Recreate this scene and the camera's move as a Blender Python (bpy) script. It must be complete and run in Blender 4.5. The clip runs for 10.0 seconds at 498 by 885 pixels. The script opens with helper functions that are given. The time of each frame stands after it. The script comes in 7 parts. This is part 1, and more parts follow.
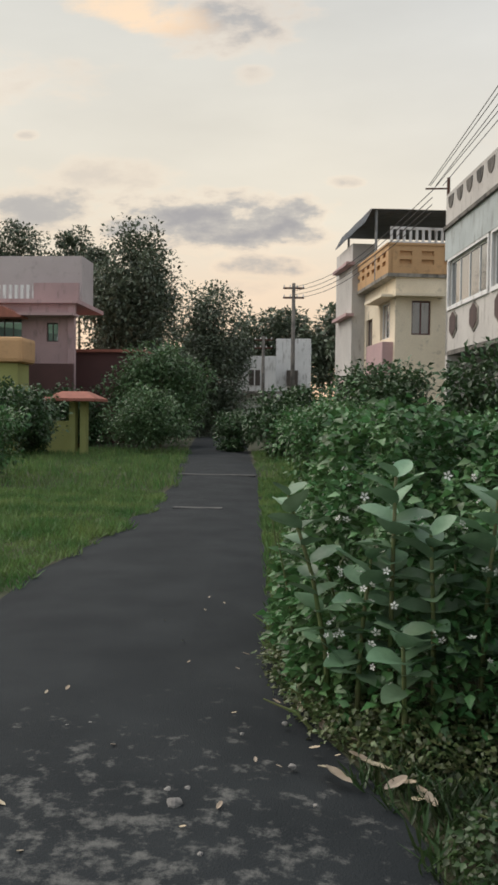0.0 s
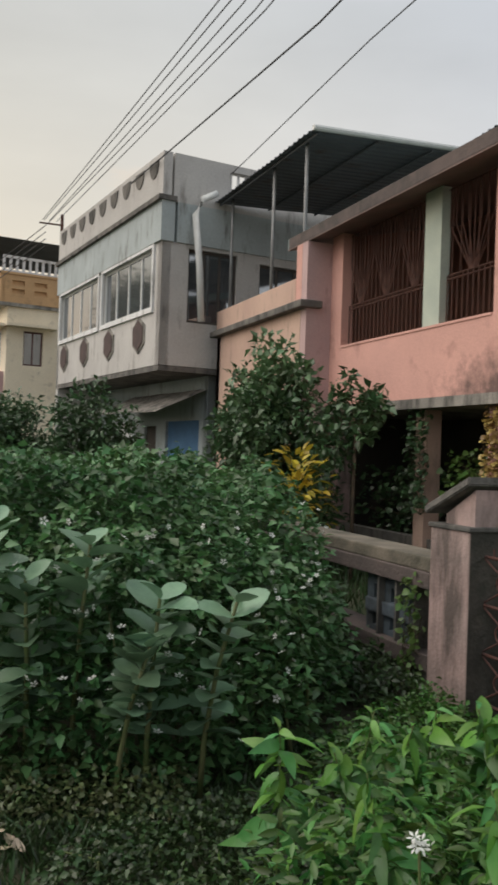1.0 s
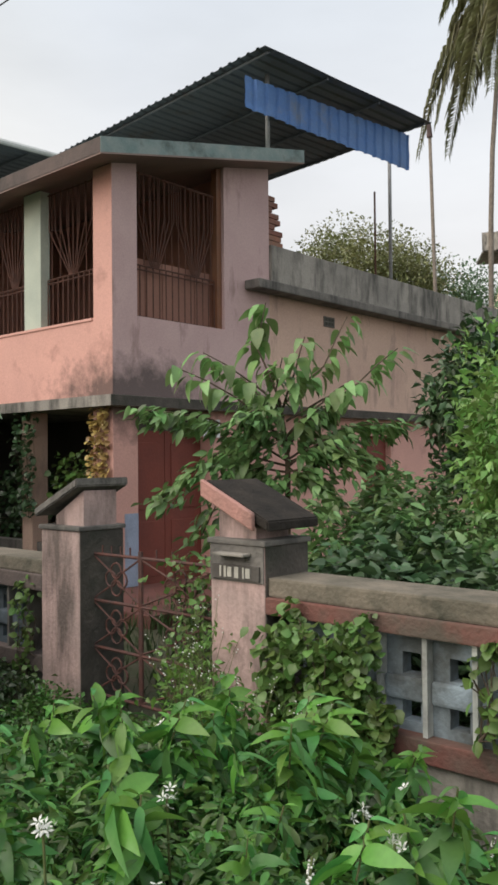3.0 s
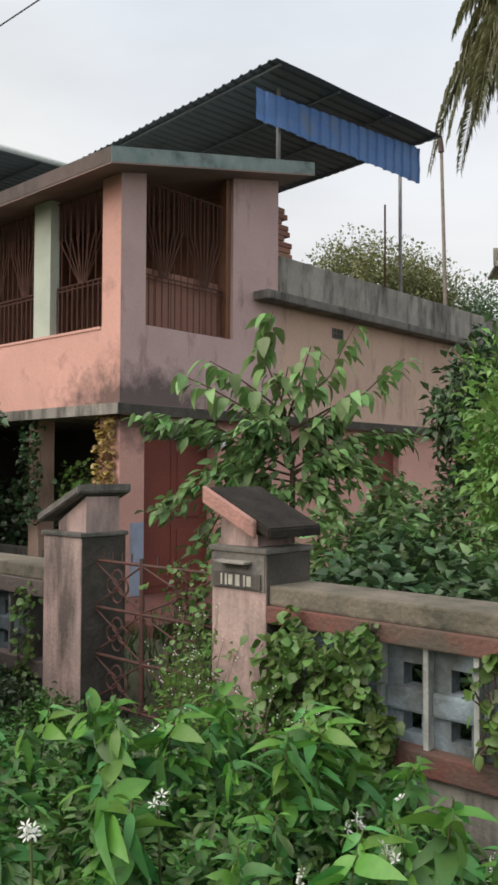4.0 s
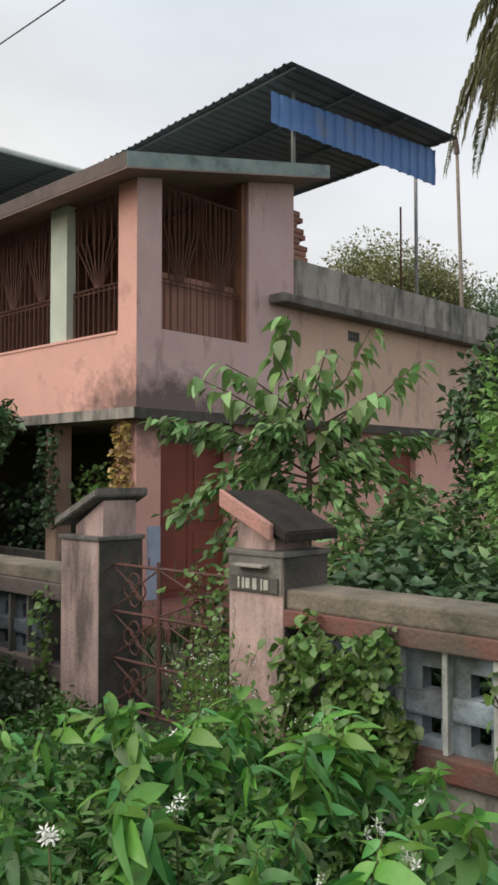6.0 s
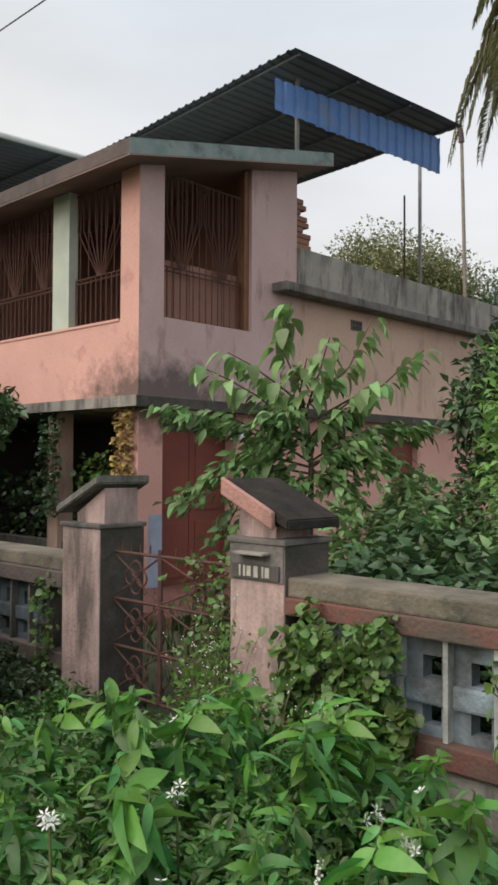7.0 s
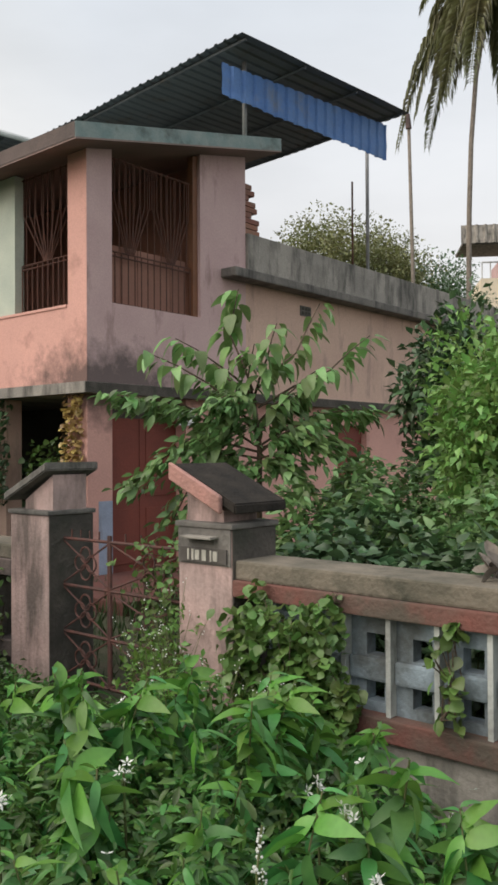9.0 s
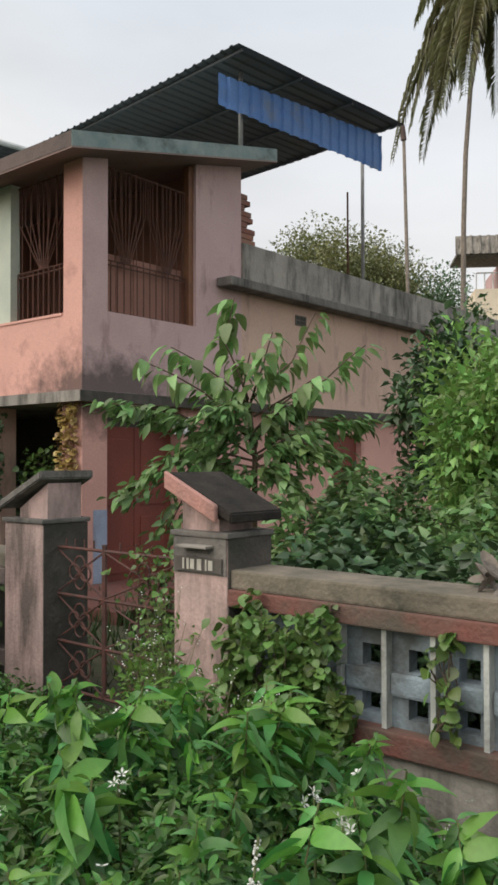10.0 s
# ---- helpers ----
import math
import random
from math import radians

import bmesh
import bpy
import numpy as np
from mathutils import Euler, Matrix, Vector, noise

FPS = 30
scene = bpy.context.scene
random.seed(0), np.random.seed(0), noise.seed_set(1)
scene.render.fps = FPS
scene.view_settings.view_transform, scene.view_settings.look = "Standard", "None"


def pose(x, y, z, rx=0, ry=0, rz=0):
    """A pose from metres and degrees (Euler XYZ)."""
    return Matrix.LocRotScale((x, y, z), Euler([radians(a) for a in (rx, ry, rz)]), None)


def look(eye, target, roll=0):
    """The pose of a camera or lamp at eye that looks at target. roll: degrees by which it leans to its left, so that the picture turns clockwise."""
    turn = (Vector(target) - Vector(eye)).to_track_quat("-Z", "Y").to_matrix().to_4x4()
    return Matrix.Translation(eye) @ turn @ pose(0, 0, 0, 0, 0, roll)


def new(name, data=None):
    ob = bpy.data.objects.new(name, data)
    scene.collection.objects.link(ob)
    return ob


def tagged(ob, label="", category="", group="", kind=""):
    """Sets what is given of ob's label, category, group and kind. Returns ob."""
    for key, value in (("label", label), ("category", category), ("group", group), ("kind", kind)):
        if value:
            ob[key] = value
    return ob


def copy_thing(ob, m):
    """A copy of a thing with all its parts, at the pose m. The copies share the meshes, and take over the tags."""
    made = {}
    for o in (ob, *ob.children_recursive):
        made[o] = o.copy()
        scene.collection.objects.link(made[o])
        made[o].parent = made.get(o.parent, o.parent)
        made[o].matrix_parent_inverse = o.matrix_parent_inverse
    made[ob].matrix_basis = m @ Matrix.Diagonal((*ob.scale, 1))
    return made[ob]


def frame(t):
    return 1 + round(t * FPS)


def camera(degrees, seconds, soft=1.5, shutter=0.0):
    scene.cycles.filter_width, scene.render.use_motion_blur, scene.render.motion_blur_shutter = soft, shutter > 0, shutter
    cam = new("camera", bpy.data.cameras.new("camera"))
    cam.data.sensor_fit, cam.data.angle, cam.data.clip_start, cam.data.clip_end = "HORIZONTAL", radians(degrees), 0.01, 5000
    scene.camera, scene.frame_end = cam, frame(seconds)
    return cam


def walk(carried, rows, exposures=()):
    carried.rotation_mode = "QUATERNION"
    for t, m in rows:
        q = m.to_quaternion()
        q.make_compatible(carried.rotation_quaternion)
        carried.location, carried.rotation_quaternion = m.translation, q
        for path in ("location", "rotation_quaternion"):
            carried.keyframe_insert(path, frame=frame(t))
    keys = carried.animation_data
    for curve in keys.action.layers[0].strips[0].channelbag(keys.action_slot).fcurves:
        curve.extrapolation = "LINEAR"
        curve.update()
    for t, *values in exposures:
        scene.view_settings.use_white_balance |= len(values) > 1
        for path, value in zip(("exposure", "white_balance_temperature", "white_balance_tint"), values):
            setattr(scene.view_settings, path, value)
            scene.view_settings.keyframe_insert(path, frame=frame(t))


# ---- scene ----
cam = camera(33.2, 10.0, soft=2.9, shutter=0.06)
PATH = [
    (0, (0.022, -0.022, 1.529), (-0.133, 1.971, 1.461), 0.7),
    (0.2, (-0.011, -0.037, 1.547), (-0.25, 1.948, 1.502), 0.4),
    (0.3, (-0.023, -0.05, 1.552), (-0.299, 1.931, 1.522), 0.4),
    (0.4, (-0.014, -0.045, 1.554), (-0.291, 1.935, 1.538), -0.3),
    (0.5, (-0.019, -0.036, 1.549), (-0.209, 1.955, 1.538), 0.3),
    (0.6, (0.02, -0.049, 1.566), (0.013, 1.951, 1.557), 0.9),
    (0.7, (0.054, -0.061, 1.571), (0.254, 1.929, 1.572), 1.6),
    (0.8, (0.074, -0.091, 1.585), (0.478, 1.868, 1.596), 2.1),
    (1, (0.07, -0.154, 1.612), (0.808, 1.705, 1.637), 2.0),
    (1.2, (0.032, -0.203, 1.635), (1.014, 1.539, 1.672), 1.3),
    (1.4, (0.034, -0.207, 1.635), (1.177, 1.434, 1.687), 1.2),
    (1.5, (0.061, -0.167, 1.631), (1.244, 1.445, 1.689), 1.4),
    (1.7, (0.100, -0.155, 1.634), (1.312, 1.437, 1.702), 0.9),
    (2, (0.079, -0.171, 1.621), (1.353, 1.369, 1.7), 1.0),
    (2.5, (0.019, -0.247, 1.639), (1.449, 1.15, 1.689), -0.3),
    (2.7, (-0.03, -0.271, 1.635), (1.455, 1.069, 1.667), -0.8),
    (4, (0.019, -0.287, 1.593), (1.493, 1.062, 1.664), 0.2),
    (4.5, (0.018, -0.286, 1.596), (1.479, 1.077, 1.696), 0.3),
    (5, (0.031, -0.277, 1.59), (1.484, 1.093, 1.7), 0.1),
    (5.5, (0.022, -0.281, 1.594), (1.474, 1.091, 1.69), -0.1),
    (7, (0.031, -0.273, 1.584), (1.476, 1.108, 1.638), 0.3),
    (7.5, (0.009, -0.293, 1.59), (1.471, 1.071, 1.633), 0.2),
    (8, (0.017, -0.302, 1.58), (1.492, 1.049, 1.61), -0.2),
    (8.5, (0.013, -0.313, 1.578), (1.509, 1.014, 1.597), -0.2),
    (9, (0.013, -0.331, 1.579), (1.534, 0.966, 1.599), -0.3),
    (9.5, (0.009, -0.337, 1.579), (1.545, 0.944, 1.613), -0.5),
    (10, (0.013, -0.321, 1.578), (1.543, 0.966, 1.62), -0.1),
]
walk(cam, [(t, look(eye, target, roll)) for t, eye, target, roll in PATH],
     [(0.0, 0.06), (0.3, -0.06), (0.5, -0.06), (0.8, -0.32), (0.9, -0.26), (1.0, -0.04), (1.2, 0.27), (1.5, 0.34), (2.0, 0.34), (5.5, 0.33), (7.0, 0.29), (10.0, 0.29)])


# ---- world and light ----
SUN_DIR = Vector((-0.62, 0.22, 0.72)).normalized()
world = bpy.data.worlds.new("sky")
scene.world = world
world.use_nodes = True


def build_sky():
    nt = world.node_tree
    nt.nodes.clear()
    n, l = nt.nodes.new, nt.links.new
    out, bg, sky = n("ShaderNodeOutputWorld"), n("ShaderNodeBackground"), n("ShaderNodeTexSky")
    sky.sky_type, sky.sun_disc = "NISHITA", False
    sky.sun_elevation, sky.sun_rotation = radians(9), math.atan2(SUN_DIR.x, SUN_DIR.y)
    tc, sep = n("ShaderNodeTexCoord"), n("ShaderNodeSeparateXYZ")
    l(tc.outputs["Generated"], sep.inputs[0])
    # the overcast veil: warm low down, grey-blue higher up
    ramp = n("ShaderNodeValToRGB")
    ramp.color_ramp.elements[0].position, ramp.color_ramp.elements[0].color = 0.0, (0.88, 0.56, 0.37, 1)
    ramp.color_ramp.elements[1].position, ramp.color_ramp.elements[1].color = 0.75, (0.50, 0.54, 0.58, 1)
    for p, c in ((0.10, (0.84, 0.63, 0.45, 1)), (0.22, (0.72, 0.655, 0.54, 1)), (0.40, (0.655, 0.635, 0.575, 1))):
        ramp.color_ramp.elements.new(p).color = c
    l(sep.outputs["Z"], ramp.inputs[0])
    # away from the sunset the veil is pale and cool
    dot = n("ShaderNodeVectorMath")
    dot.operation = "DOT_PRODUCT"
    dot.inputs[1].default_value = Vector((-0.35, 0.94, 0.0))
    l(tc.outputs["Generated"], dot.inputs[0])
    side = n("ShaderNodeMapRange")
    side.inputs[1].default_value, side.inputs[2].default_value = 0.45, 0.9
    l(dot.outputs["Value"], side.inputs[0])
    cool = n("ShaderNodeValToRGB")
    cool.color_ramp.elements[0].position, cool.color_ramp.elements[0].color = 0.0, (0.75, 0.715, 0.69, 1)
    cool.color_ramp.elements[1].position, cool.color_ramp.elements[1].color = 0.6, (0.505, 0.55, 0.605, 1)
    l(sep.outputs["Z"], cool.inputs[0])
    veil = n("ShaderNodeMixRGB")
    l(side.outputs[0], veil.inputs[0]), l(cool.outputs[0], veil.inputs[1]), l(ramp.outputs[0], veil.inputs[2])
    # long flat clouds low over the lane, grey with warm lit rims; u, v: tangents across and up from +y
    def calc(op, a, b=None):
        m = n("ShaderNodeMath")
        m.operation = op
        for k, val in enumerate((a, b)):
            if val is None:
                continue
            if isinstance(val, (int, float)):
                m.inputs[k].default_value = val
            else:
                l(val, m.inputs[k])
        return m.outputs[0]
    ahead = calc("MAXIMUM", sep.outputs["Y"], 0.08)
    u, v = calc("DIVIDE", sep.outputs["X"], ahead), calc("DIVIDE", sep.outputs["Z"], ahead)
    uv = n("ShaderNodeCombineXYZ")
    l(calc("MULTIPLY", u, 7.0), uv.inputs[0]), l(calc("MULTIPLY", v, 15.0), uv.inputs[1])
    puff = n("ShaderNodeTexNoise")
    puff.inputs["Scale"].default_value, puff.inputs["Detail"].default_value, puff.inputs["Roughness"].default_value = 2.3, 7.0, 0.6
    l(uv.outputs[0], puff.inputs["Vector"])
    ragged = calc("MULTIPLY", calc("SUBTRACT", puff.outputs["Fac"], 0.5), 6.5)
    cloud = None
    for u0, v0, ru, rv, dense in ((-0.13, 0.228, 0.11, 0.028, 1.0), (-0.045, 0.218, 0.05, 0.018, 1.0), (-0.065, 0.177, 0.05, 0.012, 0.7), (-0.34, 0.245, 0.09, 0.024, 0.75), (-0.11, 0.462, 0.07, 0.026, 0.7),
                                  (-0.26, 0.285, 0.07, 0.016, 0.45), (-0.08, 0.40, 0.02, 0.010, 0.45), (-0.08, 0.150, 0.05, 0.010, 0.4), (0.03, 0.275, 0.018, 0.006, 0.6), (-0.35, 0.335, 0.012, 0.005, 0.5), (-0.55, 0.40, 0.2, 0.03, 0.4), (0.28, 0.32, 0.06, 0.018, 0.35)):
        du, dv = calc("DIVIDE", calc("SUBTRACT", u, u0), ru), calc("DIVIDE", calc("SUBTRACT", v, v0), rv)
        r2 = calc("ADD", calc("MULTIPLY", du, du), calc("MULTIPLY", dv, dv))
        inside_c = n("ShaderNodeMapRange")
        inside_c.interpolation_type = "SMOOTHSTEP"
        inside_c.inputs[1].default_value, inside_c.inputs[2].default_value = 2.8, -0.9
        inside_c.inputs[3].default_value, inside_c.inputs[4].default_value = 0.0, dense
        l(calc("ADD", r2, ragged), inside_c.inputs[0])
        cloud = inside_c.outputs[0] if cloud is None else calc("MAXIMUM", cloud, inside_c.outputs[0])
    # thin high streaks everywhere
    veil_noise = n("ShaderNodeTexNoise")
    veil_map = n("ShaderNodeMapping")
    veil_map.inputs["Scale"].default_value = (1.6, 1.6, 5.0)
    veil_noise.inputs["Scale"].default_value, veil_noise.inputs["Detail"].default_value = 1.5, 5.0
    l(tc.outputs["Generated"], veil_map.inputs[0]), l(veil_map.outputs[0], veil_noise.inputs["Vector"])
    vr = n("ShaderNodeMapRange")
    vr.inputs[1].default_value, vr.inputs[2].default_value, vr.inputs[3].default_value, vr.inputs[4].default_value = 0.3, 0.7, 0.90, 1.08
    l(veil_noise.outputs["Fac"], vr.inputs[0])
    streaky = n("ShaderNodeVectorMath")
    streaky.operation = "SCALE"
    l(veil.outputs[0], streaky.inputs[0]), l(vr.outputs[0], streaky.inputs["Scale"])
    tint = n("ShaderNodeValToRGB")
    tint.color_ramp.elements[0].position, tint.color_ramp.elements[0].color = 0.12, (0.98, 0.72, 0.50, 1)
    tint.color_ramp.elements[1].position, tint.color_ramp.elements[1].color = 0.62, (0.345, 0.325, 0.325, 1)
    l(cloud, tint.inputs[0])
    cloudy = n("ShaderNodeMixRGB")
    l(cloud, cloudy.inputs[0]), l(streaky.outputs[0], cloudy.inputs[1]), l(tint.outputs[0], cloudy.inputs[2])
    # one high cloud that the low sun still lights orange
    du, dv = calc("DIVIDE", calc("SUBTRACT", u, -0.215), 0.075), calc("DIVIDE", calc("SUBTRACT", calc("ADD", v, calc("MULTIPLY", u, 0.25)), 0.425), 0.018)
    lit = n("ShaderNodeMapRange")
    lit.interpolation_type = "SMOOTHSTEP"
    lit.inputs[1].default_value, lit.inputs[2].default_value, lit.inputs[4].default_value = 2.6, -0.6, 0.68
    l(calc("ADD", calc("ADD", calc("MULTIPLY", du, du), calc("MULTIPLY", dv, dv)), ragged), lit.inputs[0])
    glow = n("ShaderNodeMixRGB")
    glow.inputs[2].default_value = (1.0, 0.71, 0.45, 1)
    l(lit.outputs[0], glow.inputs[0]), l(cloudy.outputs[0], glow.inputs[1])
    cloudy = glow
    # a part of clear sky shines through
    add = n("ShaderNodeMixRGB")
    add.blend_type = "ADD"
    dim = n("ShaderNodeVectorMath")
    dim.operation = "SCALE"
    dim.inputs["Scale"].default_value = 0.01
    l(sky.outputs[0], dim.inputs[0])
    add.inputs[0].default_value = 1.0
    l(cloudy.outputs[0], add.inputs[1]), l(dim.outputs[0], add.inputs[2])
    bg.inputs["Strength"].default_value = SKY_STRENGTH
    l(add.outputs[0], bg.inputs["Color"]), l(bg.outputs[0], out.inputs["Surface"])


SKY_STRENGTH = 1.08
build_sky()
sun = new("sun", bpy.data.lights.new("sun", "SUN"))
sun.data.energy, sun.data.angle, sun.data.color = 2.6, radians(70), (1.0, 0.90, 0.80)
sun.matrix_world = look(SUN_DIR * 50, (0, 0, 0))

# ---- materials ----
MATS = {}


def mat(name, base, other=None, scale=6.0, rough=0.85, bump=0.25, bump_scale=40.0, metal=0.0, stain=None, stain_amount=0.5,
        streak=False, per_object=0.0, per_island=0.0, sheen_coat=0.0, through_light=0.0, spec=0.5, contrast=(0.35, 0.68), mould=False, worn=False):
    """A procedural surface: two colours by a coarse noise, a fine grain, a darker stain, and bump."""
    m = bpy.data.materials.new(name)
    m.use_nodes = True
    nt = m.node_tree
    n, l = nt.nodes.new, nt.links.new
    p = nt.nodes["Principled BSDF"]
    other = other or tuple(c * 0.8 for c in base)
    tc = n("ShaderNodeTexCoord")
    geo = n("ShaderNodeNewGeometry")
    pos = geo.outputs["Position"]
    a = n("ShaderNodeTexNoise")
    a.inputs["Scale"].default_value, a.inputs["Detail"].default_value = scale, 6.0
    l(pos, a.inputs["Vector"])
    r = n("ShaderNodeMapRange")
    r.inputs[1].default_value, r.inputs[2].default_value = contrast
    l(a.outputs["Fac"], r.inputs[0])
    mix = n("ShaderNodeMixRGB")
    mix.inputs[1].default_value, mix.inputs[2].default_value = (*base, 1), (*other, 1)
    l(r.outputs[0], mix.inputs[0])
    colour = mix.outputs[0]
    # fine grain
    g = n("ShaderNodeTexNoise")
    g.inputs["Scale"].default_value, g.inputs["Detail"].default_value = bump_scale, 4.0
    l(pos, g.inputs["Vector"])
    gm = n("ShaderNodeMapRange")
    gm.inputs[1].default_value, gm.inputs[2].default_value, gm.inputs[3].default_value, gm.inputs[4].default_value = 0.3, 0.7, 0.92, 1.06
    l(g.outputs["Fac"], gm.inputs[0])
    mul = n("ShaderNodeVectorMath")
    mul.operation = "SCALE"
    l(colour, mul.inputs[0]), l(gm.outputs[0], mul.inputs["Scale"])
    colour = mul.outputs[0]
    if stain:
        s = n("ShaderNodeTexNoise")
        s.inputs["Scale"].default_value, s.inputs["Detail"].default_value, s.inputs["Roughness"].default_value = 1.0, 8.0, 0.65
        mp = n("ShaderNodeMapping")
        mp.inputs["Scale"].default_value = (4.2, 4.2, 1.1) if streak else (2.2, 2.2, 2.2)
        l(pos, mp.inputs[0]), l(mp.outputs[0], s.inputs["Vector"])
        sr = n("ShaderNodeMapRange")
        sr.inputs[1].default_value, sr.inputs[2].default_value, sr.inputs[4].default_value = 0.62 - 0.22 * stain_amount, 0.78 - 0.18 * stain_amount, 0.9
        l(s.outputs["Fac"], sr.inputs[0])
        sm = n("ShaderNodeMixRGB")
        sm.inputs[2].default_value = (*stain, 1)
        l(sr.outputs[0], sm.inputs[0]), l(colour, sm.inputs[1])
        colour = sm.outputs[0]
    if mould:
        # black mould that spreads from the foot of the corner
        near = n("ShaderNodeVectorMath")
        near.operation = "DISTANCE"
        sc = n("ShaderNodeVectorMath")
        sc.operation = "MULTIPLY"
        sc.inputs[1].default_value = (1.0, 1.0, 2.6)
        near.inputs[1].default_value = (6.70, 7.52, 2.40 * 2.6)
        l(pos, sc.inputs[0]), l(sc.outputs[0], near.inputs[0])
        wob = n("ShaderNodeTexNoise")
        wob.inputs["Scale"].default_value, wob.inputs["Detail"].default_value, wob.inputs["Roughness"].default_value = 5.0, 8.0, 0.7
        l(pos, wob.inputs["Vector"])
        su = n("ShaderNodeMath")
        su.operation = "MULTIPLY_ADD"
        su.inputs[1].default_value = 2.4
        l(wob.outputs["Fac"], su.inputs[0]), l(near.outputs["Value"], su.inputs[2])
        mr = n("ShaderNodeMapRange")
        mr.inputs[1].default_value, mr.inputs[2].default_value, mr.inputs[3].default_value, mr.inputs[4].default_value = 1.75, 2.75, 0.80, 0.0
        l(su.outputs[0], mr.inputs[0])
        mm = n("ShaderNodeMixRGB")
        mm.inputs[2].default_value = (0.045, 0.04, 0.038, 1)
        l(mr.outputs[0], mm.inputs[0]), l(colour, mm.inputs[1])
        colour = mm.outputs[0]
    if worn:
        # pale patches where the lane's skin has peeled, near its start
        near = n("ShaderNodeVectorMath")
        near.operation = "DISTANCE"
        near.inputs[1].default_value = (-0.72, 2.75, 0.0)
        l(pos, near.inputs[0])
        wob = n("ShaderNodeTexNoise")
        wob.inputs["Scale"].default_value, wob.inputs["Detail"].default_value, wob.inputs["Roughness"].default_value = 7.5, 10.0, 0.72
        l(pos, wob.inputs["Vector"])
        su = n("ShaderNodeMath")
        su.operation = "MULTIPLY_ADD"
        su.inputs[1].default_value = -0.085
        l(near.outputs["Value"], su.inputs[0]), l(wob.outputs["Fac"], su.inputs[2])
        mr = n("ShaderNodeMapRange")
        mr.inputs[1].default_value, mr.inputs[2].default_value, mr.inputs[4].default_value = 0.470, 0.590, 0.55
        l(su.outputs[0], mr.inputs[0])
        mm = n("ShaderNodeMixRGB")
        mm.inputs[2].default_value = (0.20, 0.20, 0.188, 1)
        l(mr.outputs[0], mm.inputs[0]), l(colour, mm.inputs[1])
        colour = mm.outputs[0]
    for amount, source in ((per_object, "object"), (per_island, "island")):
        if amount:
            rnd = n("ShaderNodeObjectInfo").outputs["Random"] if source == "object" else geo.outputs["Random Per Island"]
            v = n("ShaderNodeMapRange")
            v.inputs[3].default_value, v.inputs[4].default_value = 1 - amount, 1 + amount
            l(rnd, v.inputs[0])
            hs = n("ShaderNodeHueSaturation")
            hv = n("ShaderNodeMapRange")
            hv.inputs[3].default_value, hv.inputs[4].default_value = 0.5 - 0.05 * amount, 0.5 + 0.05 * amount
            l(rnd, hv.inputs[0])
            l(hv.outputs[0], hs.inputs["Hue"]), l(v.outputs[0], hs.inputs["Value"]), l(colour, hs.inputs["Color"])
            colour = hs.outputs[0]
    l(colour, p.inputs["Base Color"])
    p.inputs["Roughness"].default_value, p.inputs["Metallic"].default_value = rough, metal
    p.inputs["Specular IOR Level"].default_value = spec
    if bump:
        b = n("ShaderNodeBump")
        b.inputs["Strength"].default_value, b.inputs["Distance"].default_value = bump, 0.02
        l(g.outputs["Fac"], b.inputs["Height"]), l(b.outputs[0], p.inputs["Normal"])
    if through_light:
        t = n("ShaderNodeBsdfTranslucent")
        l(colour, t.inputs["Color"])
        ms = n("ShaderNodeMixShader")
        ms.inputs[0].default_value = through_light
        l(p.outputs[0], ms.inputs[1]), l(t.outputs[0], ms.inputs[2])
        l(ms.outputs[0], nt.nodes["Material Output"].inputs["Surface"])
    MATS[name] = m
    return m


GRIME = (0.035, 0.035, 0.032)
mat("asphalt", (0.0165, 0.0205, 0.0235), (0.0280, 0.0330, 0.0360), 1.4, 0.88, 0.35, 110, spec=0.19, worn=True)
mat("soil", (0.060, 0.055, 0.032), (0.035, 0.048, 0.018), 2.5, 0.95, 0.6, 25)
mat("grass_blade", (0.060, 0.150, 0.038), (0.185, 0.265, 0.085), 1.3, 0.6, 0.0, 20, per_island=0.35, through_light=0.3)
mat("plaster_pink", (0.67, 0.375, 0.315), (0.61, 0.345, 0.29), 1.5, 0.92, 0.12, 55, stain=(0.40, 0.22, 0.18), stain_amount=0.30, mould=True)
# shaded copy of the pink plaster, greyer for walls turned from the light
mat("plaster_pink_shaded", (0.54, 0.385, 0.37), (0.48, 0.335, 0.325), 1.5, 0.92, 0.15, 55, stain=(0.26, 0.17, 0.155), stain_amount=0.25, streak=True, mould=True)
mat("plaster_faded", (0.60, 0.42, 0.33), (0.52, 0.355, 0.285), 1.2, 0.92, 0.15, 50, stain=(0.30, 0.22, 0.18), stain_amount=0.35, streak=True)
mat("hex_dark", (0.105, 0.070, 0.065), (0.075, 0.055, 0.052), 6.0, 0.9, 0.2, 30)
mat("plaster_pillar", (0.52, 0.365, 0.335), (0.38, 0.285, 0.26), 3.0, 0.95, 0.3, 45, stain=(0.10, 0.08, 0.07), stain_amount=0.75, streak=True)
mat("concrete_grimy", (0.20, 0.185, 0.165), (0.105, 0.10, 0.092), 3.0, 0.95, 0.45, 40, stain=GRIME, stain_amount=0.6, streak=True)
mat("concrete_pale", (0.35, 0.325, 0.285), (0.24, 0.225, 0.20), 3.0, 0.95, 0.35, 40, stain=(0.07, 0.068, 0.06), stain_amount=0.72, streak=True)
mat("coping_mossy", (0.205, 0.175, 0.135), (0.11, 0.10, 0.075), 4.0, 0.95, 0.45, 40, stain=(0.045, 0.048, 0.034), stain_amount=0.7)
mat("cement_worn", (0.115, 0.115, 0.11), (0.035, 0.036, 0.038), 4.0, 0.95, 0.4, 40)
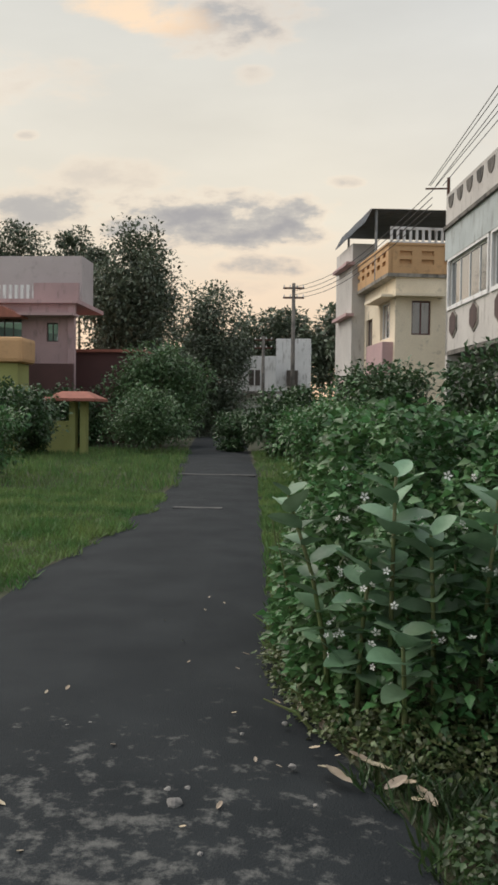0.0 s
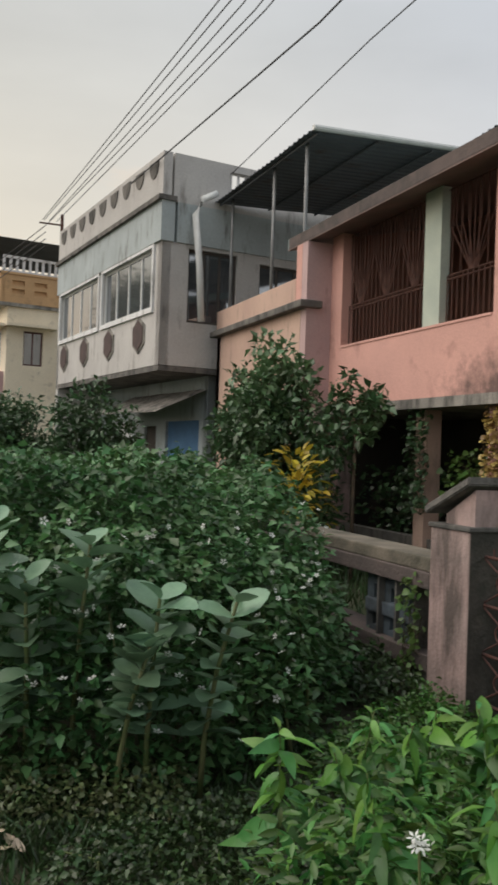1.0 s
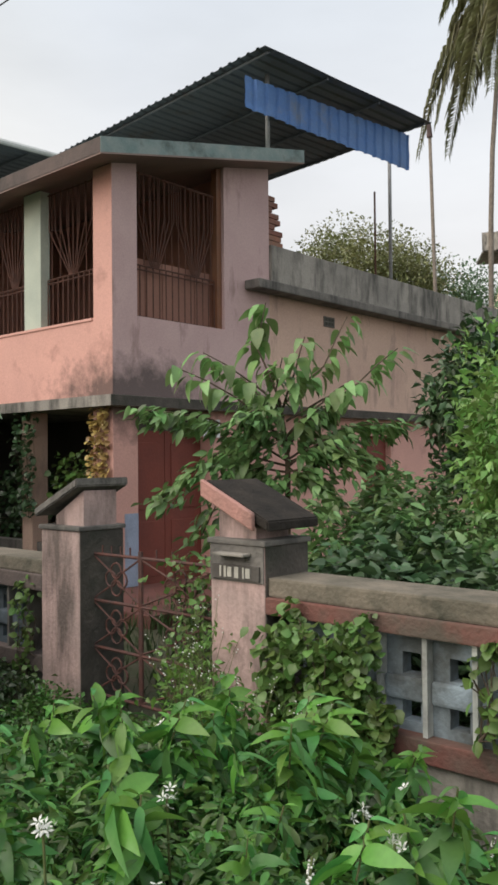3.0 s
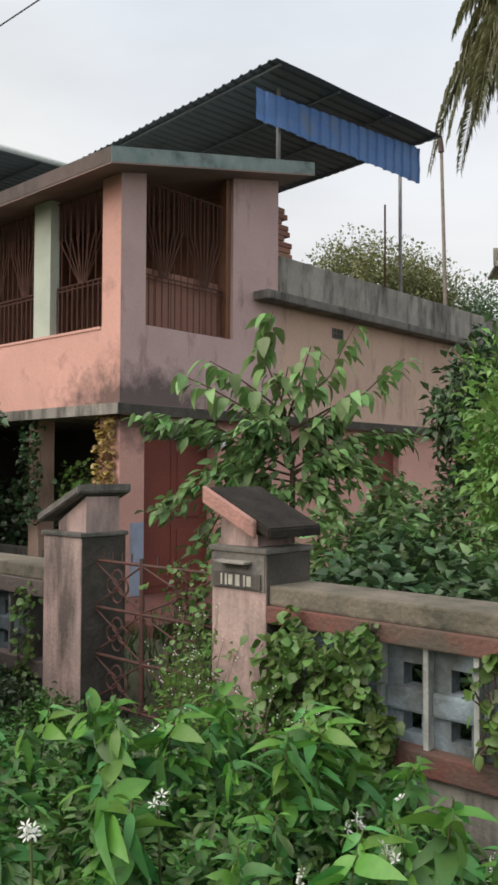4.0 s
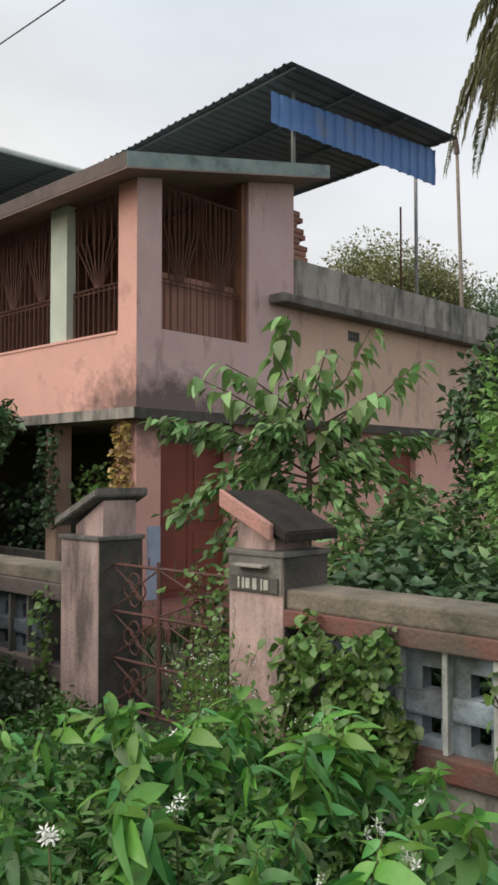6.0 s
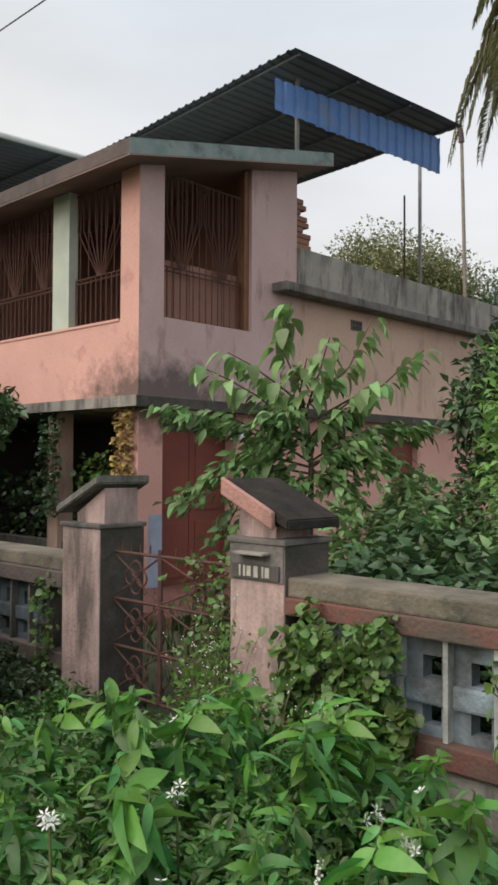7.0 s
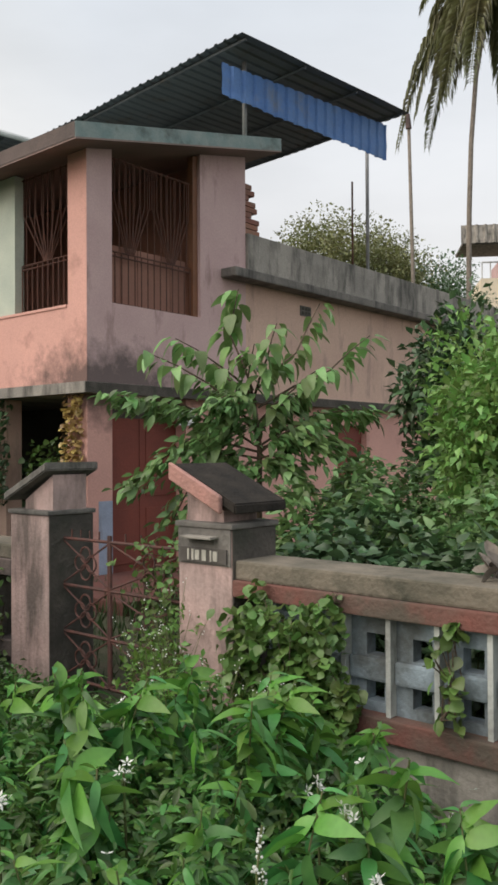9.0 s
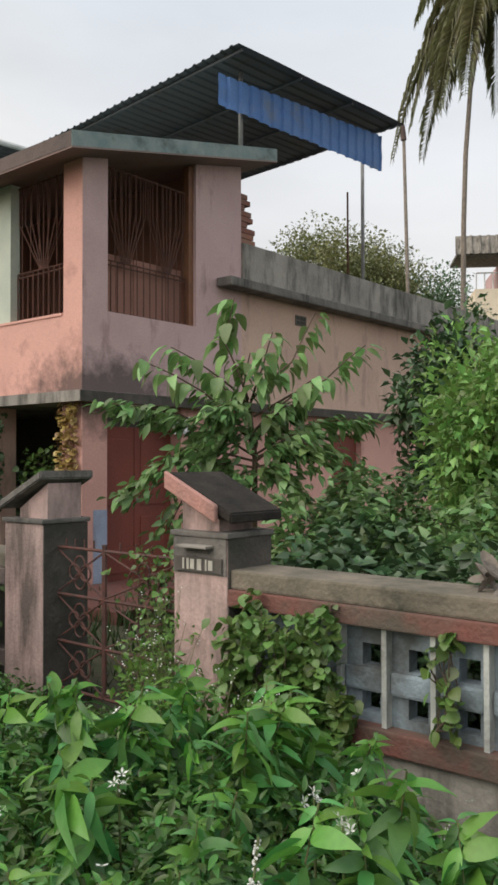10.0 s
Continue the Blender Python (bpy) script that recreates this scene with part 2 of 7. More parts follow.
mat("slab_green_grey", (0.165, 0.235, 0.23), (0.25, 0.30, 0.285), 5.0, 0.9, 0.3, 40, stain=(0.06, 0.065, 0.06), stain_amount=0.45)
mat("slab_under", (0.26, 0.185, 0.165), (0.19, 0.145, 0.13), 2.0, 0.95, 0.2, 40)
mat("coping_red", (0.175, 0.068, 0.054), (0.135, 0.085, 0.068), 5.0, 0.92, 0.4, 40, stain=(0.085, 0.075, 0.058), stain_amount=0.75)
mat("paint_lilac", (0.36, 0.42, 0.54), (0.30, 0.35, 0.45), 6.0, 0.9, 0.2, 50, stain=(0.18, 0.17, 0.18), stain_amount=0.4, streak=True)
mat("lattice_blue", (0.265, 0.330, 0.375), (0.19, 0.23, 0.25), 7.0, 0.92, 0.35, 50, stain=(0.07, 0.075, 0.07), stain_amount=0.75, per_object=0.08)
mat("post_pale_green", (0.50, 0.55, 0.46), (0.42, 0.47, 0.40), 3.0, 0.85, 0.15, 50)
mat("tin_grey", (0.140, 0.155, 0.172), (0.115, 0.125, 0.138), 1.5, 0.6, 0.1, 30, metal=0.2, stain=(0.10, 0.075, 0.055), stain_amount=0.3)
mat("concrete_black", (0.060, 0.054, 0.046), (0.105, 0.092, 0.078), 5.0, 0.95, 0.5, 40, stain=(0.03, 0.034, 0.024), stain_amount=0.6)
mat("board_salmon", (0.43, 0.225, 0.19), (0.33, 0.19, 0.16), 9.0, 0.9, 0.4, 45, stain=(0.13, 0.085, 0.07), stain_amount=0.55)
mat("rib_pale", (0.50, 0.52, 0.49), (0.38, 0.40, 0.38), 6.0, 0.92, 0.3, 50, stain=(0.15, 0.15, 0.135), stain_amount=0.5)
mat("slab_brown", (0.140, 0.108, 0.098), (0.095, 0.078, 0.073), 4.0, 0.95, 0.4, 40, stain=(0.06, 0.055, 0.05), stain_amount=0.6)
mat("lattice_grimy", (0.12, 0.155, 0.185), (0.08, 0.10, 0.115), 7.0, 0.92, 0.35, 50, stain=(0.035, 0.038, 0.036), stain_amount=0.75, per_object=0.1)
mat("tin_blue", (0.06, 0.165, 0.42), (0.085, 0.19, 0.42), 2.0, 0.55, 0.1, 30, stain=(0.13, 0.17, 0.24), stain_amount=0.35)
mat("steel_pole", (0.30, 0.31, 0.31), (0.21, 0.205, 0.20), 4.0, 0.6, 0.15, 60, metal=0.3)
mat("iron_rust", (0.115, 0.048, 0.030), (0.070, 0.035, 0.028), 12.0, 0.85, 0.4, 90)
mat("iron_gate", (0.115, 0.045, 0.034), (0.060, 0.034, 0.030), 14.0, 0.8, 0.4, 90)
mat("porch_red", (0.110, 0.038, 0.030), (0.075, 0.032, 0.026), 3.0, 0.7, 0.2, 40)
mat("room_brown", (0.34, 0.175, 0.130), (0.27, 0.140, 0.105), 1.6, 0.9, 0.15, 40)
mat("door_red", (0.235, 0.060, 0.040), (0.185, 0.050, 0.036), 2.5, 0.75, 0.15, 30)
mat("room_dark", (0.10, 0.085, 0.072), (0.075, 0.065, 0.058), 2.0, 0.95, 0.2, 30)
mat("brick_raw", (0.27, 0.12, 0.085), (0.22, 0.13, 0.10), 10.0, 0.95, 0.5, 60, per_object=0.15)
mat("wood_frame", (0.20, 0.085, 0.040), (0.15, 0.065, 0.032), 8.0, 0.6, 0.2, 60)
mat("plate_dark", (0.07, 0.062, 0.055), (0.10, 0.09, 0.08), 10.0, 0.7, 0.2, 60)
mat("plate_bar", (0.48, 0.46, 0.40), (0.36, 0.34, 0.30), 20.0, 0.8, 0.1, 60)
mat("white_wash", (0.78, 0.78, 0.77), (0.70, 0.70, 0.69), 1.0, 0.9, 0.15, 30, stain=(0.25, 0.24, 0.22), stain_amount=0.4, streak=True)
mat("house_grey", (0.57, 0.55, 0.52), (0.49, 0.47, 0.445), 1.0, 0.92, 0.15, 30, stain=(0.24, 0.22, 0.20), stain_amount=0.28, streak=True)
mat("house_grey_blue", (0.46, 0.51, 0.51), (0.38, 0.42, 0.42), 1.0, 0.92, 0.15, 30, stain=(0.18, 0.18, 0.165), stain_amount=0.4, streak=True)
mat("house_cream", (0.80, 0.71, 0.55), (0.72, 0.63, 0.48), 0.8, 0.92, 0.1, 30, stain=(0.32, 0.28, 0.22), stain_amount=0.25)
mat("house_orange", (0.58, 0.36, 0.185), (0.51, 0.32, 0.165), 0.9, 0.9, 0.1, 30, stain=(0.28, 0.18, 0.09), stain_amount=0.3)
mat("house_pink", (0.50, 0.34, 0.34), (0.43, 0.30, 0.30), 0.8, 0.92, 0.1, 30, stain=(0.24, 0.18, 0.17), stain_amount=0.3, streak=True)
mat("house_mauve", (0.50, 0.445, 0.44), (0.44, 0.39, 0.385), 0.6, 0.92, 0.1, 30, stain=(0.36, 0.32, 0.31), stain_amount=0.3)
mat("house_maroon", (0.125, 0.062, 0.058), (0.095, 0.052, 0.048), 1.0, 0.9, 0.1, 30)
mat("house_green", (0.30, 0.46, 0.33), (0.26, 0.40, 0.29), 0.8, 0.92, 0.1, 30)
mat("house_lime", (0.33, 0.35, 0.13), (0.28, 0.30, 0.11), 0.8, 0.92, 0.1, 30)
mat("blue_shutter", (0.10, 0.23, 0.42), (0.08, 0.18, 0.34), 3.0, 0.6, 0.1, 30)
mat("roof_red", (0.36, 0.135, 0.095), (0.28, 0.11, 0.08), 4.0, 0.85, 0.3, 20)
mat("pvc", (0.74, 0.75, 0.73), (0.64, 0.65, 0.63), 3.0, 0.5, 0.05, 30)
mat("wire_black", (0.03, 0.03, 0.032), (0.04, 0.04, 0.04), 5.0, 0.7, 0.0, 20)
mat("bark", (0.12, 0.085, 0.055), (0.075, 0.058, 0.042), 9.0, 0.95, 0.7, 35)
mat("bark_pale", (0.22, 0.19, 0.155), (0.14, 0.12, 0.10), 9.0, 0.95, 0.6, 35)
mat("stem_green", (0.085, 0.13, 0.035), (0.12, 0.12, 0.05), 9.0, 0.7, 0.1, 35)
LEAFY = dict(rough=0.38, bump=0.0, bump_scale=60, spec=0.5)
mat("leaf_bush", (0.055, 0.135, 0.046), (0.110, 0.215, 0.076), 3.0, per_island=0.45, through_light=0.22, **LEAFY)
mat("leaf_weed", (0.105, 0.215, 0.040), (0.150, 0.260, 0.052), 4.0, per_island=0.35, through_light=0.3, **LEAFY)
mat("leaf_broad", (0.058, 0.195, 0.050), (0.120, 0.280, 0.078), 5.0, per_object=0.38, through_light=0.28, **LEAFY)
mat("leaf_lime", (0.110, 0.285, 0.045), (0.170, 0.340, 0.065), 6.0, per_object=0.25, through_light=0.32, **LEAFY)
mat("leaf_bright", (0.150, 0.290, 0.070), (0.235, 0.375, 0.105), 3.0, per_island=0.45, through_light=0.3, **LEAFY)
mat("cap_mossy_shade", (0.022, 0.020, 0.018), (0.045, 0.038, 0.032), 6.0, 0.97, 0.5, 40, spec=0.2)
mat("leaf_milkweed", (0.130, 0.235, 0.135), (0.195, 0.310, 0.185), 7.0, per_object=0.32, through_light=0.18, **LEAFY)
# darkened greens: the shade on low growth is put into the leaf colour
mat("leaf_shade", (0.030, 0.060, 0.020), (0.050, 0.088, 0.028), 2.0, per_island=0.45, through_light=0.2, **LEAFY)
mat("leaf_tree", (0.135, 0.255, 0.078), (0.245, 0.370, 0.135), 4.0, per_object=0.45, through_light=0.3, **LEAFY)
mat("leaf_dark", (0.048, 0.098, 0.040), (0.070, 0.125, 0.050), 2.0, per_island=0.4, through_light=0.15, **LEAFY)
mat("leaf_under", (0.050, 0.125, 0.026), (0.100, 0.205, 0.040), 5.0, per_island=0.55, through_light=0.25, **LEAFY)
mat("leaf_yard", (0.105, 0.195, 0.066), (0.175, 0.285, 0.100), 3.0, per_island=0.45, through_light=0.28, **LEAFY)
mat("leaf_soft", (0.088, 0.160, 0.072), (0.125, 0.205, 0.090), 2.0, per_island=0.35, through_light=0.2, **LEAFY)
mat("leaf_creep", (0.065, 0.108, 0.036), (0.135, 0.150, 0.066), 9.0, per_island=0.5, through_light=0.2, **LEAFY)
mat("leaf_far", (0.100, 0.128, 0.086), (0.130, 0.160, 0.104), 1.0, per_island=0.4, through_light=0.15, **LEAFY)
mat("leaf_olive", (0.23, 0.235, 0.095), (0.16, 0.185, 0.075), 0.8, per_island=0.35, through_light=0.25, **LEAFY)
mat("leaf_croton", (0.52, 0.37, 0.035), (0.34, 0.30, 0.040), 5.0, per_object=0.3, through_light=0.25, **LEAFY)
mat("leaf_ivy", (0.090, 0.180, 0.042), (0.140, 0.215, 0.058), 6.0, per_island=0.4, through_light=0.2, **LEAFY)
mat("leaf_ivy_dry", (0.44, 0.32, 0.11), (0.30, 0.20, 0.08), 9.0, per_island=0.4, through_light=0.2, **LEAFY)
mat("leaf_fallen", (0.50, 0.43, 0.33), (0.34, 0.27, 0.18), 12.0, 0.8, 0.2, 50, per_object=0.25)
mat("petal_white", (0.75, 0.76, 0.72), (0.68, 0.70, 0.64), 9.0, 0.7, 0.0, 40, through_light=0.2)
mat("frond", (0.15, 0.17, 0.07), (0.20, 0.19, 0.09), 0.6, per_island=0.3, through_light=0.25, **LEAFY)
mat("stone_grey", (0.26, 0.25, 0.235), (0.18, 0.175, 0.165), 12.0, 0.95, 0.5, 60, per_object=0.2)


def glass_mat():
    m = bpy.data.materials.new("window_glass")
    m.use_nodes = True
    p = m.node_tree.nodes["Principled BSDF"]
    p.inputs["Base Color"].default_value = (0.34, 0.36, 0.38, 1)
    p.inputs["Metallic"].default_value = 0.8
    p.inputs["Roughness"].default_value = 0.05
    p.inputs["Specular IOR Level"].default_value = 1.0
    p.inputs["IOR"].default_value = 2.2
    MATS["window_glass"] = m


glass_mat()

# ---- helpers of the scene ----
ORIGIN = {}


def thing(name, at=(0, 0, 0), label="", category="", group="", kind=""):
    ob = new(name)
    ob.empty_display_size = 0.2
    ob.location = at
    ORIGIN[ob] = Vector(at)
    return tagged(ob, label, category, group, kind)


def finish(bm, material, smooth=False):
    bmesh.ops.recalc_face_normals(bm, faces=bm.faces)
    me = bpy.data.meshes.new("mesh")
    bm.to_mesh(me)
    bm.free()
    me.materials.append(MATS[material])
    if smooth:
        for f in me.polygons:
            f.use_smooth = True
    return me


def part(name, bm, material, parent, label="", smooth=False, kind=""):
    """One mesh under a thing or part; bm is in world metres."""
    bmesh.ops.translate(bm, verts=bm.verts, vec=-ORIGIN[parent])
    ob = new(name, finish(bm, material, smooth))
    ob.parent = parent
    ORIGIN[ob] = ORIGIN[parent]
    return tagged(ob, label, kind=kind)


def part_mesh(name, me, parent, label="", kind=""):
    """One ready mesh, in world metres, under a thing."""
    me.transform(Matrix.Translation(-ORIGIN[parent]))
    ob = new(name, me)
    ob.parent = parent
    ORIGIN[ob] = ORIGIN[parent]
    return tagged(ob, label, kind=kind)


def single(name, bm, material, label, category, group="", kind="", smooth=False):
    return tagged(new(name, finish(bm, material, smooth)), label, category, group, kind)


def prism(bm, pts, z0, z1):
    """Upright prism over a ring of plan points; z0, z1 may be one number or one per point."""
    k = len(pts)
    lo = z0 if isinstance(z0, (list, tuple)) else [z0] * k
    hi = z1 if isinstance(z1, (list, tuple)) else [z1] * k
    a = [bm.verts.new((p[0], p[1], z)) for p, z in zip(pts, lo)]
    b = [bm.verts.new((p[0], p[1], z)) for p, z in zip(pts, hi)]
    bm.faces.new(a[::-1]), bm.faces.new(b)
    for i in range(k):
        j = (i + 1) % k
        bm.faces.new((a[i], a[j], b[j], b[i]))
    return bm


def block(x0, x1, y0, y1, z0, z1, bevel=0.0, bm=None):
    b = bmesh.new()
    prism(b, [(x0, y0), (x1, y0), (x1, y1), (x0, y1)], z0, z1)
    if bevel:
        bmesh.ops.bevel(b, geom=b.edges[:], offset=bevel, segments=2, affect="EDGES", profile=0.6)
    if bm is None:
        return b
    me = bpy.data.meshes.new("tmp")
    b.to_mesh(me)
    b.free()
    bm.from_mesh(me)
    bpy.data.meshes.remove(me)
    return bm


def wall(p0, p1, thick, z0, z1, openings=()):
    """A wall from p0 to p1, thick to the left of that way, with openings (s0, s1, z0, z1) through it: one closed mesh."""
    bm = bmesh.new()
    p0, p1 = Vector(p0), Vector(p1)
    d = (p1 - p0)
    length = d.length
    d.normalize()
    nrm = Vector((-d.y, d.x)) * thick
    ss = sorted({0.0, length, *[min(max(v, 0.0), length) for o in openings for v in o[:2]]})
    zs = sorted({z0, z1, *[min(max(v, z0), z1) for o in openings for v in o[2:]]})
    ns, nz = len(ss) - 1, len(zs) - 1

    def solid(i, j):
        if not (0 <= i < ns and 0 <= j < nz):
            return False
        s, z = (ss[i] + ss[i + 1]) / 2, (zs[j] + zs[j + 1]) / 2
        return not any(o[0] < s < o[1] and o[2] < z < o[3] for o in openings)
    made = {}

    def v(i, j, k):
        if (i, j, k) not in made:
            q = p0 + d * ss[i] + nrm * k
            made[(i, j, k)] = bm.verts.new((q.x, q.y, zs[j]))
        return made[(i, j, k)]
    for i in range(ns):
        for j in range(nz):
            if not solid(i, j):
                continue
            for k in (0, 1):
                bm.faces.new((v(i, j, k), v(i + 1, j, k), v(i + 1, j + 1, k), v(i, j + 1, k)))
            for di, dj, a, b in ((-1, 0, (i, j), (i, j + 1)), (1, 0, (i + 1, j), (i + 1, j + 1)), (0, -1, (i, j), (i + 1, j)), (0, 1, (i, j + 1), (i + 1, j + 1))):
                if not solid(i + di, j + dj):
                    bm.faces.new((v(*a, 0), v(*b, 0), v(*b, 1), v(*a, 1)))
    return bm


def along(p0, p1, s, off=0.0):
    """The plan point s metres from p0 towards p1, off metres to the left."""
    p0, p1 = Vector(p0), Vector(p1)
    d = (p1 - p0).normalized()
    return p0 + d * s + Vector((-d.y, d.x)) * off


def tube(pts, radius, sides=6, bm=None, end=None):
    """A tube through points; radius tapers to end."""
    bm = bm or bmesh.new()
    pts = [Vector(p) for p in pts]
    end = radius if end is None else end
    rings = []
    for i, p in enumerate(pts):
        d = (pts[min(i + 1, len(pts) - 1)] - pts[max(i - 1, 0)]).normalized()
        side = d.cross(Vector((0, 0, 1)) if abs(d.z) < 0.9 else Vector((1, 0, 0))).normalized()
        up = side.cross(d)
        r = radius + (end - radius) * i / (len(pts) - 1)
        rings.append([bm.verts.new(p + (side * math.cos(a) + up * math.sin(a)) * r) for a in [2 * math.pi * k / sides for k in range(sides)]])
    for a, b in zip(rings, rings[1:]):
        for k in range(sides):
            bm.faces.new((a[k], a[(k + 1) % sides], b[(k + 1) % sides], b[k]))
    bm.faces.new(rings[0][::-1]), bm.faces.new(rings[-1])
    return bm


def ridged_sheet(p0, along_v, down_v, length, width, period=0.19, depth=0.022, thick=0.006):
    """A profiled metal sheet: ridges run along down_v, repeating along along_v."""
    bm = bmesh.new()
    p0, u, v = Vector(p0), Vector(along_v).normalized(), Vector(down_v).normalized()
    nrm = u.cross(v).normalized()
    if nrm.z < 0:
        nrm = -nrm
    s, prof = 0.0, []
    while s < length:
        for f, h in ((0.0, 0.0), (0.55, 0.0), (0.68, 1.0), (0.87, 1.0)):
            if s + f * period <= length:
                prof.append((s + f * period, h * depth))
        s += period
    steps = 5
    grid = []
    for k in range(steps + 1):
        w = width * k / steps
        top = [bm.verts.new(p0 + u * a + v * w + nrm * (h + 0.006 * math.sin(3 * a + 2 * k))) for a, h in prof]
        low = [bm.verts.new(t.co - nrm * thick) for t in top]
        grid.append((top, low))
    for (t0, l0), (t1, l1) in zip(grid, grid[1:]):
        for i in range(len(prof) - 1):
            bm.faces.new((t0[i], t0[i + 1], t1[i + 1], t1[i]))
            bm.faces.new((l0[i], l1[i], l1[i + 1], l0[i + 1]))
    for t, lo in (grid[0], grid[-1]):
        for i in range(len(prof) - 1):
            bm.faces.new((t[i], lo[i], lo[i + 1], t[i + 1]))
    return bm

# ---- ground and road ----
def between(y, table):
    """Straight-line table look-up."""
    for (y0, v0), (y1, v1) in zip(table, table[1:]):
        if y <= y1 or (y1, v1) == table[-1]:
            return v0 + (v1 - v0) * (y - y0) / (y1 - y0)


def road_mid(y):
    """The road's middle and half width at y."""
    left = between(y, [(-20, -2.35), (4, -2.40), (7, -2.62), (11, -2.60), (16.7, -2.90), (27, -4.30), (60, -8.40)])
    right = between(y, [(-20, 0.50), (2.4, 0.50), (3.3, 0.42), (4.0, 0.05), (5.4, -0.20), (8.6, -0.42), (14, -0.80), (20, -1.25), (54, -4.60), (60, -5.2)])
    return (left + right) / 2, (right - left) / 2


def build_ground():
    bm = bmesh.new()
    prism(bm, [(-900, -400), (900, -400), (900, 1200), (-900, 1200)], -0.6, -0.038)
    single("ground", bm, "soil", "earth verge overgrown with weeds", "ground", kind="structure")
    bm = bmesh.new()
    ys = [-14 + 0.5 * i for i in range(150)]
    rows = []
    for y in ys:
        mx, hw = road_mid(y)
        wob = 0.10 * noise.noise((y * 0.7, 3.1, 0)) + 0.05 * noise.noise((y * 2.3, 7, 0))
        wob2 = 0.16 * noise.noise((y * 0.7, 13.1, 0)) + 0.10 * noise.noise((y * 2.3, 17, 0))
        xs = [mx - hw + wob, mx - hw * 0.5, mx, mx + hw * 0.5, mx + hw + wob2]
        rows.append([bm.verts.new((x, y, z + 0.01 * noise.noise((x, y * 0.8, 1)))) for x, z in zip(xs, (-0.034, 0.0, 0.012, 0.0, -0.034))])
    for a, b in zip(rows, rows[1:]):
        for i in range(4):
            bm.faces.new((a[i], a[i + 1], b[i + 1], b[i]))
    bmesh.ops.recalc_face_normals(bm, faces=bm.faces)
    single("road", bm, "asphalt", "narrow worn asphalt lane with pale patches", "road", kind="structure")
    # concrete strips across the lane
    for y, w, c in ((20.5, 0.25, 0), (13.2, 0.18, 0)):
        mx, hw = road_mid(y)
        bm = block(mx - hw * (0.95 if y > 15 else 0.5), mx + hw * (0.9 if y > 15 else 0.3), y, y + w, -0.05, 0.017, 0.004)
        single("road_strip", bm, "cement_worn", "worn cement patch strip across the lane", "road patch", kind="structure")


build_ground()

# ---- pink house ----
A0, A1 = (6.30, 12.10), (6.30, 7.55)
B1, C1 = (9.20, 7.55), (20.0, 7.55)
FLOOR1, SILL, LINTEL = 2.40, 3.37, 5.16
EAVE_X, EAVE_Z, PITCH = 5.87, 5.30, 0.227


def slab_top(x):
    """The roof slab is a single pitch that rises away from the lane."""
    return EAVE_Z + PITCH * (x - EAVE_X)


def profile(pts, y0, y1, bm=None):
    """A plate with an outline of (x, z) points, from y0 to y1."""
    bm = bm or bmesh.new()
    a = [bm.verts.new((x, y0, z)) for x, z in pts]
    b = [bm.verts.new((x, y1, z)) for x, z in pts]
    bm.faces.new(a), bm.faces.new(b[::-1])
    for i in range(len(pts)):
        j = (i + 1) % len(pts)
        bm.faces.new((a[j], a[i], b[i], b[j]))
    return bm


def grille(name, p0, p1, z0, z1, parent, off, fan=True):
    """A window guard of bars: a frame, upright bars, a rail and a fan of slanted bars."""
    bm = bmesh.new()
    p0, p1 = Vector(p0), Vector(p1)
    d = (p1 - p0)
    length = d.length
    d.normalize()
    nrm = Vector((-d.y, d.x)) * off

    def at(s, z):
        q = p0 + d * s + nrm
        return (q.x, q.y, z)
    r = 0.011
    tube([at(0, z0 + 0.02), at(length, z0 + 0.02)], r, 4, bm)
    guard = part(name, bm, "iron_rust", parent, "rusty iron window guard with fanned bars")

    def bar(pts, rad):
        part("bar", tube(pts, rad, 4), "iron_rust", guard)
    for z in (z0 + (z1 - z0) * 0.33, z0 + (z1 - z0) * 0.36, z1 - 0.02):
        bar([at(0, z), at(length, z)], r)
    n = max(4, round(length / 0.115))
    for i in range(n + 1):
        s = length * i / n
        bar([at(s, z0), at(s, z0 + (z1 - z0) * 0.36)], r)
    bays = max(1, round(length / 0.75))
    w = length / bays
    for b in range(bays):
        m = (b + 0.5) * w
        for k in range(-4, 5):
            bar([at(m + k * 0.016, z0 + (z1 - z0) * 0.36), at(m + k * w / 8.5, z0 + (z1 - z0) * 0.72), at(m + k * w / 8.5, z1)], r * 0.8)
        for k in range(6):
            bar([at((b + (k + 0.5) / 6) * w, z0 + (z1 - z0) * 0.36), at((b + (k + 0.5) / 6) * w, z1)], r * 0.7)
    return guard


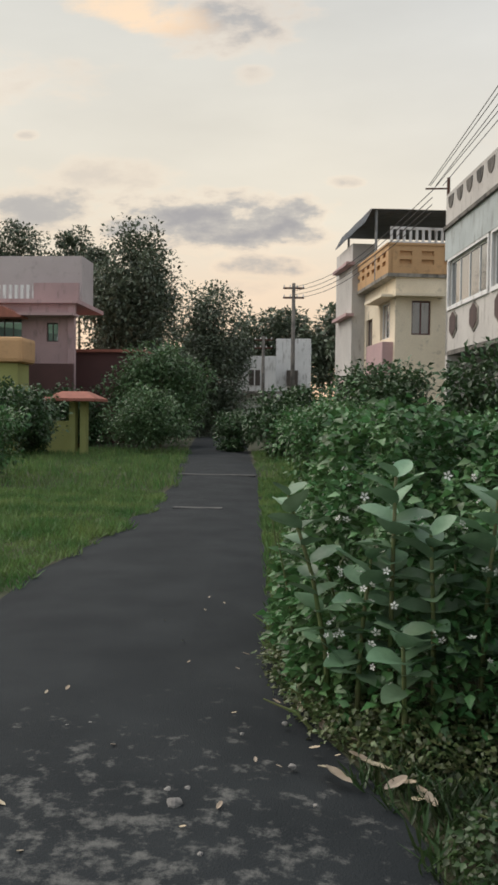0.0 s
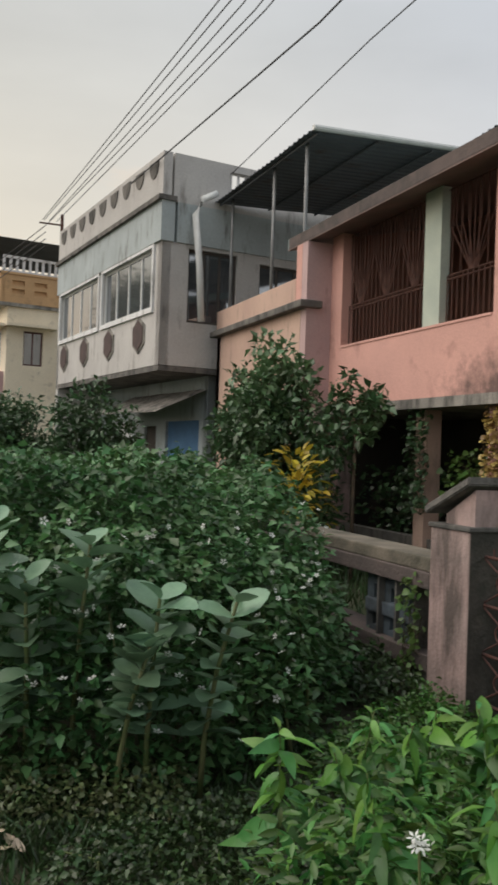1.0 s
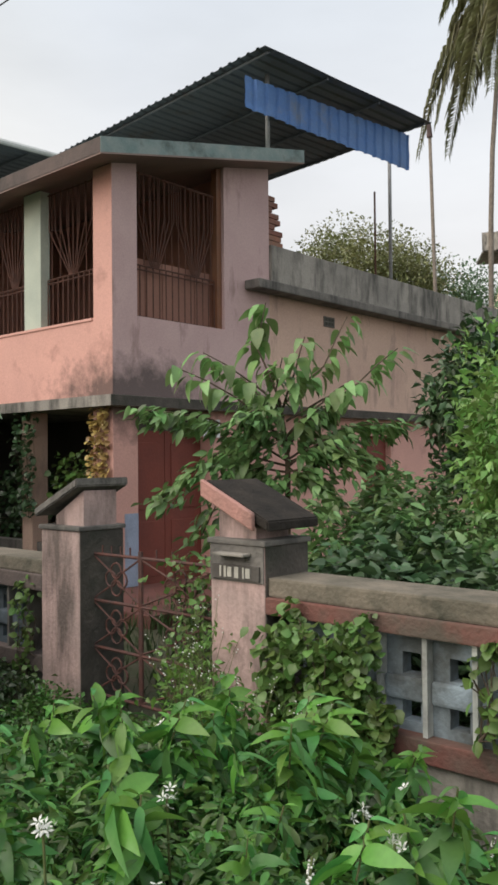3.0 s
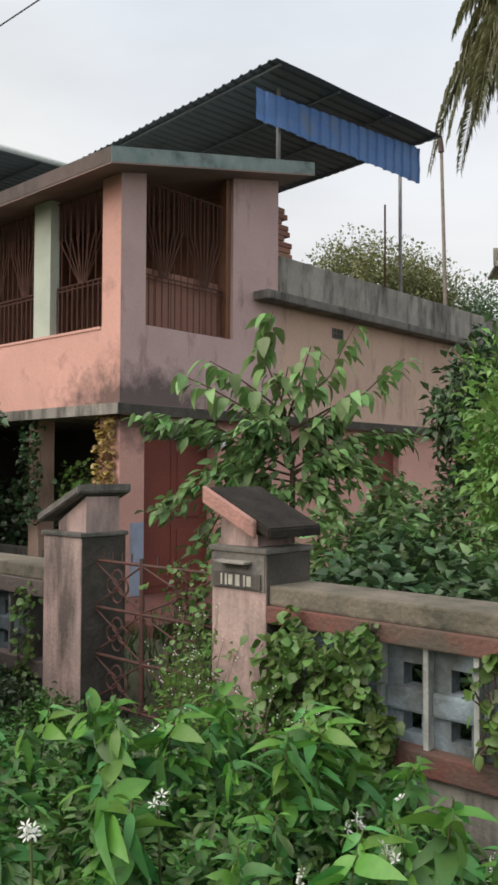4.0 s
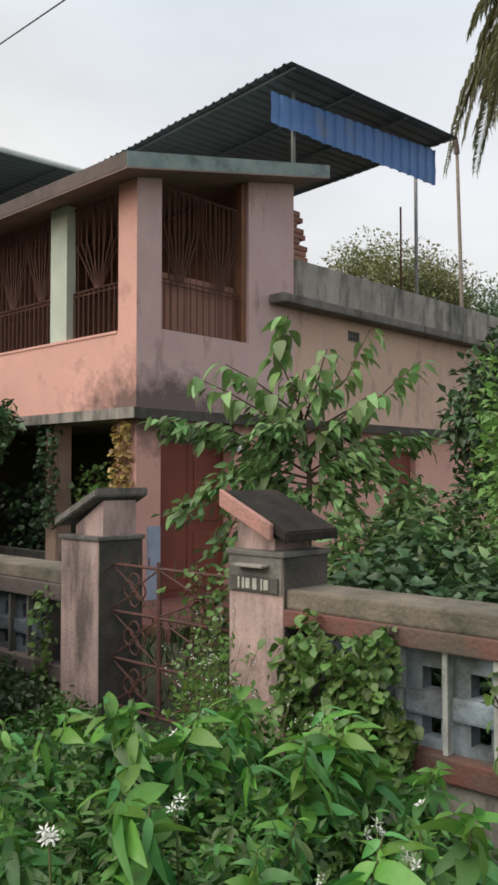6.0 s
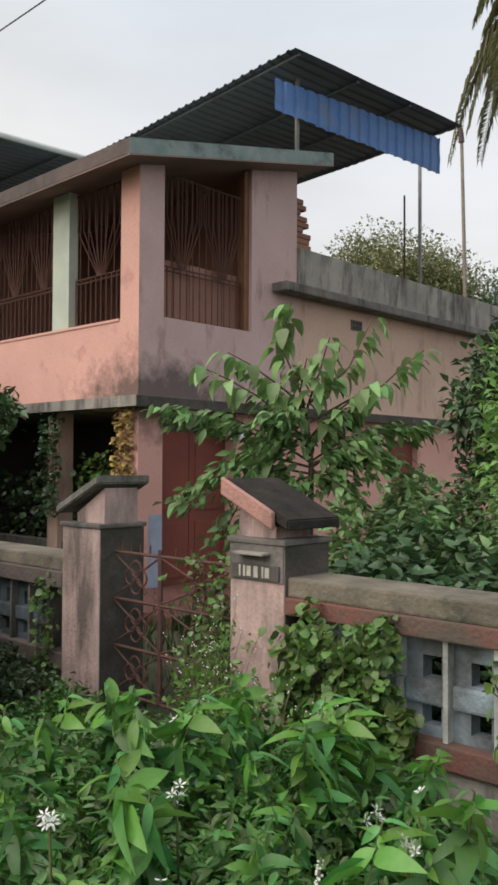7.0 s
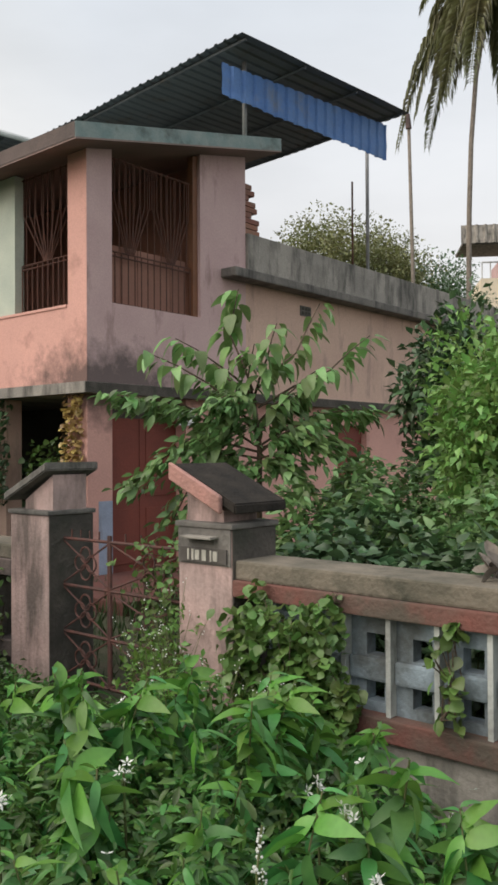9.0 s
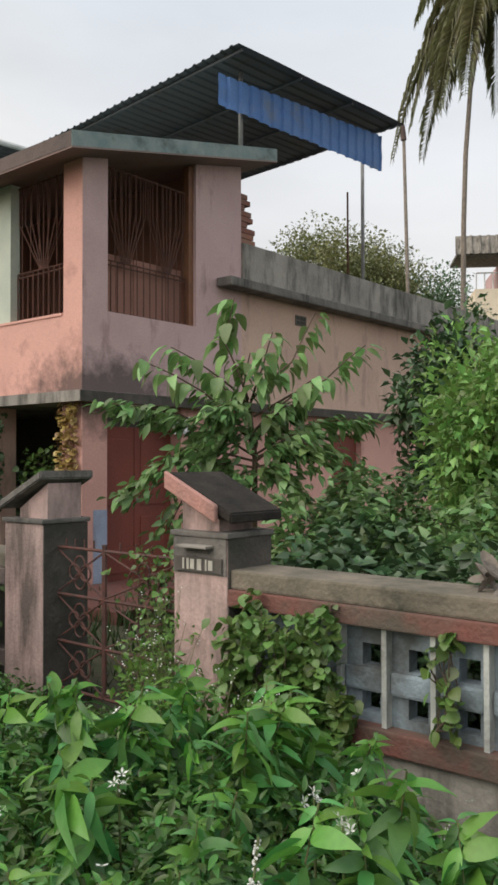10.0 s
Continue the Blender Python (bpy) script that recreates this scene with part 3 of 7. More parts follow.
def build_pink_house():
    h = thing("house", (8, 9, 0), "weathered pink two-storey house with a barred corner veranda", "house")
    # upper room: lane wall with a long barred opening, front wall with a square one; both open up to the slab
    part("wall", wall((6.30, 7.553), A0, -0.20, FLOOR1 + 0.02, 5.19, [(0.357, 4.177, SILL, 5.19)]), "plaster_pink", h, "salmon pink plastered balcony wall")
    xl, xr, xe = 6.69, 8.25, B1[0]
    under = -0.205
    part("wall", profile([(6.304, FLOOR1 + 0.02), (xe, FLOOR1 + 0.02), (xe, slab_top(xe) + under), (xr, slab_top(xr) + under), (xr, SILL + 0.03), (xl, SILL + 0.03), (xl, slab_top(xl) + under), (6.304, slab_top(6.304) + under)], 7.55, 7.75),
         "plaster_pink_shaded", h, "pink plaster wall shaded to mauve by colour, mould at its foot")
    part("post", block(6.32, 6.46, 9.05, 9.43, SILL + 0.004, 5.19), "post_pale_green", h, "pale green painted square post")
    part("sill", block(6.285, 6.52, 7.93, 11.70, SILL - 0.03, SILL + 0.002), "plaster_pink", h)
    # floor slab with a drip edge
    bm2 = bmesh.new()
    prism(bm2, [(6.13, 13.0), (6.13, 7.38), (20.0, 7.38), (20.0, 13.0)], FLOOR1 - 0.13, FLOOR1)
    part("floor_slab", bm2, "concrete_pale", h, "stained concrete floor slab with a dark front edge")
    part("slab_edge", wall((6.14, 7.38), (19.9, 7.38), -0.008, FLOOR1 - 0.126, FLOOR1 - 0.004), "concrete_black", h, "dark front slab edge")
    # pitched roof slab, its lane eave low
    x0, x1, y0, y1 = EAVE_X, 9.61, 7.20, 12.95
    plan = [(x0, y1), (x0, y0), (x1, y0), (x1, y1)]
    bm2 = bmesh.new()
    prism(bm2, plan, [slab_top(x) - 0.20 for x, _ in plan], [slab_top(x) - 0.18 for x, _ in plan])
    part("ceiling", bm2, "slab_under", h, "stained pinkish slab underside")
    bm2 = bmesh.new()
    prism(bm2, plan, [slab_top(x) - 0.18 for x, _ in plan], [slab_top(x) for x, _ in plan])
    part("roof_slab", bm2, "slab_green_grey", h, "weathered green-grey concrete roof slab")
    # brown strip that puts the shade on the eave's edge into colour
    part("slab_edge", wall((x0, y0 + 0.01), (x0, y1 - 0.05), 0.006, EAVE_Z - 0.178, EAVE_Z - 0.004), "slab_brown", h, "brown slab edge with shade in its colour")
    # inside of the upper room
    part("room_wall", wall((9.0, 7.76), (9.0, 12.1), 0.15, FLOOR1, 5.78), "room_brown", h, "dim brown inner wall")
    part("room_wall", profile([(6.52, FLOOR1), (9.1, FLOOR1), (9.1, 5.80), (6.52, 5.22)], 12.10, 12.25), "room_brown", h)
    part("wall", wall((xe - 0.2, 7.76), (xe - 0.2, 12.1), -0.2, 4.1, 5.82), "plaster_pink_shaded", h)
    for p0, p1 in (((6.30, 7.94), (6.30, 9.04)), ((6.30, 9.44), (6.30, 11.70))):
        grille("window_guard", p0, p1, SILL, LINTEL, h, -0.13)
    grille("window_guard", (xl + 0.02, 7.55), (xr - 0.10, 7.55), SILL + 0.03, 5.24, h, 0.10)
    # brown timber boards low in the front opening, and its frame
    for k in range(5):
        w = (xr - 0.10 - xl) / 5
        part("shutter_board", block(xl + 0.01 + k * w, xl + (k + 1) * w - 0.004, 7.74, 7.765, SILL + 0.03, SILL + 0.80), "room_brown", h, "brown timber shutter board")
    part("frame", profile([(xr - 0.09, SILL + 0.032), (xr - 0.003, SILL + 0.032), (xr - 0.003, slab_top(xr) - 0.215), (xr - 0.09, slab_top(xr) - 0.24)], 7.60, 7.70), "wood_frame", h, "brown timber window frame")
    # ground floor: columns, recess, door
    for y0, y1, m in ((9.28, 9.52, "plaster_faded"), (11.75, 12.10, "plaster_pillar")):
        part("column", block(6.33, 6.58, y0, y1, -0.1, FLOOR1 - 0.13, 0.012), m, h, "peeling plaster veranda column")
    part("column", block(6.30, 6.69, 7.55, 7.93, -0.1, FLOOR1 - 0.13, 0.012), "plaster_pink", h, "pink corner column with a faded blue foot")
    part("painted_foot", block(6.47, 6.684, 7.546, 7.5495, -0.1, 0.98), "paint_lilac", h, "faded pale blue paint band")
    # recess walls and lintel have the recess's shade put into their colour
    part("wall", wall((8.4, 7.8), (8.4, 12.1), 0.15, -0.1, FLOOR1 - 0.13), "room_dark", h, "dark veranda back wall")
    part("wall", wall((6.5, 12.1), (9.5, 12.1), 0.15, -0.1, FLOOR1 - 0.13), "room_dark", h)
    part("veranda_floor", block(6.3, 8.4, 7.95, 12.1, -0.1, 0.16), "concrete_grimy", h)
    part("veranda_wall", block(6.40, 6.55, 9.52, 11.75, -0.1, 0.55), "concrete_grimy", h, "grimy low veranda parapet")
    part("veranda_wall", block(6.40, 6.55, 7.93, 9.28, -0.1, 0.55), "concrete_grimy", h, "grimy low veranda parapet")
    part("porch_floor", block(5.45, 8.2, 5.9, 7.54, -0.1, 0.10, 0.015), "porch_red", h, "worn red oxide porch floor")
    # dull red double door set back beside the corner column
    for x0, x1 in ((6.70, 7.29), (7.30, 7.95)):
        leaf = part("door", block(x0, x1, 7.74, 7.79, -0.1, 2.0, 0.006), "door_red", h, "dull red painted door")
        for z0, z1 in ((0.15, 0.85), (1.0, 1.85)):
            part("door_panel", block(x0 + 0.10, x1 - 0.10, 7.728, 7.742, z0, z1, 0.008), "door_red", leaf)
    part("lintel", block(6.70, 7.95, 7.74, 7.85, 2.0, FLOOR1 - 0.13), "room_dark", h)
    vent = part("vent_window", block(7.80, 8.10, 7.51, 7.548, 1.92, 2.16, 0.006), "white_wash", h, "small white ventilator frame")
    part("pane", block(7.84, 8.06, 7.503, 7.509, 1.96, 2.12), "window_glass", vent)
    # front range with its parapet
    part("wall", wall((7.96, 7.55), C1, 0.2, -0.1, FLOOR1 - 0.13, [(3.55, 4.45, 0.7, 2.0)]), "plaster_pink", h, "faded pink ground floor front wall")
    part("window_board", block(11.5, 12.42, 7.66, 7.70, 0.7, 2.0), "door_red", h, "dull red boarded window")
    part("wall", wall(B1, C1, 0.2, FLOOR1, 4.02), "plaster_faded", h, "faded pink upper front wall")
    part("ledge", block(8.66, 20.0, 7.27, 7.549, 4.01, 4.14, 0.02), "concrete_grimy", h, "mossy grey concrete ledge")
    part("parapet", block(9.21, 20.0, 7.51, 7.66, 4.12, 4.74, 0.012), "concrete_pale", h, "rain-streaked concrete parapet")
    part("roof_deck", block(9.25, 20.0, 7.66, 13.0, 4.02, 4.20), "concrete_grimy", h)
    part("wall", wall((20.0, 7.55), (20.0, 13.0), -0.2, -0.1, 4.7), "plaster_pink", h)
    vg = part("air_brick", block(10.50, 10.78, 7.532, 7.548, 3.70, 3.86, 0.004), "concrete_grimy", h, "small pierced vent block")
    # no real openings: dark blocks on the face stand for the shaded holes
    for k in range(3):
        for j in range(2):
            part("hole", block(10.53 + k * 0.08, 10.59 + k * 0.08, 7.529, 7.5325, 3.72 + j * 0.07, 3.77 + j * 0.07), "concrete_black", vg)
    # ragged broken brickwork at the end of the upper wall
    rng = random.Random(7)
    for k in range(9):
        w = 0.30 + 0.10 * rng.random() - 0.018 * k - (0.10 if k in (3, 6) else 0)
        z = 4.745 + k * 0.082
        part("brick", block(9.203, 9.20 + w, 7.56, 7.68, z, z + 0.074, 0.008), "brick_raw", h)
    # wing that steps forward, with parapet
    part("wall", wall((5.85, 12.1), (6.3, 12.1), 0.2, -0.1, 5.09), "plaster_pink_shaded", h, "shaded pink return wall")
    part("wall", wall((5.85, 16.4), (5.85, 12.31), 0.2, -0.1, 4.0), "plaster_faded", h, "faded pinkish cream wing wall")
    part("pier", block(5.85, 6.05, 12.31, 12.52, 4.0, 5.09), "plaster_pink", h)
    part("ledge", block(5.70, 6.10, 12.0, 16.5, 4.0, 4.12, 0.02), "concrete_grimy", h, "mossy concrete ledge")
    part("parapet", block(5.84, 5.98, 12.52, 16.45, 4.12, 4.55, 0.01), "plaster_faded", h, "stained pink roof parapet")
    part("roof_deck", block(6.05, 9.5, 12.3, 16.4, 3.9, 4.02), "concrete_grimy", h)
    part("wall", wall((9.5, 16.4), (5.85, 16.4), 0.2, -0.1, 4.0), "plaster_pink", h)
    return h


build_pink_house()


def canopy(name, p0, turn, length, width, z_front, z_back, posts, label, gutter=False):
    """A profiled tin roof on slim steel posts, its high edge to the lane."""
    t = thing(name, (p0[0], p0[1], posts[0][2]), label, "canopy")
    c, s = math.cos(radians(turn)), math.sin(radians(turn))
    u, v = Vector((-s, c, 0)), Vector((c, s, (z_back - z_front) / width))
    part("roof_sheet", ridged_sheet((p0[0], p0[1], z_front), u, v, length, width), "tin_grey", t, "dark grey profiled tin sheet")
    for k in range(4):
        a = Vector((p0[0], p0[1], z_front - 0.035)) + v * (0.12 + (width - 0.24) * k / 3)
        part("purlin", tube([a + u * 0.05, a + u * (length - 0.05)], 0.022, 6), "tin_grey", t)
    for x, y, z0, z1 in posts:
        part("post", tube([(x, y, z0), (x, y, z1)], 0.032, 10), "steel_pole", t, "thin grey steel post", smooth=True)
    return t, u, v


tin, U, V = canopy("tin_canopy", (8.404, 6.908), -5, 7.13, 3.85, 7.165, 7.165,
                   [(8.95, 7.34, slab_top(8.95) - 0.01, 7.08), (12.79, 7.74, 4.20, 7.06), (9.0, 12.0, slab_top(9.0) - 0.01, 7.08), (12.6, 12.2, 4.20, 7.06)],
                   "dark corrugated tin canopy on thin posts over the flat roof")
# the sheet hangs deeper towards its far end, and its lower edge is ragged
blue = ridged_sheet(Vector((8.392, 7.265, 7.0)), V, Vector((0, 0, -1)), 3.77, 0.55, 0.22, 0.028)
for vtx in blue.verts:
    f, g = (vtx.co.x - 8.392) / 3.75, (7.0 - vtx.co.z) / 0.55
    lower = 6.43 + 0.022 * noise.noise((f * 9, 2.0, 0))
    vtx.co.z = 6.87 + 0.15 * f + (lower - 6.87 - 0.15 * f) * g
part("skirt", blue, "tin_blue", tin, "blue corrugated sheet hung below the edge")
wing, U2, V2 = canopy("tin_canopy", (5.84, 12.05), 1, 4.6, 3.6, 6.89, 7.06,
                      [(6.02, 12.62, 4.1, 6.88), (6.02, 14.0, 4.1, 6.88), (6.02, 16.2, 4.1, 6.88), (8.8, 12.5, 4.0, 6.72)],
                      "dark tin canopy on posts over the wing's roof")
part("edge_strip", tube([(5.84, 12.03, 6.92), (9.42, 12.10, 7.09)], 0.05, 8), "pvc", wing, "pale metal edge gutter")
part("drain_pipe", tube([(5.70, 16.3, 7.0), (5.40, 16.33, 6.85), (5.25, 16.33, 6.5), (5.36, 16.3, 5.5), (5.44, 16.3, 4.3)], 0.07, 10), "pvc", wing, "bent white drain pipe", smooth=True)

# ---- front boundary: gate pillars, pierced wall, gate ----
WX = 3.25


def pillar(y0, y1, rise):
    """A gate pillar with a neck and a slanting cap slab; rise +1 if it is high towards larger y."""
    p = thing("gate_pillar", (WX + 0.18, (y0 + y1) / 2, 0), "stained pink plaster gate pillar with slanted cap", "gate pillar", "gate pillars")
    part("shaft", block(WX, WX + 0.36, y0, y1, -0.1, 1.17, 0.012), "plaster_pillar", p)
    part("rim", block(WX - 0.015, WX + 0.375, y0 - 0.015, y1 + 0.015, 1.17, 1.20, 0.008), "concrete_grimy", p, "dark mossy rim")
    # thin dark plate: the unlit side's shade is put into its colour
    part("side_face", block(WX + 0.004, WX + 0.356, y0 - 0.006, y0 - 0.0005, -0.1, 1.168), "concrete_black", p, "weathered concrete side face with shade in its colour")
    if rise > 0:
        part("head_band", block(WX - 0.006, WX - 0.0005, y0 + 0.004, y1 - 0.004, 0.975, 1.168), "concrete_grimy", p, "darkened band under the rim")
    a, b = (y0 + 0.10, y1 - 0.02) if rise > 0 else (y0 + 0.02, y1 - 0.10)
    lo, hi = 1.26, 1.43
    za, zb = (lo, hi) if rise > 0 else (hi, lo)
    bm = bmesh.new()
    prism(bm, [(WX + 0.05, a), (WX + 0.32, a), (WX + 0.32, b), (WX + 0.05, b)], 1.20, [za, za, zb, zb])
    part("neck", bm, "plaster_pillar", p)
    a, b = y0 - 0.05, y1 + 0.01
    if rise < 0:
        a, b = y0 - 0.01, y1 + 0.04
    za, zb = (lo - 0.01, hi + 0.03) if rise > 0 else (hi + 0.03, lo - 0.01)
    bm = bmesh.new()
    prism(bm, [(WX - 0.03, a), (WX + 0.40, a), (WX + 0.40, b), (WX - 0.03, b)], [za, za, zb, zb], [za + 0.055, za + 0.055, zb + 0.055, zb + 0.055])
    bmesh.ops.bevel(bm, geom=bm.edges[:], offset=0.008, segments=2, affect="EDGES")
    # the rising cap is near black: moss plus shade put into the colour
    part("cap", bm, "cap_mossy_shade" if rise > 0 else "concrete_grimy", p, "mossy slanted concrete cap")
    if rise > 0:
        # broken salmon board along the slanting front edge
        b0, b1, sl = y0 + 0.03, y1 + 0.015, (zb - za) / (b - a)
        bm = bmesh.new()
        prism(bm, [(WX - 0.065, b0), (WX - 0.034, b0), (WX - 0.034, b1), (WX - 0.065, b1)], [za + sl * (q - a) - 0.035 for q in (b0, b0, b1, b1)], [za + sl * (q - a) + 0.058 for q in (b0, b0, b1, b1)])
        bmesh.ops.bevel(bm, geom=bm.edges[:], offset=0.006, segments=1, affect="EDGES")
        part("edge_board", bm, "board_salmon", p, "peeling salmon red edge board")
    return p


pillar(4.12, 4.54, -1)
right = pillar(2.55, 2.94, 1)
# letter slot and number plate on the pillar (number as bars)
part("hood", block(WX - 0.07, WX + 0.01, 2.64, 2.86, 1.115, 1.13, 0.004), "concrete_pale", right, "small pale slot hood")
part("slot", block(WX - 0.010, WX - 0.004, 2.67, 2.83, 1.085, 1.105), "plate_dark", right)
plate = part("number_plate", block(WX - 0.018, WX - 0.005, 2.575, 2.915, 0.985, 1.065, 0.003), "plate_dark", right, "dark plate with pale bars")
for y, w, z0, z1 in ((2.84, 0.012, 0.997, 1.055), (2.805, 0.016, 0.997, 1.055), (2.765, 0.03, 1.0, 1.052), (2.715, 0.03, 0.997, 1.055), (2.675, 0.012, 0.997, 1.055), (2.635, 0.03, 1.0, 1.052)):
    part("bar", block(WX - 0.023, WX - 0.0175, y, y + w, z0, z1), "plate_bar", plate)


def lattice_panel(parent, y, z0, z1, w, face="lattice_blue", rib="rib_pale"):
    """One pierced concrete block between two ribs: a plate with two square holes and a proud boss between them."""
    bm = bmesh.new()
    x0, x1 = WX + 0.08, WX + 0.16
    hz = z1 - z0
    solid = [
        (0.0, 1.0, 0.0, 0.10), (0.0, 1.0, 0.80, 1.0), (0.0, 1.0, 0.31, 0.57),
        (0.0, 0.20, 0.10, 0.31), (0.60, 1.0, 0.10, 0.31), (0.0, 0.20, 0.57, 0.80), (0.60, 1.0, 0.57, 0.80)]
    for a, b, c, d in solid:
        block(x0 + 0.004 * (c > 0.3), x1, y + w * a, y + w * b, z0 + hz * c, z0 + hz * d, 0.0, bm)
    panel = part("lattice_block", bm, face, parent)
    part("boss", block(x0 - 0.028, x0 + 0.002, y + w * 0.09, y + w * 0.93, z0 + hz * 0.32, z0 + hz * 0.56, 0.016), face, panel)
    part("lattice_rib", block(x0 - 0.05, x1 + 0.02, y - 0.013, y + 0.013, z0, z1, 0.003), rib, parent)


def boundary(y0, y1, low, mid, high, top, pitch, first, label, plinth="concrete_pale", band="coping_red", face="lattice_blue", rib="rib_pale"):
    """A wall of plinth, lower band, pierced blocks, upper band and coping; low, mid, high: where band, blocks and upper band begin."""
    w = thing("boundary_wall", (WX + 0.12, (y0 + y1) / 2, 0), label, "boundary wall", kind="structure")
    part("plinth", block(WX + 0.04, WX + 0.26, y0, y1, -0.1, low, 0.01), plinth, w, "mouldy plastered plinth")
    part("lower_band", block(WX, WX + 0.30, y0, y1, low, mid, 0.008), band, w, "faded lower band")
    part("upper_band", block(WX, WX + 0.30, y0, y1, high, top - 0.10, 0.008), band, w, "faded upper band")
    part("coping", block(WX + 0.02, WX + 0.34, y0, y1, top - 0.10, top, 0.014), "coping_mossy", w, "grey-brown mossy coping")
    y = first
    while y + pitch > y1:
        y -= pitch
    y = y + pitch if y + pitch < y1 - 0.02 else y
    while y > y0:
        lattice_panel(w, y, mid, high, min(pitch, y1 - y), face, rib)
        y -= pitch
    return w


boundary(-5.0, 2.55, 0.27, 0.375, 0.822, 1.01, 0.2425, 1.883, "pierced boundary wall with faded blue lattice blocks")
boundary(4.54, 17.0, 0.20, 0.31, 0.745, 0.955, 0.2425, 5.0, "grimy pierced boundary wall beyond the gate", "concrete_grimy", "slab_brown", "lattice_grimy", "concrete_grimy")


def gate_leaf(y0, y1):
    g = thing("gate_leaf", (WX + 0.12, y0, 0.12), "rusty wrought iron gate leaf with scroll rings", "gate", "gate leaves")
    bm = bmesh.new()
    x = WX + 0.12
    n = abs(y1 - y0)
    s = 1 if y1 > y0 else -1
    for a, b in (((0, 0.12), (n, 0.12)), ((0, 1.02), (n, 1.02)), ((0, 0.12), (0, 1.06)), ((n, 0.12), (n, 1.06)), ((0, 0.42), (n, 0.42)), ((0, 0.72), (n, 0.72))):
        tube([(x, y0 + s * a[0], a[1]), (x, y0 + s * b[0], b[1])], 0.011, 6, bm)
    part("frame", bm, "iron_gate", g)
    for zc in (0.27, 0.57, 0.87):
        bm = bmesh.new()
        for cx, cz in ((0.5, 0.055), (0.5, -0.055), (0.38, 0), (0.62, 0)):
            tube([(x, y0 + s * (n * cx + 0.05 * math.cos(t)), zc + cz + 0.05 * math.sin(t)) for t in [2 * math.pi * k / 12 for k in range(13)]], 0.0068, 5, bm)
        for a, b in (((0, -0.14), (0.4, -0.04)), ((0, 0.14), (0.4, 0.04)), ((1, -0.14), (0.6, -0.04)), ((1, 0.14), (0.6, 0.04))):
            tube([(x, y0 + s * n * a[0], zc + a[1]), (x, y0 + s * n * b[0], zc + b[1])], 0.0068, 5, bm)
        part("scroll", bm, "iron_gate", g)
    for k in range(1, 5):
        part("finial", tube([(x, y0 + s * n * k / 5, 1.02), (x, y0 + s * n * k / 5, 1.08)], 0.006, 5), "iron_gate", g)
    return g


gate_leaf(4.125, 3.67)
gate_leaf(2.96, 3.655)

# ---- neighbours along the lane ----
def window_bars(parent, p0, p1, s0, s1, z0, z1, off, panes, frame="pvc", glass="window_glass"):
    """A framed window of upright panes standing off metres from the wall line."""
    w = part("window", wall(along(p0, p1, s0, off), along(p0, p1, s1, off), 0.05, z0, z1,
                            [(0.05 + (s1 - s0 - 0.05) * k / panes, (s1 - s0 - 0.05) * (k + 1) / panes, z0 + 0.06, z1 - 0.06) for k in range(panes)]), frame, parent)
    for k in range(panes):
        a, b = s0 + 0.05 + (s1 - s0 - 0.05) * k / panes, s0 + (s1 - s0 - 0.05) * (k + 1) / panes
        part("pane", wall(along(p0, p1, a, off + 0.02), along(p0, p1, b, off + 0.02), 0.008, z0 + 0.06, z1 - 0.06), glass, w)
    return w


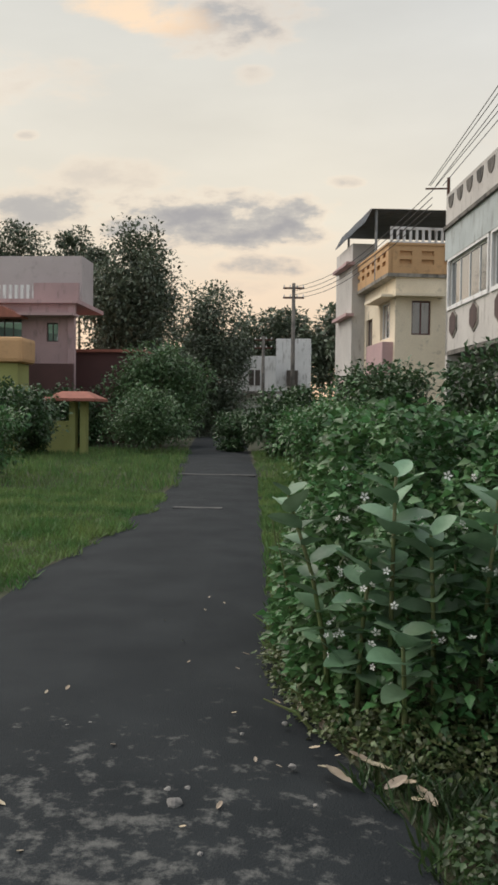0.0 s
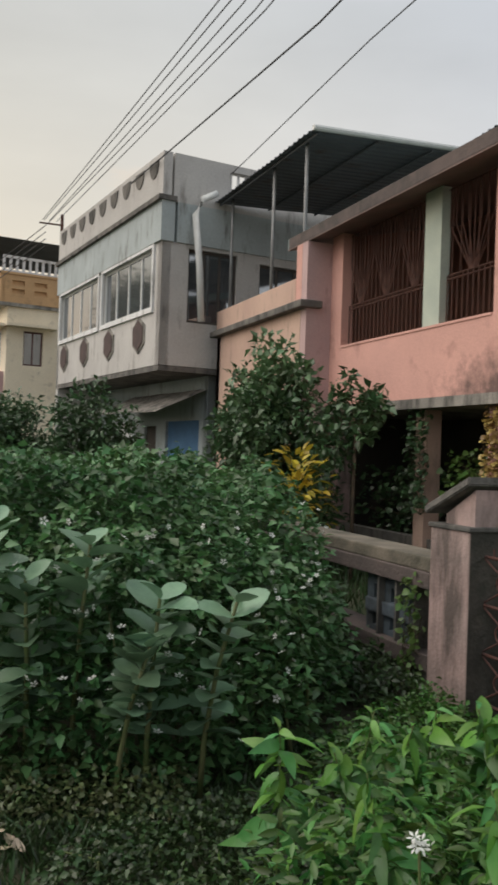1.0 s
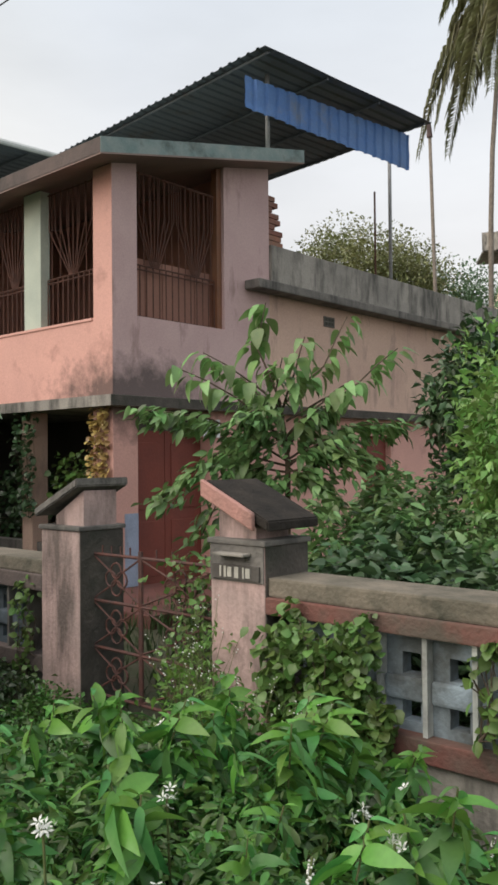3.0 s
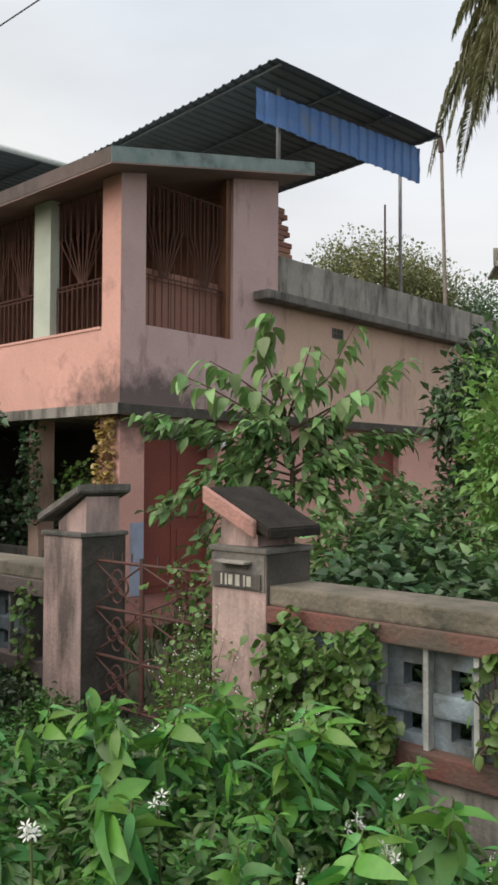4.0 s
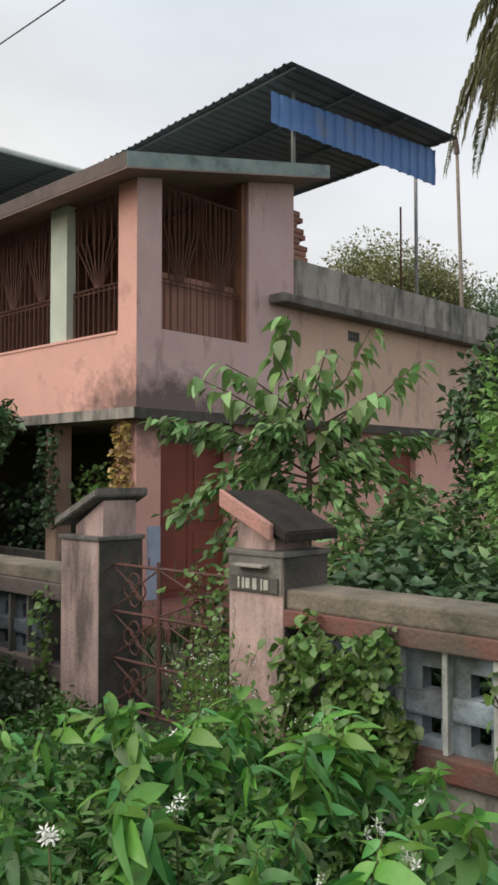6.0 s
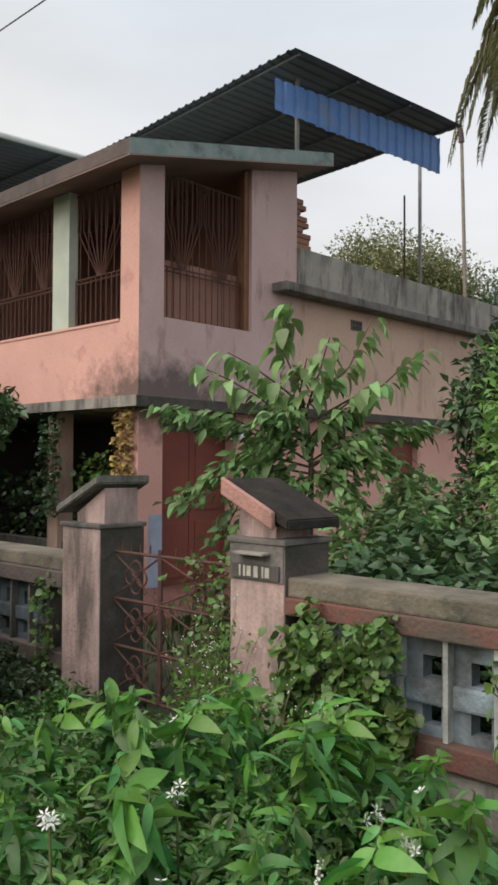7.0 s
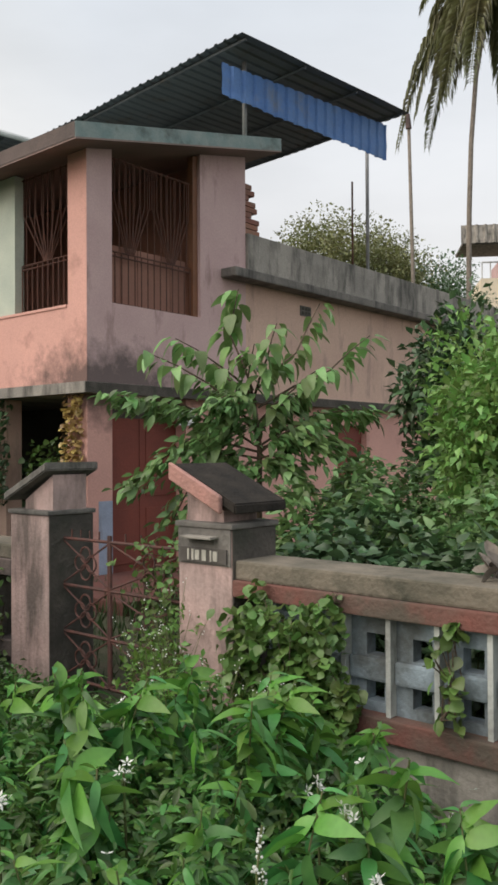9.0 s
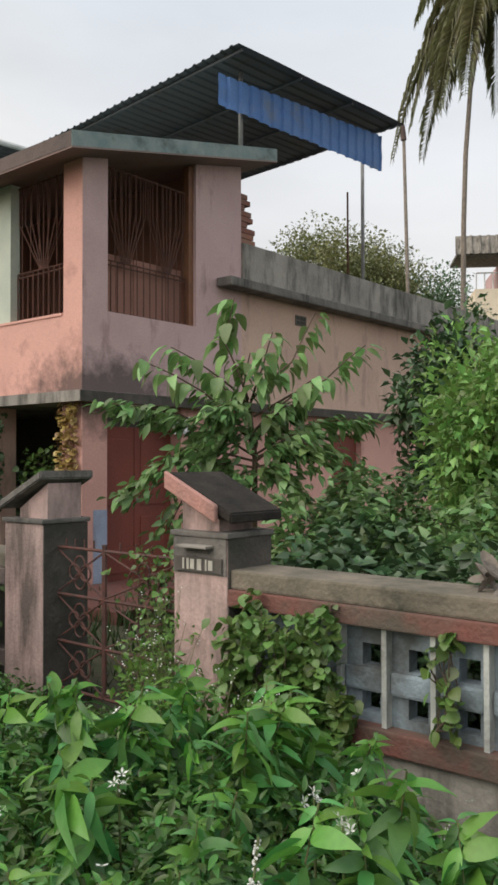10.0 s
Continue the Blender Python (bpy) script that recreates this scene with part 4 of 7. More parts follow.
def build_grey_house():
    h = thing("house", (7, 20, 0), "grey house with an overhanging glazed upper floor", "house")
    p0, p1 = (4.61, 16.5), (3.71, 24.2)
    length = (Vector(p1) - Vector(p0)).length
    wins = [(0.44, 3.72, 4.59, 5.86), (4.05, 7.45, 4.59, 5.86)]
    part("wall", wall(p0, p1, -0.2, 3.37, 5.93, wins), "house_grey", h, "overhanging grey plaster wall")
    part("band", wall(along(p0, p1, -0.05, 0.06), along(p0, p1, length, 0.06), -0.3, 5.93, 6.76), "house_grey_blue", h, "pale blue-grey band under the roof")
    part("cornice", wall(along(p0, p1, -0.1, 0.14), along(p0, p1, length, 0.14), -0.4, 6.76, 6.86), "concrete_grimy", h)
    part("parapet", wall(along(p0, p1, -0.05, 0.05), along(p0, p1, length, 0.05), -0.2, 6.86, 7.77), "house_grey", h, "grimy roof parapet with a scalloped relief")
    for k in range(9):
        s = 0.45 + k * 0.85
        c = along(p0, p1, s, 0.06)
        d = (Vector(p1) - Vector(p0)).normalized()
        bm = bmesh.new()
        pts = [(s + 0.26 * math.cos(t), 7.66 + 0.36 * min(0, math.sin(t))) for t in [math.pi + math.pi * i / 8 for i in range(9)]]
        fr = [bm.verts.new((*along(p0, p1, a, 0.07), z)) for a, z in pts]
        bk = [bm.verts.new((*along(p0, p1, a, 0.05), z)) for a, z in pts]
        bm.faces.new(fr), bm.faces.new(bk[::-1])
        for i in range(9):
            j = (i + 1) % 9
            bm.faces.new((fr[i], fr[j], bk[j], bk[i]))
        part("scallop", bm, "concrete_grimy", h)
    for s0, s1, z0, z1 in wins:
        window_bars(h, p0, p1, s0, s1, z0, z1, -0.10, 4)
        part("window_surround", wall(along(p0, p1, s0 - 0.08, 0.05), along(p0, p1, s1 + 0.08, 0.05), -0.06, z0 - 0.10, z1 + 0.10, [(0.08, s1 - s0 + 0.08, z0, z1)]), "white_wash", h)
    for s in (1.15, 3.15, 5.1, 6.95):
        for r, o, m in ((0.40, 0.03, "concrete_pale"), (0.33, 0.05, "hex_dark")):
            bm = bmesh.new()
            ring = [(s + r * math.sin(math.pi * k / 3), 4.08 + r * math.cos(math.pi * k / 3)) for k in range(6)]
            fr = [bm.verts.new((*along(p0, p1, a, o), z)) for a, z in ring]
            bk = [bm.verts.new((*along(p0, p1, a, -0.01), z)) for a, z in ring]
            bm.faces.new(fr)
            for i in range(6):
                j = (i + 1) % 6
                bm.faces.new((fr[i], fr[j], bk[j], bk[i]))
            part("hexagon", bm, m, h, "hexagonal plaster ornament")
    # side walls and back
    q = along(p0, p1, 0, -7.0)
    q1 = along(p0, p1, length, -7.0)
    sw = (Vector(q) - Vector(p0)).length
    part("wall", wall(q, p0, -0.2, 3.37, 5.93, [(sw - 1.75, sw - 0.60, 4.3, 5.85), (sw - 4.6, sw - 2.3, 4.6, 5.75)]), "house_grey", h, "grey side wall")
    window_bars(h, q, p0, sw - 1.75, sw - 0.60, 4.3, 5.85, -0.12, 3, "room_dark")
    window_bars(h, q, p0, sw - 4.6, sw - 2.3, 4.6, 5.75, -0.12, 5, "room_dark")
    part("band", wall(q, along(p0, p1, -0.05, -0.3), -0.26, 5.93, 6.76), "house_grey_blue", h)
    part("parapet", wall(q, along(p0, p1, -0.05, -0.2), -0.2, 6.76, 7.77, [(sw - 3.1, sw - 1.5, 7.25, 7.62)]), "house_grey", h)
    for k in range(9):
        a = along(q, p0, sw - 3.0 + k * 0.18, -0.08)
        part("baluster", tube([(a.x, a.y, 7.25), (a.x, a.y, 7.62)], 0.03, 6), "white_wash", h)
    part("wall", wall(p1, q1, -0.2, 0, 7.7), "house_grey", h)
    part("wall", wall(q1, q, -0.2, 0, 7.7), "house_grey", h)
    bm = bmesh.new()
    prism(bm, [p0, q, q1, p1], 3.25, 3.36)
    part("floor_slab", bm, "concrete_grimy", h, "stained underside of the overhang")
    bm = bmesh.new()
    prism(bm, [along(p0, p1, 0.2, -0.3), along(p0, p1, 0.2, -6.7), along(p0, p1, length - 0.2, -6.7), along(p0, p1, length - 0.2, -0.3)], 6.0, 6.1)
    part("roof_deck", bm, "concrete_grimy", h)
    part("room_wall", wall(along(p0, p1, 0.3, -3.5), along(p0, p1, length - 0.3, -3.5), 0.1, 3.4, 5.9), "room_dark", h)
    # ground floor, set back, with a shop shutter and a tin awning
    g0, g1 = along(p0, p1, 0.3, -1.3), along(p0, p1, length, -1.3)
    part("wall", wall(g0, g1, -0.2, 0, 3.25, [(0.4, 2.3, 0.1, 2.3), (2.9, 3.7, 0.1, 2.2), (4.6, 6.4, 0.1, 2.3)]), "house_grey_blue", h, "faded blue-grey ground floor wall")
    part("shutter", wall(along(g0, g1, 0.4, -0.1), along(g0, g1, 2.3, -0.1), 0.03, 0.1, 2.3), "blue_shutter", h, "blue painted shutter")
    # a dark plate fills the doorway, in place of the shade inside
    part("door", wall(along(g0, g1, 2.9, -0.1), along(g0, g1, 3.7, -0.1), 0.03, 0.1, 2.2), "room_dark", h, "dark open doorway")
    part("shutter", wall(along(g0, g1, 4.6, -0.1), along(g0, g1, 6.4, -0.1), 0.03, 0.1, 2.3), "white_wash", h)
    aw = ridged_sheet((*along(g0, g1, 0.0, 0.02), 2.95), (*(Vector(g1) - Vector(g0)).normalized(), 0), (*(-(along(g0, g1, 0, -1) - Vector(g0))), -0.45), 4.4, 1.3)
    part("awning", aw, "concrete_pale", h, "pale tin awning over the shop front")
    part("wall", wall(along(p0, p1, 0.3, -6.9), g0, -0.2, 0, 3.25), "house_grey_blue", h)


def build_yellow_house():
    h = thing("house", (6, 33, 0), "cream house with orange roof parapet and tin roof canopy", "house")
    c = (2.86, 30.4)      # corner between side and front
    s1 = (8.5, 31.2)      # side wall goes to larger x
    f1 = (1.75, 36.5)     # front along the lane
    part("wall", wall(s1, c, -0.25, 0, 6.5, [((Vector(s1) - Vector(c)).length - 1.30, (Vector(s1) - Vector(c)).length - 0.60, 4.45, 5.68)]), "house_cream", h, "cream side wall")
    L = (Vector(s1) - Vector(c)).length
    window_bars(h, s1, c, L - 1.30, L - 0.60, 4.45, 5.68, -0.15, 2, "house_maroon")
    part("sunshade", wall(along(s1, c, L - 1.7, 0.45), along(s1, c, L + 0.1, 0.45), -0.5, 5.78, 5.88), "house_cream", h, "cream concrete sunshade")
    lf = (Vector(f1) - Vector(c)).length
    part("wall", wall(c, f1, -0.25, 0, 6.5, [(0.7, 2.1, 4.4, 5.75), (3.3, 4.3, 3.6, 5.4)]), "house_cream", h, "cream front wall")
    window_bars(h, c, f1, 0.7, 2.1, 4.4, 5.75, -0.15, 3, "white_wash")
    window_bars(h, c, f1, 3.3, 4.3, 3.6, 5.4, -0.15, 2, "house_maroon")
    part("sunshade", wall(along(c, f1, -0.1, 0.55), along(c, f1, 2.4, 0.55), -0.55, 5.78, 5.88), "house_cream", h)
    part("bay", wall(along(c, f1, 0.2, 0.4), along(c, f1, 2.6, 0.4), -0.4, 3.0, 4.2), "house_pink", h, "pinkish rendered bay below the window")
    bm = bmesh.new()
    prism(bm, [along(c, f1, -0.15, 0.35), along(c, f1, lf, 0.35), along(c, f1, lf, -6), along(c, f1, -0.15, -6)], 6.5, 6.62)
    part("roof_slab", bm, "concrete_pale", h)
    for a, b in ((along(c, f1, -0.12, 0.32), along(c, f1, lf, 0.32)), (along(s1, c, 0, 0.12), along(s1, c, L + 0.3, 0.12))):
        n = (Vector(b) - Vector(a)).length
        holes = []
        k = 0.35
        while k + 0.5 < n:
            holes.append((k, k + 0.45, 6.95, 7.12)), holes.append((k, k + 0.45, 7.25, 7.42))
            k += 0.8
        part("parapet", wall(a, b, -0.15, 6.62, 7.62, holes), "house_orange", h, "orange pierced roof parapet")
        part("parapet_lining", wall(along(a, b, 0, -0.1), along(a, b, n, -0.1), -0.04, 6.62, 7.60), "house_orange", h)
        part("coping", wall(along(a, b, -0.03, 0.04), along(a, b, n, 0.04), -0.24, 7.62, 7.70), "house_orange", h)
    # stair head and canopy on the roof
    u = along(c, f1, 2.3, -0.6)
    u2 = along(c, f1, lf + 0.4, -0.4)
    part("wall", wall(u, u2, -0.2, 6.62, 8.2), "house_grey", h)
    part("railing", wall(along(c, f1, 2.0, -0.3), along(c, f1, 2.0, -5.5), -0.05, 8.1, 8.75, [(0.1 + 0.25 * k, 0.25 + 0.25 * k, 8.2, 8.65) for k in range(20)]), "white_wash", h, "pale balustrade")
    part("wall", wall(along(c, f1, 2.05, -0.3), along(c, f1, 2.05, -5.5), 0.2, 6.62, 8.1), "house_cream", h)
    e0 = along(c, f1, 1.6, 0.5)
    sheet = ridged_sheet((e0.x, e0.y, 9.3), (*(Vector(f1) - Vector(c)).normalized(), 0), (0.99, 0.12, 0.0), 5.4, 5.6, 0.25, 0.04)
    part("roof_sheet", sheet, "tin_grey", h, "dark tin canopy roof")
    e1 = along(c, f1, 1.6, 0.9)
    part("roof_skirt", ridged_sheet((e0.x, e0.y, 9.3), (*(Vector(f1) - Vector(c)).normalized(), 0), (-0.5, -0.06, -0.95), 5.4, 0.6, 0.25, 0.04), "tin_grey", h, "sloping tin skirt")
    for s, o in ((1.75, 0.3), (6.5, 0.3), (1.75, -2.5), (1.75, -5.0), (6.5, -5.0)):
        a = along(c, f1, s, o)
        part("post", tube([(a.x, a.y, 6.6), (a.x, a.y, 9.3)], 0.05, 8), "steel_pole", h)
    # the narrower front range with stacked balconies
    k0, k1 = along(c, f1, 4.6, 0.55), along(c, f1, lf + 1.6, 0.55)
    part("wall", wall(k0, k1, -1.0, 0, 8.6), "house_grey", h, "grey-pink stair tower")
    for z in (2.9, 5.6, 7.7):
        part("sunshade", wall(along(k0, k1, -0.2, 0.3), along(k0, k1, 2.6, 0.3), -0.35, z, z + 0.12), "house_pink", h)
    part("wall", wall(f1, along(c, f1, lf, -6), -0.2, 0, 6.5), "house_cream", h)
    part("wall", wall(along(c, f1, lf, -6), s1, -0.2, 0, 6.5), "house_cream", h)
    part("room_wall", wall(along(c, f1, 0.5, -3), along(c, f1, lf - 0.5, -3), 0.1, 0.5, 6.4), "room_dark", h)


def build_left_houses():
    # far pink house, two storeys and roof room
    k = 1.46
    h = thing("house", (-11, 42, 0), "faded pink house with a grey roof room", "house")
    def X(x): return 0.06 + (x - 0.06) * k - 2.9
    def Z(z): return 1.53 + (z - 1.53) * k
    Y = 38.0
    part("wall", wall((X(-9.0), Y), (X(-5.6), Y), 0.3, 0, Z(4.95), [(X(-6.5) - X(-9.0), X(-6.12) - X(-9.0), Z(3.75), Z(4.35)), (X(-8.2) - X(-9.0), X(-7.3) - X(-9.0), Z(3.6), Z(4.5))]), "house_pink", h, "faded pink front wall")
    window_bars(h, (X(-9.0), Y), (X(-5.6), Y), X(-6.5) - X(-9.0), X(-6.12) - X(-9.0), Z(3.75), Z(4.35), 0.12, 2, "room_dark")
    window_bars(h, (X(-9.0), Y), (X(-5.6), Y), X(-8.2) - X(-9.0), X(-7.3) - X(-9.0), Z(3.6), Z(4.5), 0.12, 3, "room_dark")
    part("wall", wall((X(-5.6), Y), (X(-5.6) - 1.6, Y + 4.5), 0.3, 0, Z(4.95)), "house_pink", h)
    part("awning", wall((X(-8.5), Y - 0.9), (X(-5.45), Y - 0.9), 0.9, Z(4.52), Z(4.60)), "house_pink", h, "pale pink sunshade")
    bm = bmesh.new()
    gx0, gx1, gm = X(-8.35), X(-7.1), X(-7.7)
    prism(bm, [(gx0, Y - 1.0), (gx1, Y - 1.0), (gx1, Y), (gx0, Y)], [Z(4.45)] * 4, [Z(4.5)] * 4)
    v = [bm.verts.new(p) for p in ((gx0, Y - 1.0, Z(4.5)), (gx1, Y - 1.0, Z(4.5)), (gm, Y - 1.0, Z(4.8)), (gx0, Y, Z(4.5)), (gx1, Y, Z(4.5)), (gm, Y, Z(4.8)))]
    for f in ((0, 1, 2), (3, 5, 4), (0, 2, 5, 3), (1, 4, 5, 2)):
        bm.faces.new([v[i] for i in f])
    part("gable_hood", bm, "roof_red", h, "little red gabled hood")
    part("wall", wall((X(-7.3), Y - 0.2), (X(-5.6), Y - 0.2), 0.2, 0, Z(3.05)), "house_maroon", h, "maroon ground floor wall")
    part("roof_slab", block(X(-9.2), X(-5.45), Y - 0.3, Y + 4.5, Z(4.95), Z(5.08)), "house_pink", h)
    part("roof_room", block(X(-8.65), X(-5.55), Y + 1.0, Y + 3.0, Z(5.08), Z(6.58)), "house_mauve", h, "grey plastered roof room")
    for i in range(9):
        x = X(-8.5) + i * 0.28
        part("baluster", block(x, x + 0.13, Y, Y + 0.12, Z(5.08), Z(5.55)), "white_wash", h)
    part("parapet", block(X(-6.9), X(-5.45), Y - 0.1, Y + 0.1, Z(5.08), Z(5.6)), "house_pink", h)
    # green house nearer the lane side
    h = thing("house", (-14, 34, 0), "pale green house with an ochre balcony", "house")
    Y = 33.0
    k = 1.27
    part("wall", wall((-20.5, Y), (-13.55, Y), 0.3, 0, 5.6), "house_green", h, "pale green wall")
    part("parapet", block(-20.5, -13.1, Y - 0.3, Y + 0.2, 5.6, 6.2), "house_green", h, "green roof parapet")
    part("balcony", block(-15.1, -11.2, Y - 1.6, Y, 3.42, 4.40, 0.15), "house_orange", h, "rounded ochre balcony front")
    part("wall", block(-14.7, -11.5, Y - 1.3, Y, 0, 3.40), "house_lime", h, "lime green ground floor porch")
    part("wall", wall((-13.56, Y + 0.31), (-17.6, Y + 9), 0.3, 0, 5.6), "house_green", h)


def build_outhouse():
    h = thing("outhouse", (-10, 42, 0), "low maroon-painted shed between the gardens", "shed")
    part("wall", block(-14.0, -8.6, 41, 45, 0, 4.5, 0.02), "house_maroon", h)
    part("roof", block(-14.2, -8.4, 40.8, 45.2, 4.5, 4.65, 0.02), "roof_red", h, "dull red roof slab")


build_outhouse()


def build_white_house():
    h = thing("house", (-1.2, 62, 0), "distant whitewashed house at the lane's end", "house")
    part("wall", block(-6.9, -2.8, 60, 66, 0, 5.7, 0.03), "white_wash", h)
    part("wall", block(-2.8, -0.3, 60.5, 66, 0, 7.0, 0.03), "white_wash", h)
    for x in (-6.3, -4.7, -2.0):
        w = part("window", block(x, x + 0.8, 59.95, 60.05 if x < -3 else 60.55, 3.6, 4.7), "room_dark", h)
        part("frame", block(x + 0.36, x + 0.44, 59.93, 59.95, 3.6, 4.7), "white_wash", w)
    part("awning", block(-7.3, -1.7, 58.8, 60, 3.0, 3.15), "concrete_pale", h)
    # cross wall at the end of the lane
    single("end_wall", wall((-17, 57), (0, 57), 0.2, -0.1, 1.5), "concrete_grimy", "low grimy wall closing the lane", "wall", kind="structure")


def build_pavilion():
    x0 = -8.78
    p = thing("gate_pavilion", (x0, 30, 0), "lime green gate post shelter with a red tiled hood", "gate shelter")
    for x in (x0 - 0.10, x0 + 0.30):
        part("post", block(x, x + 0.22, 29.8, 30.2, -0.1, 1.92, 0.01), "house_lime", p, "lime green post")
    bm = bmesh.new()
    rings = []
    for w, d, z in ((0.95, 0.9, 1.92), (0.95, 0.9, 2.02), (0.45, 0.2, 2.28)):
        rings.append([bm.verts.new((x0 + 0.1 + sx * w, 30 + sy * d, z)) for sx, sy in ((-1, -1), (1, -1), (1, 1), (-1, 1))])
    bm.faces.new(rings[0][::-1]), bm.faces.new(rings[2])
    for a, b in zip(rings, rings[1:]):
        for i in range(4):
            j = (i + 1) % 4
            bm.faces.new((a[i], a[j], b[j], b[i]))
    part("hood", bm, "roof_red", p, "red hipped hood")
    part("wing_wall", block(-14.6, x0 - 0.11, 29.9, 30.1, -0.1, 1.2), "house_lime", p, "lime green garden wall")


build_grey_house()
build_yellow_house()
build_left_houses()
build_white_house()
build_pavilion()


def build_far_building():
    p0 = Vector((55.87, 27.05))
    d = Vector((0.55, -0.835)).normalized()
    p1 = p0 + d * 24
    h = thing("house", (60, 25, 0), "distant cream building with a corrugated roof edge", "house")
    part("wall", wall(along(p0, p1, 1.6, 1.4), along(p0, p1, 22, 1.4), 8, 0, 14.2), "house_cream", h, "cream lower storey wall")
    part("wall", wall(along(p0, p1, 3.6, 2.2), along(p0, p1, 22, 2.2), 7, 14.2, 16.4), "house_pink", h, "shaded pinkish top storey wall")
    for s in (6.0, 11.0):
        part("window", wall(along(p0, p1, s, 2.12), along(p0, p1, s + 1.6, 2.12), 0.07, 14.9, 16.3), "room_dark", h)
    part("roof_edge", ridged_sheet((*p0, 17.8), (*d, 0), (-0.10, -0.06, -1), 23, 1.35, 0.62, 0.12), "concrete_pale", h, "pale corrugated roof fascia")
    part("roof", wall(along(p0, p1, 0.1, 0.1), along(p0, p1, 23, 0.1), 4, 16.4, 16.6), "concrete_grimy", h)
    for s in (1.7, 2.3, 2.9, 3.5):
        q = along(p0, p1, s, 1.5)
        part("rail_post", tube([(q.x, q.y, 14.2), (q.x, q.y, 15.4)], 0.05, 6), "white_wash", h)
    q, q2 = along(p0, p1, 1.7, 1.5), along(p0, p1, 3.6, 1.5)
    part("rail", tube([(q.x, q.y, 15.4), (q2.x, q2.y, 15.4)], 0.06, 6), "white_wash", h)


build_far_building()

# ---- overhead lines and poles ----
def pole(x, y, top, label):
    p = thing("utility_pole", (x, y, 0), label, "utility pole", "utility poles")
    part("shaft", tube([(x, y, -0.3), (x, y, top)], 0.14, 10, end=0.09), "concrete_grimy", p, smooth=True)
    for z in (top - 0.3, top - 0.8):
        part("cross_arm", block(x - 0.55, x + 0.55, y - 0.05, y + 0.05, z, z + 0.09), "iron_rust", p)
        for k in (-0.5, -0.18, 0.18, 0.5):
            part("insulator", tube([(x + k, y, z + 0.09), (x + k, y, z + 0.16), (x + k, y, z + 0.22)], 0.04, 8, end=0.02), "white_wash", p)
    return p


pole(-1.15, 44.0, 8.4, "far concrete pole with cross arms and loose wires")
pole(-3.2, 52.0, 6.4, "distant slim concrete pole")
pole(5.0, -14.0, 8.4, "concrete pole behind the viewpoint")
bracket = thing("wire_bracket", (3.75, 24.6, 7.0), "rusty pipe bracket holding wires on the parapet", "wire bracket")
part("pipe", tube([(3.75, 24.45, 6.9), (3.75, 24.45, 8.35)], 0.045, 8), "iron_rust", bracket)
part("cross_arm", block(3.10, 3.80, 24.43, 24.47, 8.02, 8.06), "iron_rust", bracket)
WIRES = [(3.52, 3.20, 8.05, 7.5), (3.66, 3.25, 8.05, 7.5), (3.83, 3.40, 8.05, 7.5), (4.16, 3.60, 8.05, 7.5), (4.95, 3.9, 7.6, 7.5), (5.72, 6.6, 7.7, 7.42), (4.0, 3.3, 7.9, 7.45)]
for x, xf, zf, zm in WIRES:
    pts = []
    for i in range(25):
        y = -14 + 38.5 * i / 24
        f = max(0.0, (y - 10) / 14.5)
        sag = 0.10 * (math.sin(math.pi * 24 / 38.5) - math.sin(math.pi * (y + 14) / 38.5))
        pts.append((x + (xf - x) * f, y, zm + (zf - zm) * f + sag))
    single("overhead_wire", tube(pts, 0.010 if x != 4.95 else 0.015, 5), "wire_black", "thin dark overhead electric wire", "wire", "overhead wires")
for k in range(4):
    pts = [(3.3 - 4.45 * i / 12, 24.5 + 19.5 * i / 12, 8.0 - 0.2 * k + 0.2 * i / 12 - 0.6 * math.sin(math.pi * i / 12)) for i in range(13)]
    single("overhead_wire", tube(pts, 0.013, 5), "wire_black", "thin dark overhead electric wire", "wire", "overhead wires")

# ---- plants ----
RNG = np.random.default_rng(11)


def unit(v):
    return v / np.maximum(np.linalg.norm(v, axis=1, keepdims=True), 1e-9)


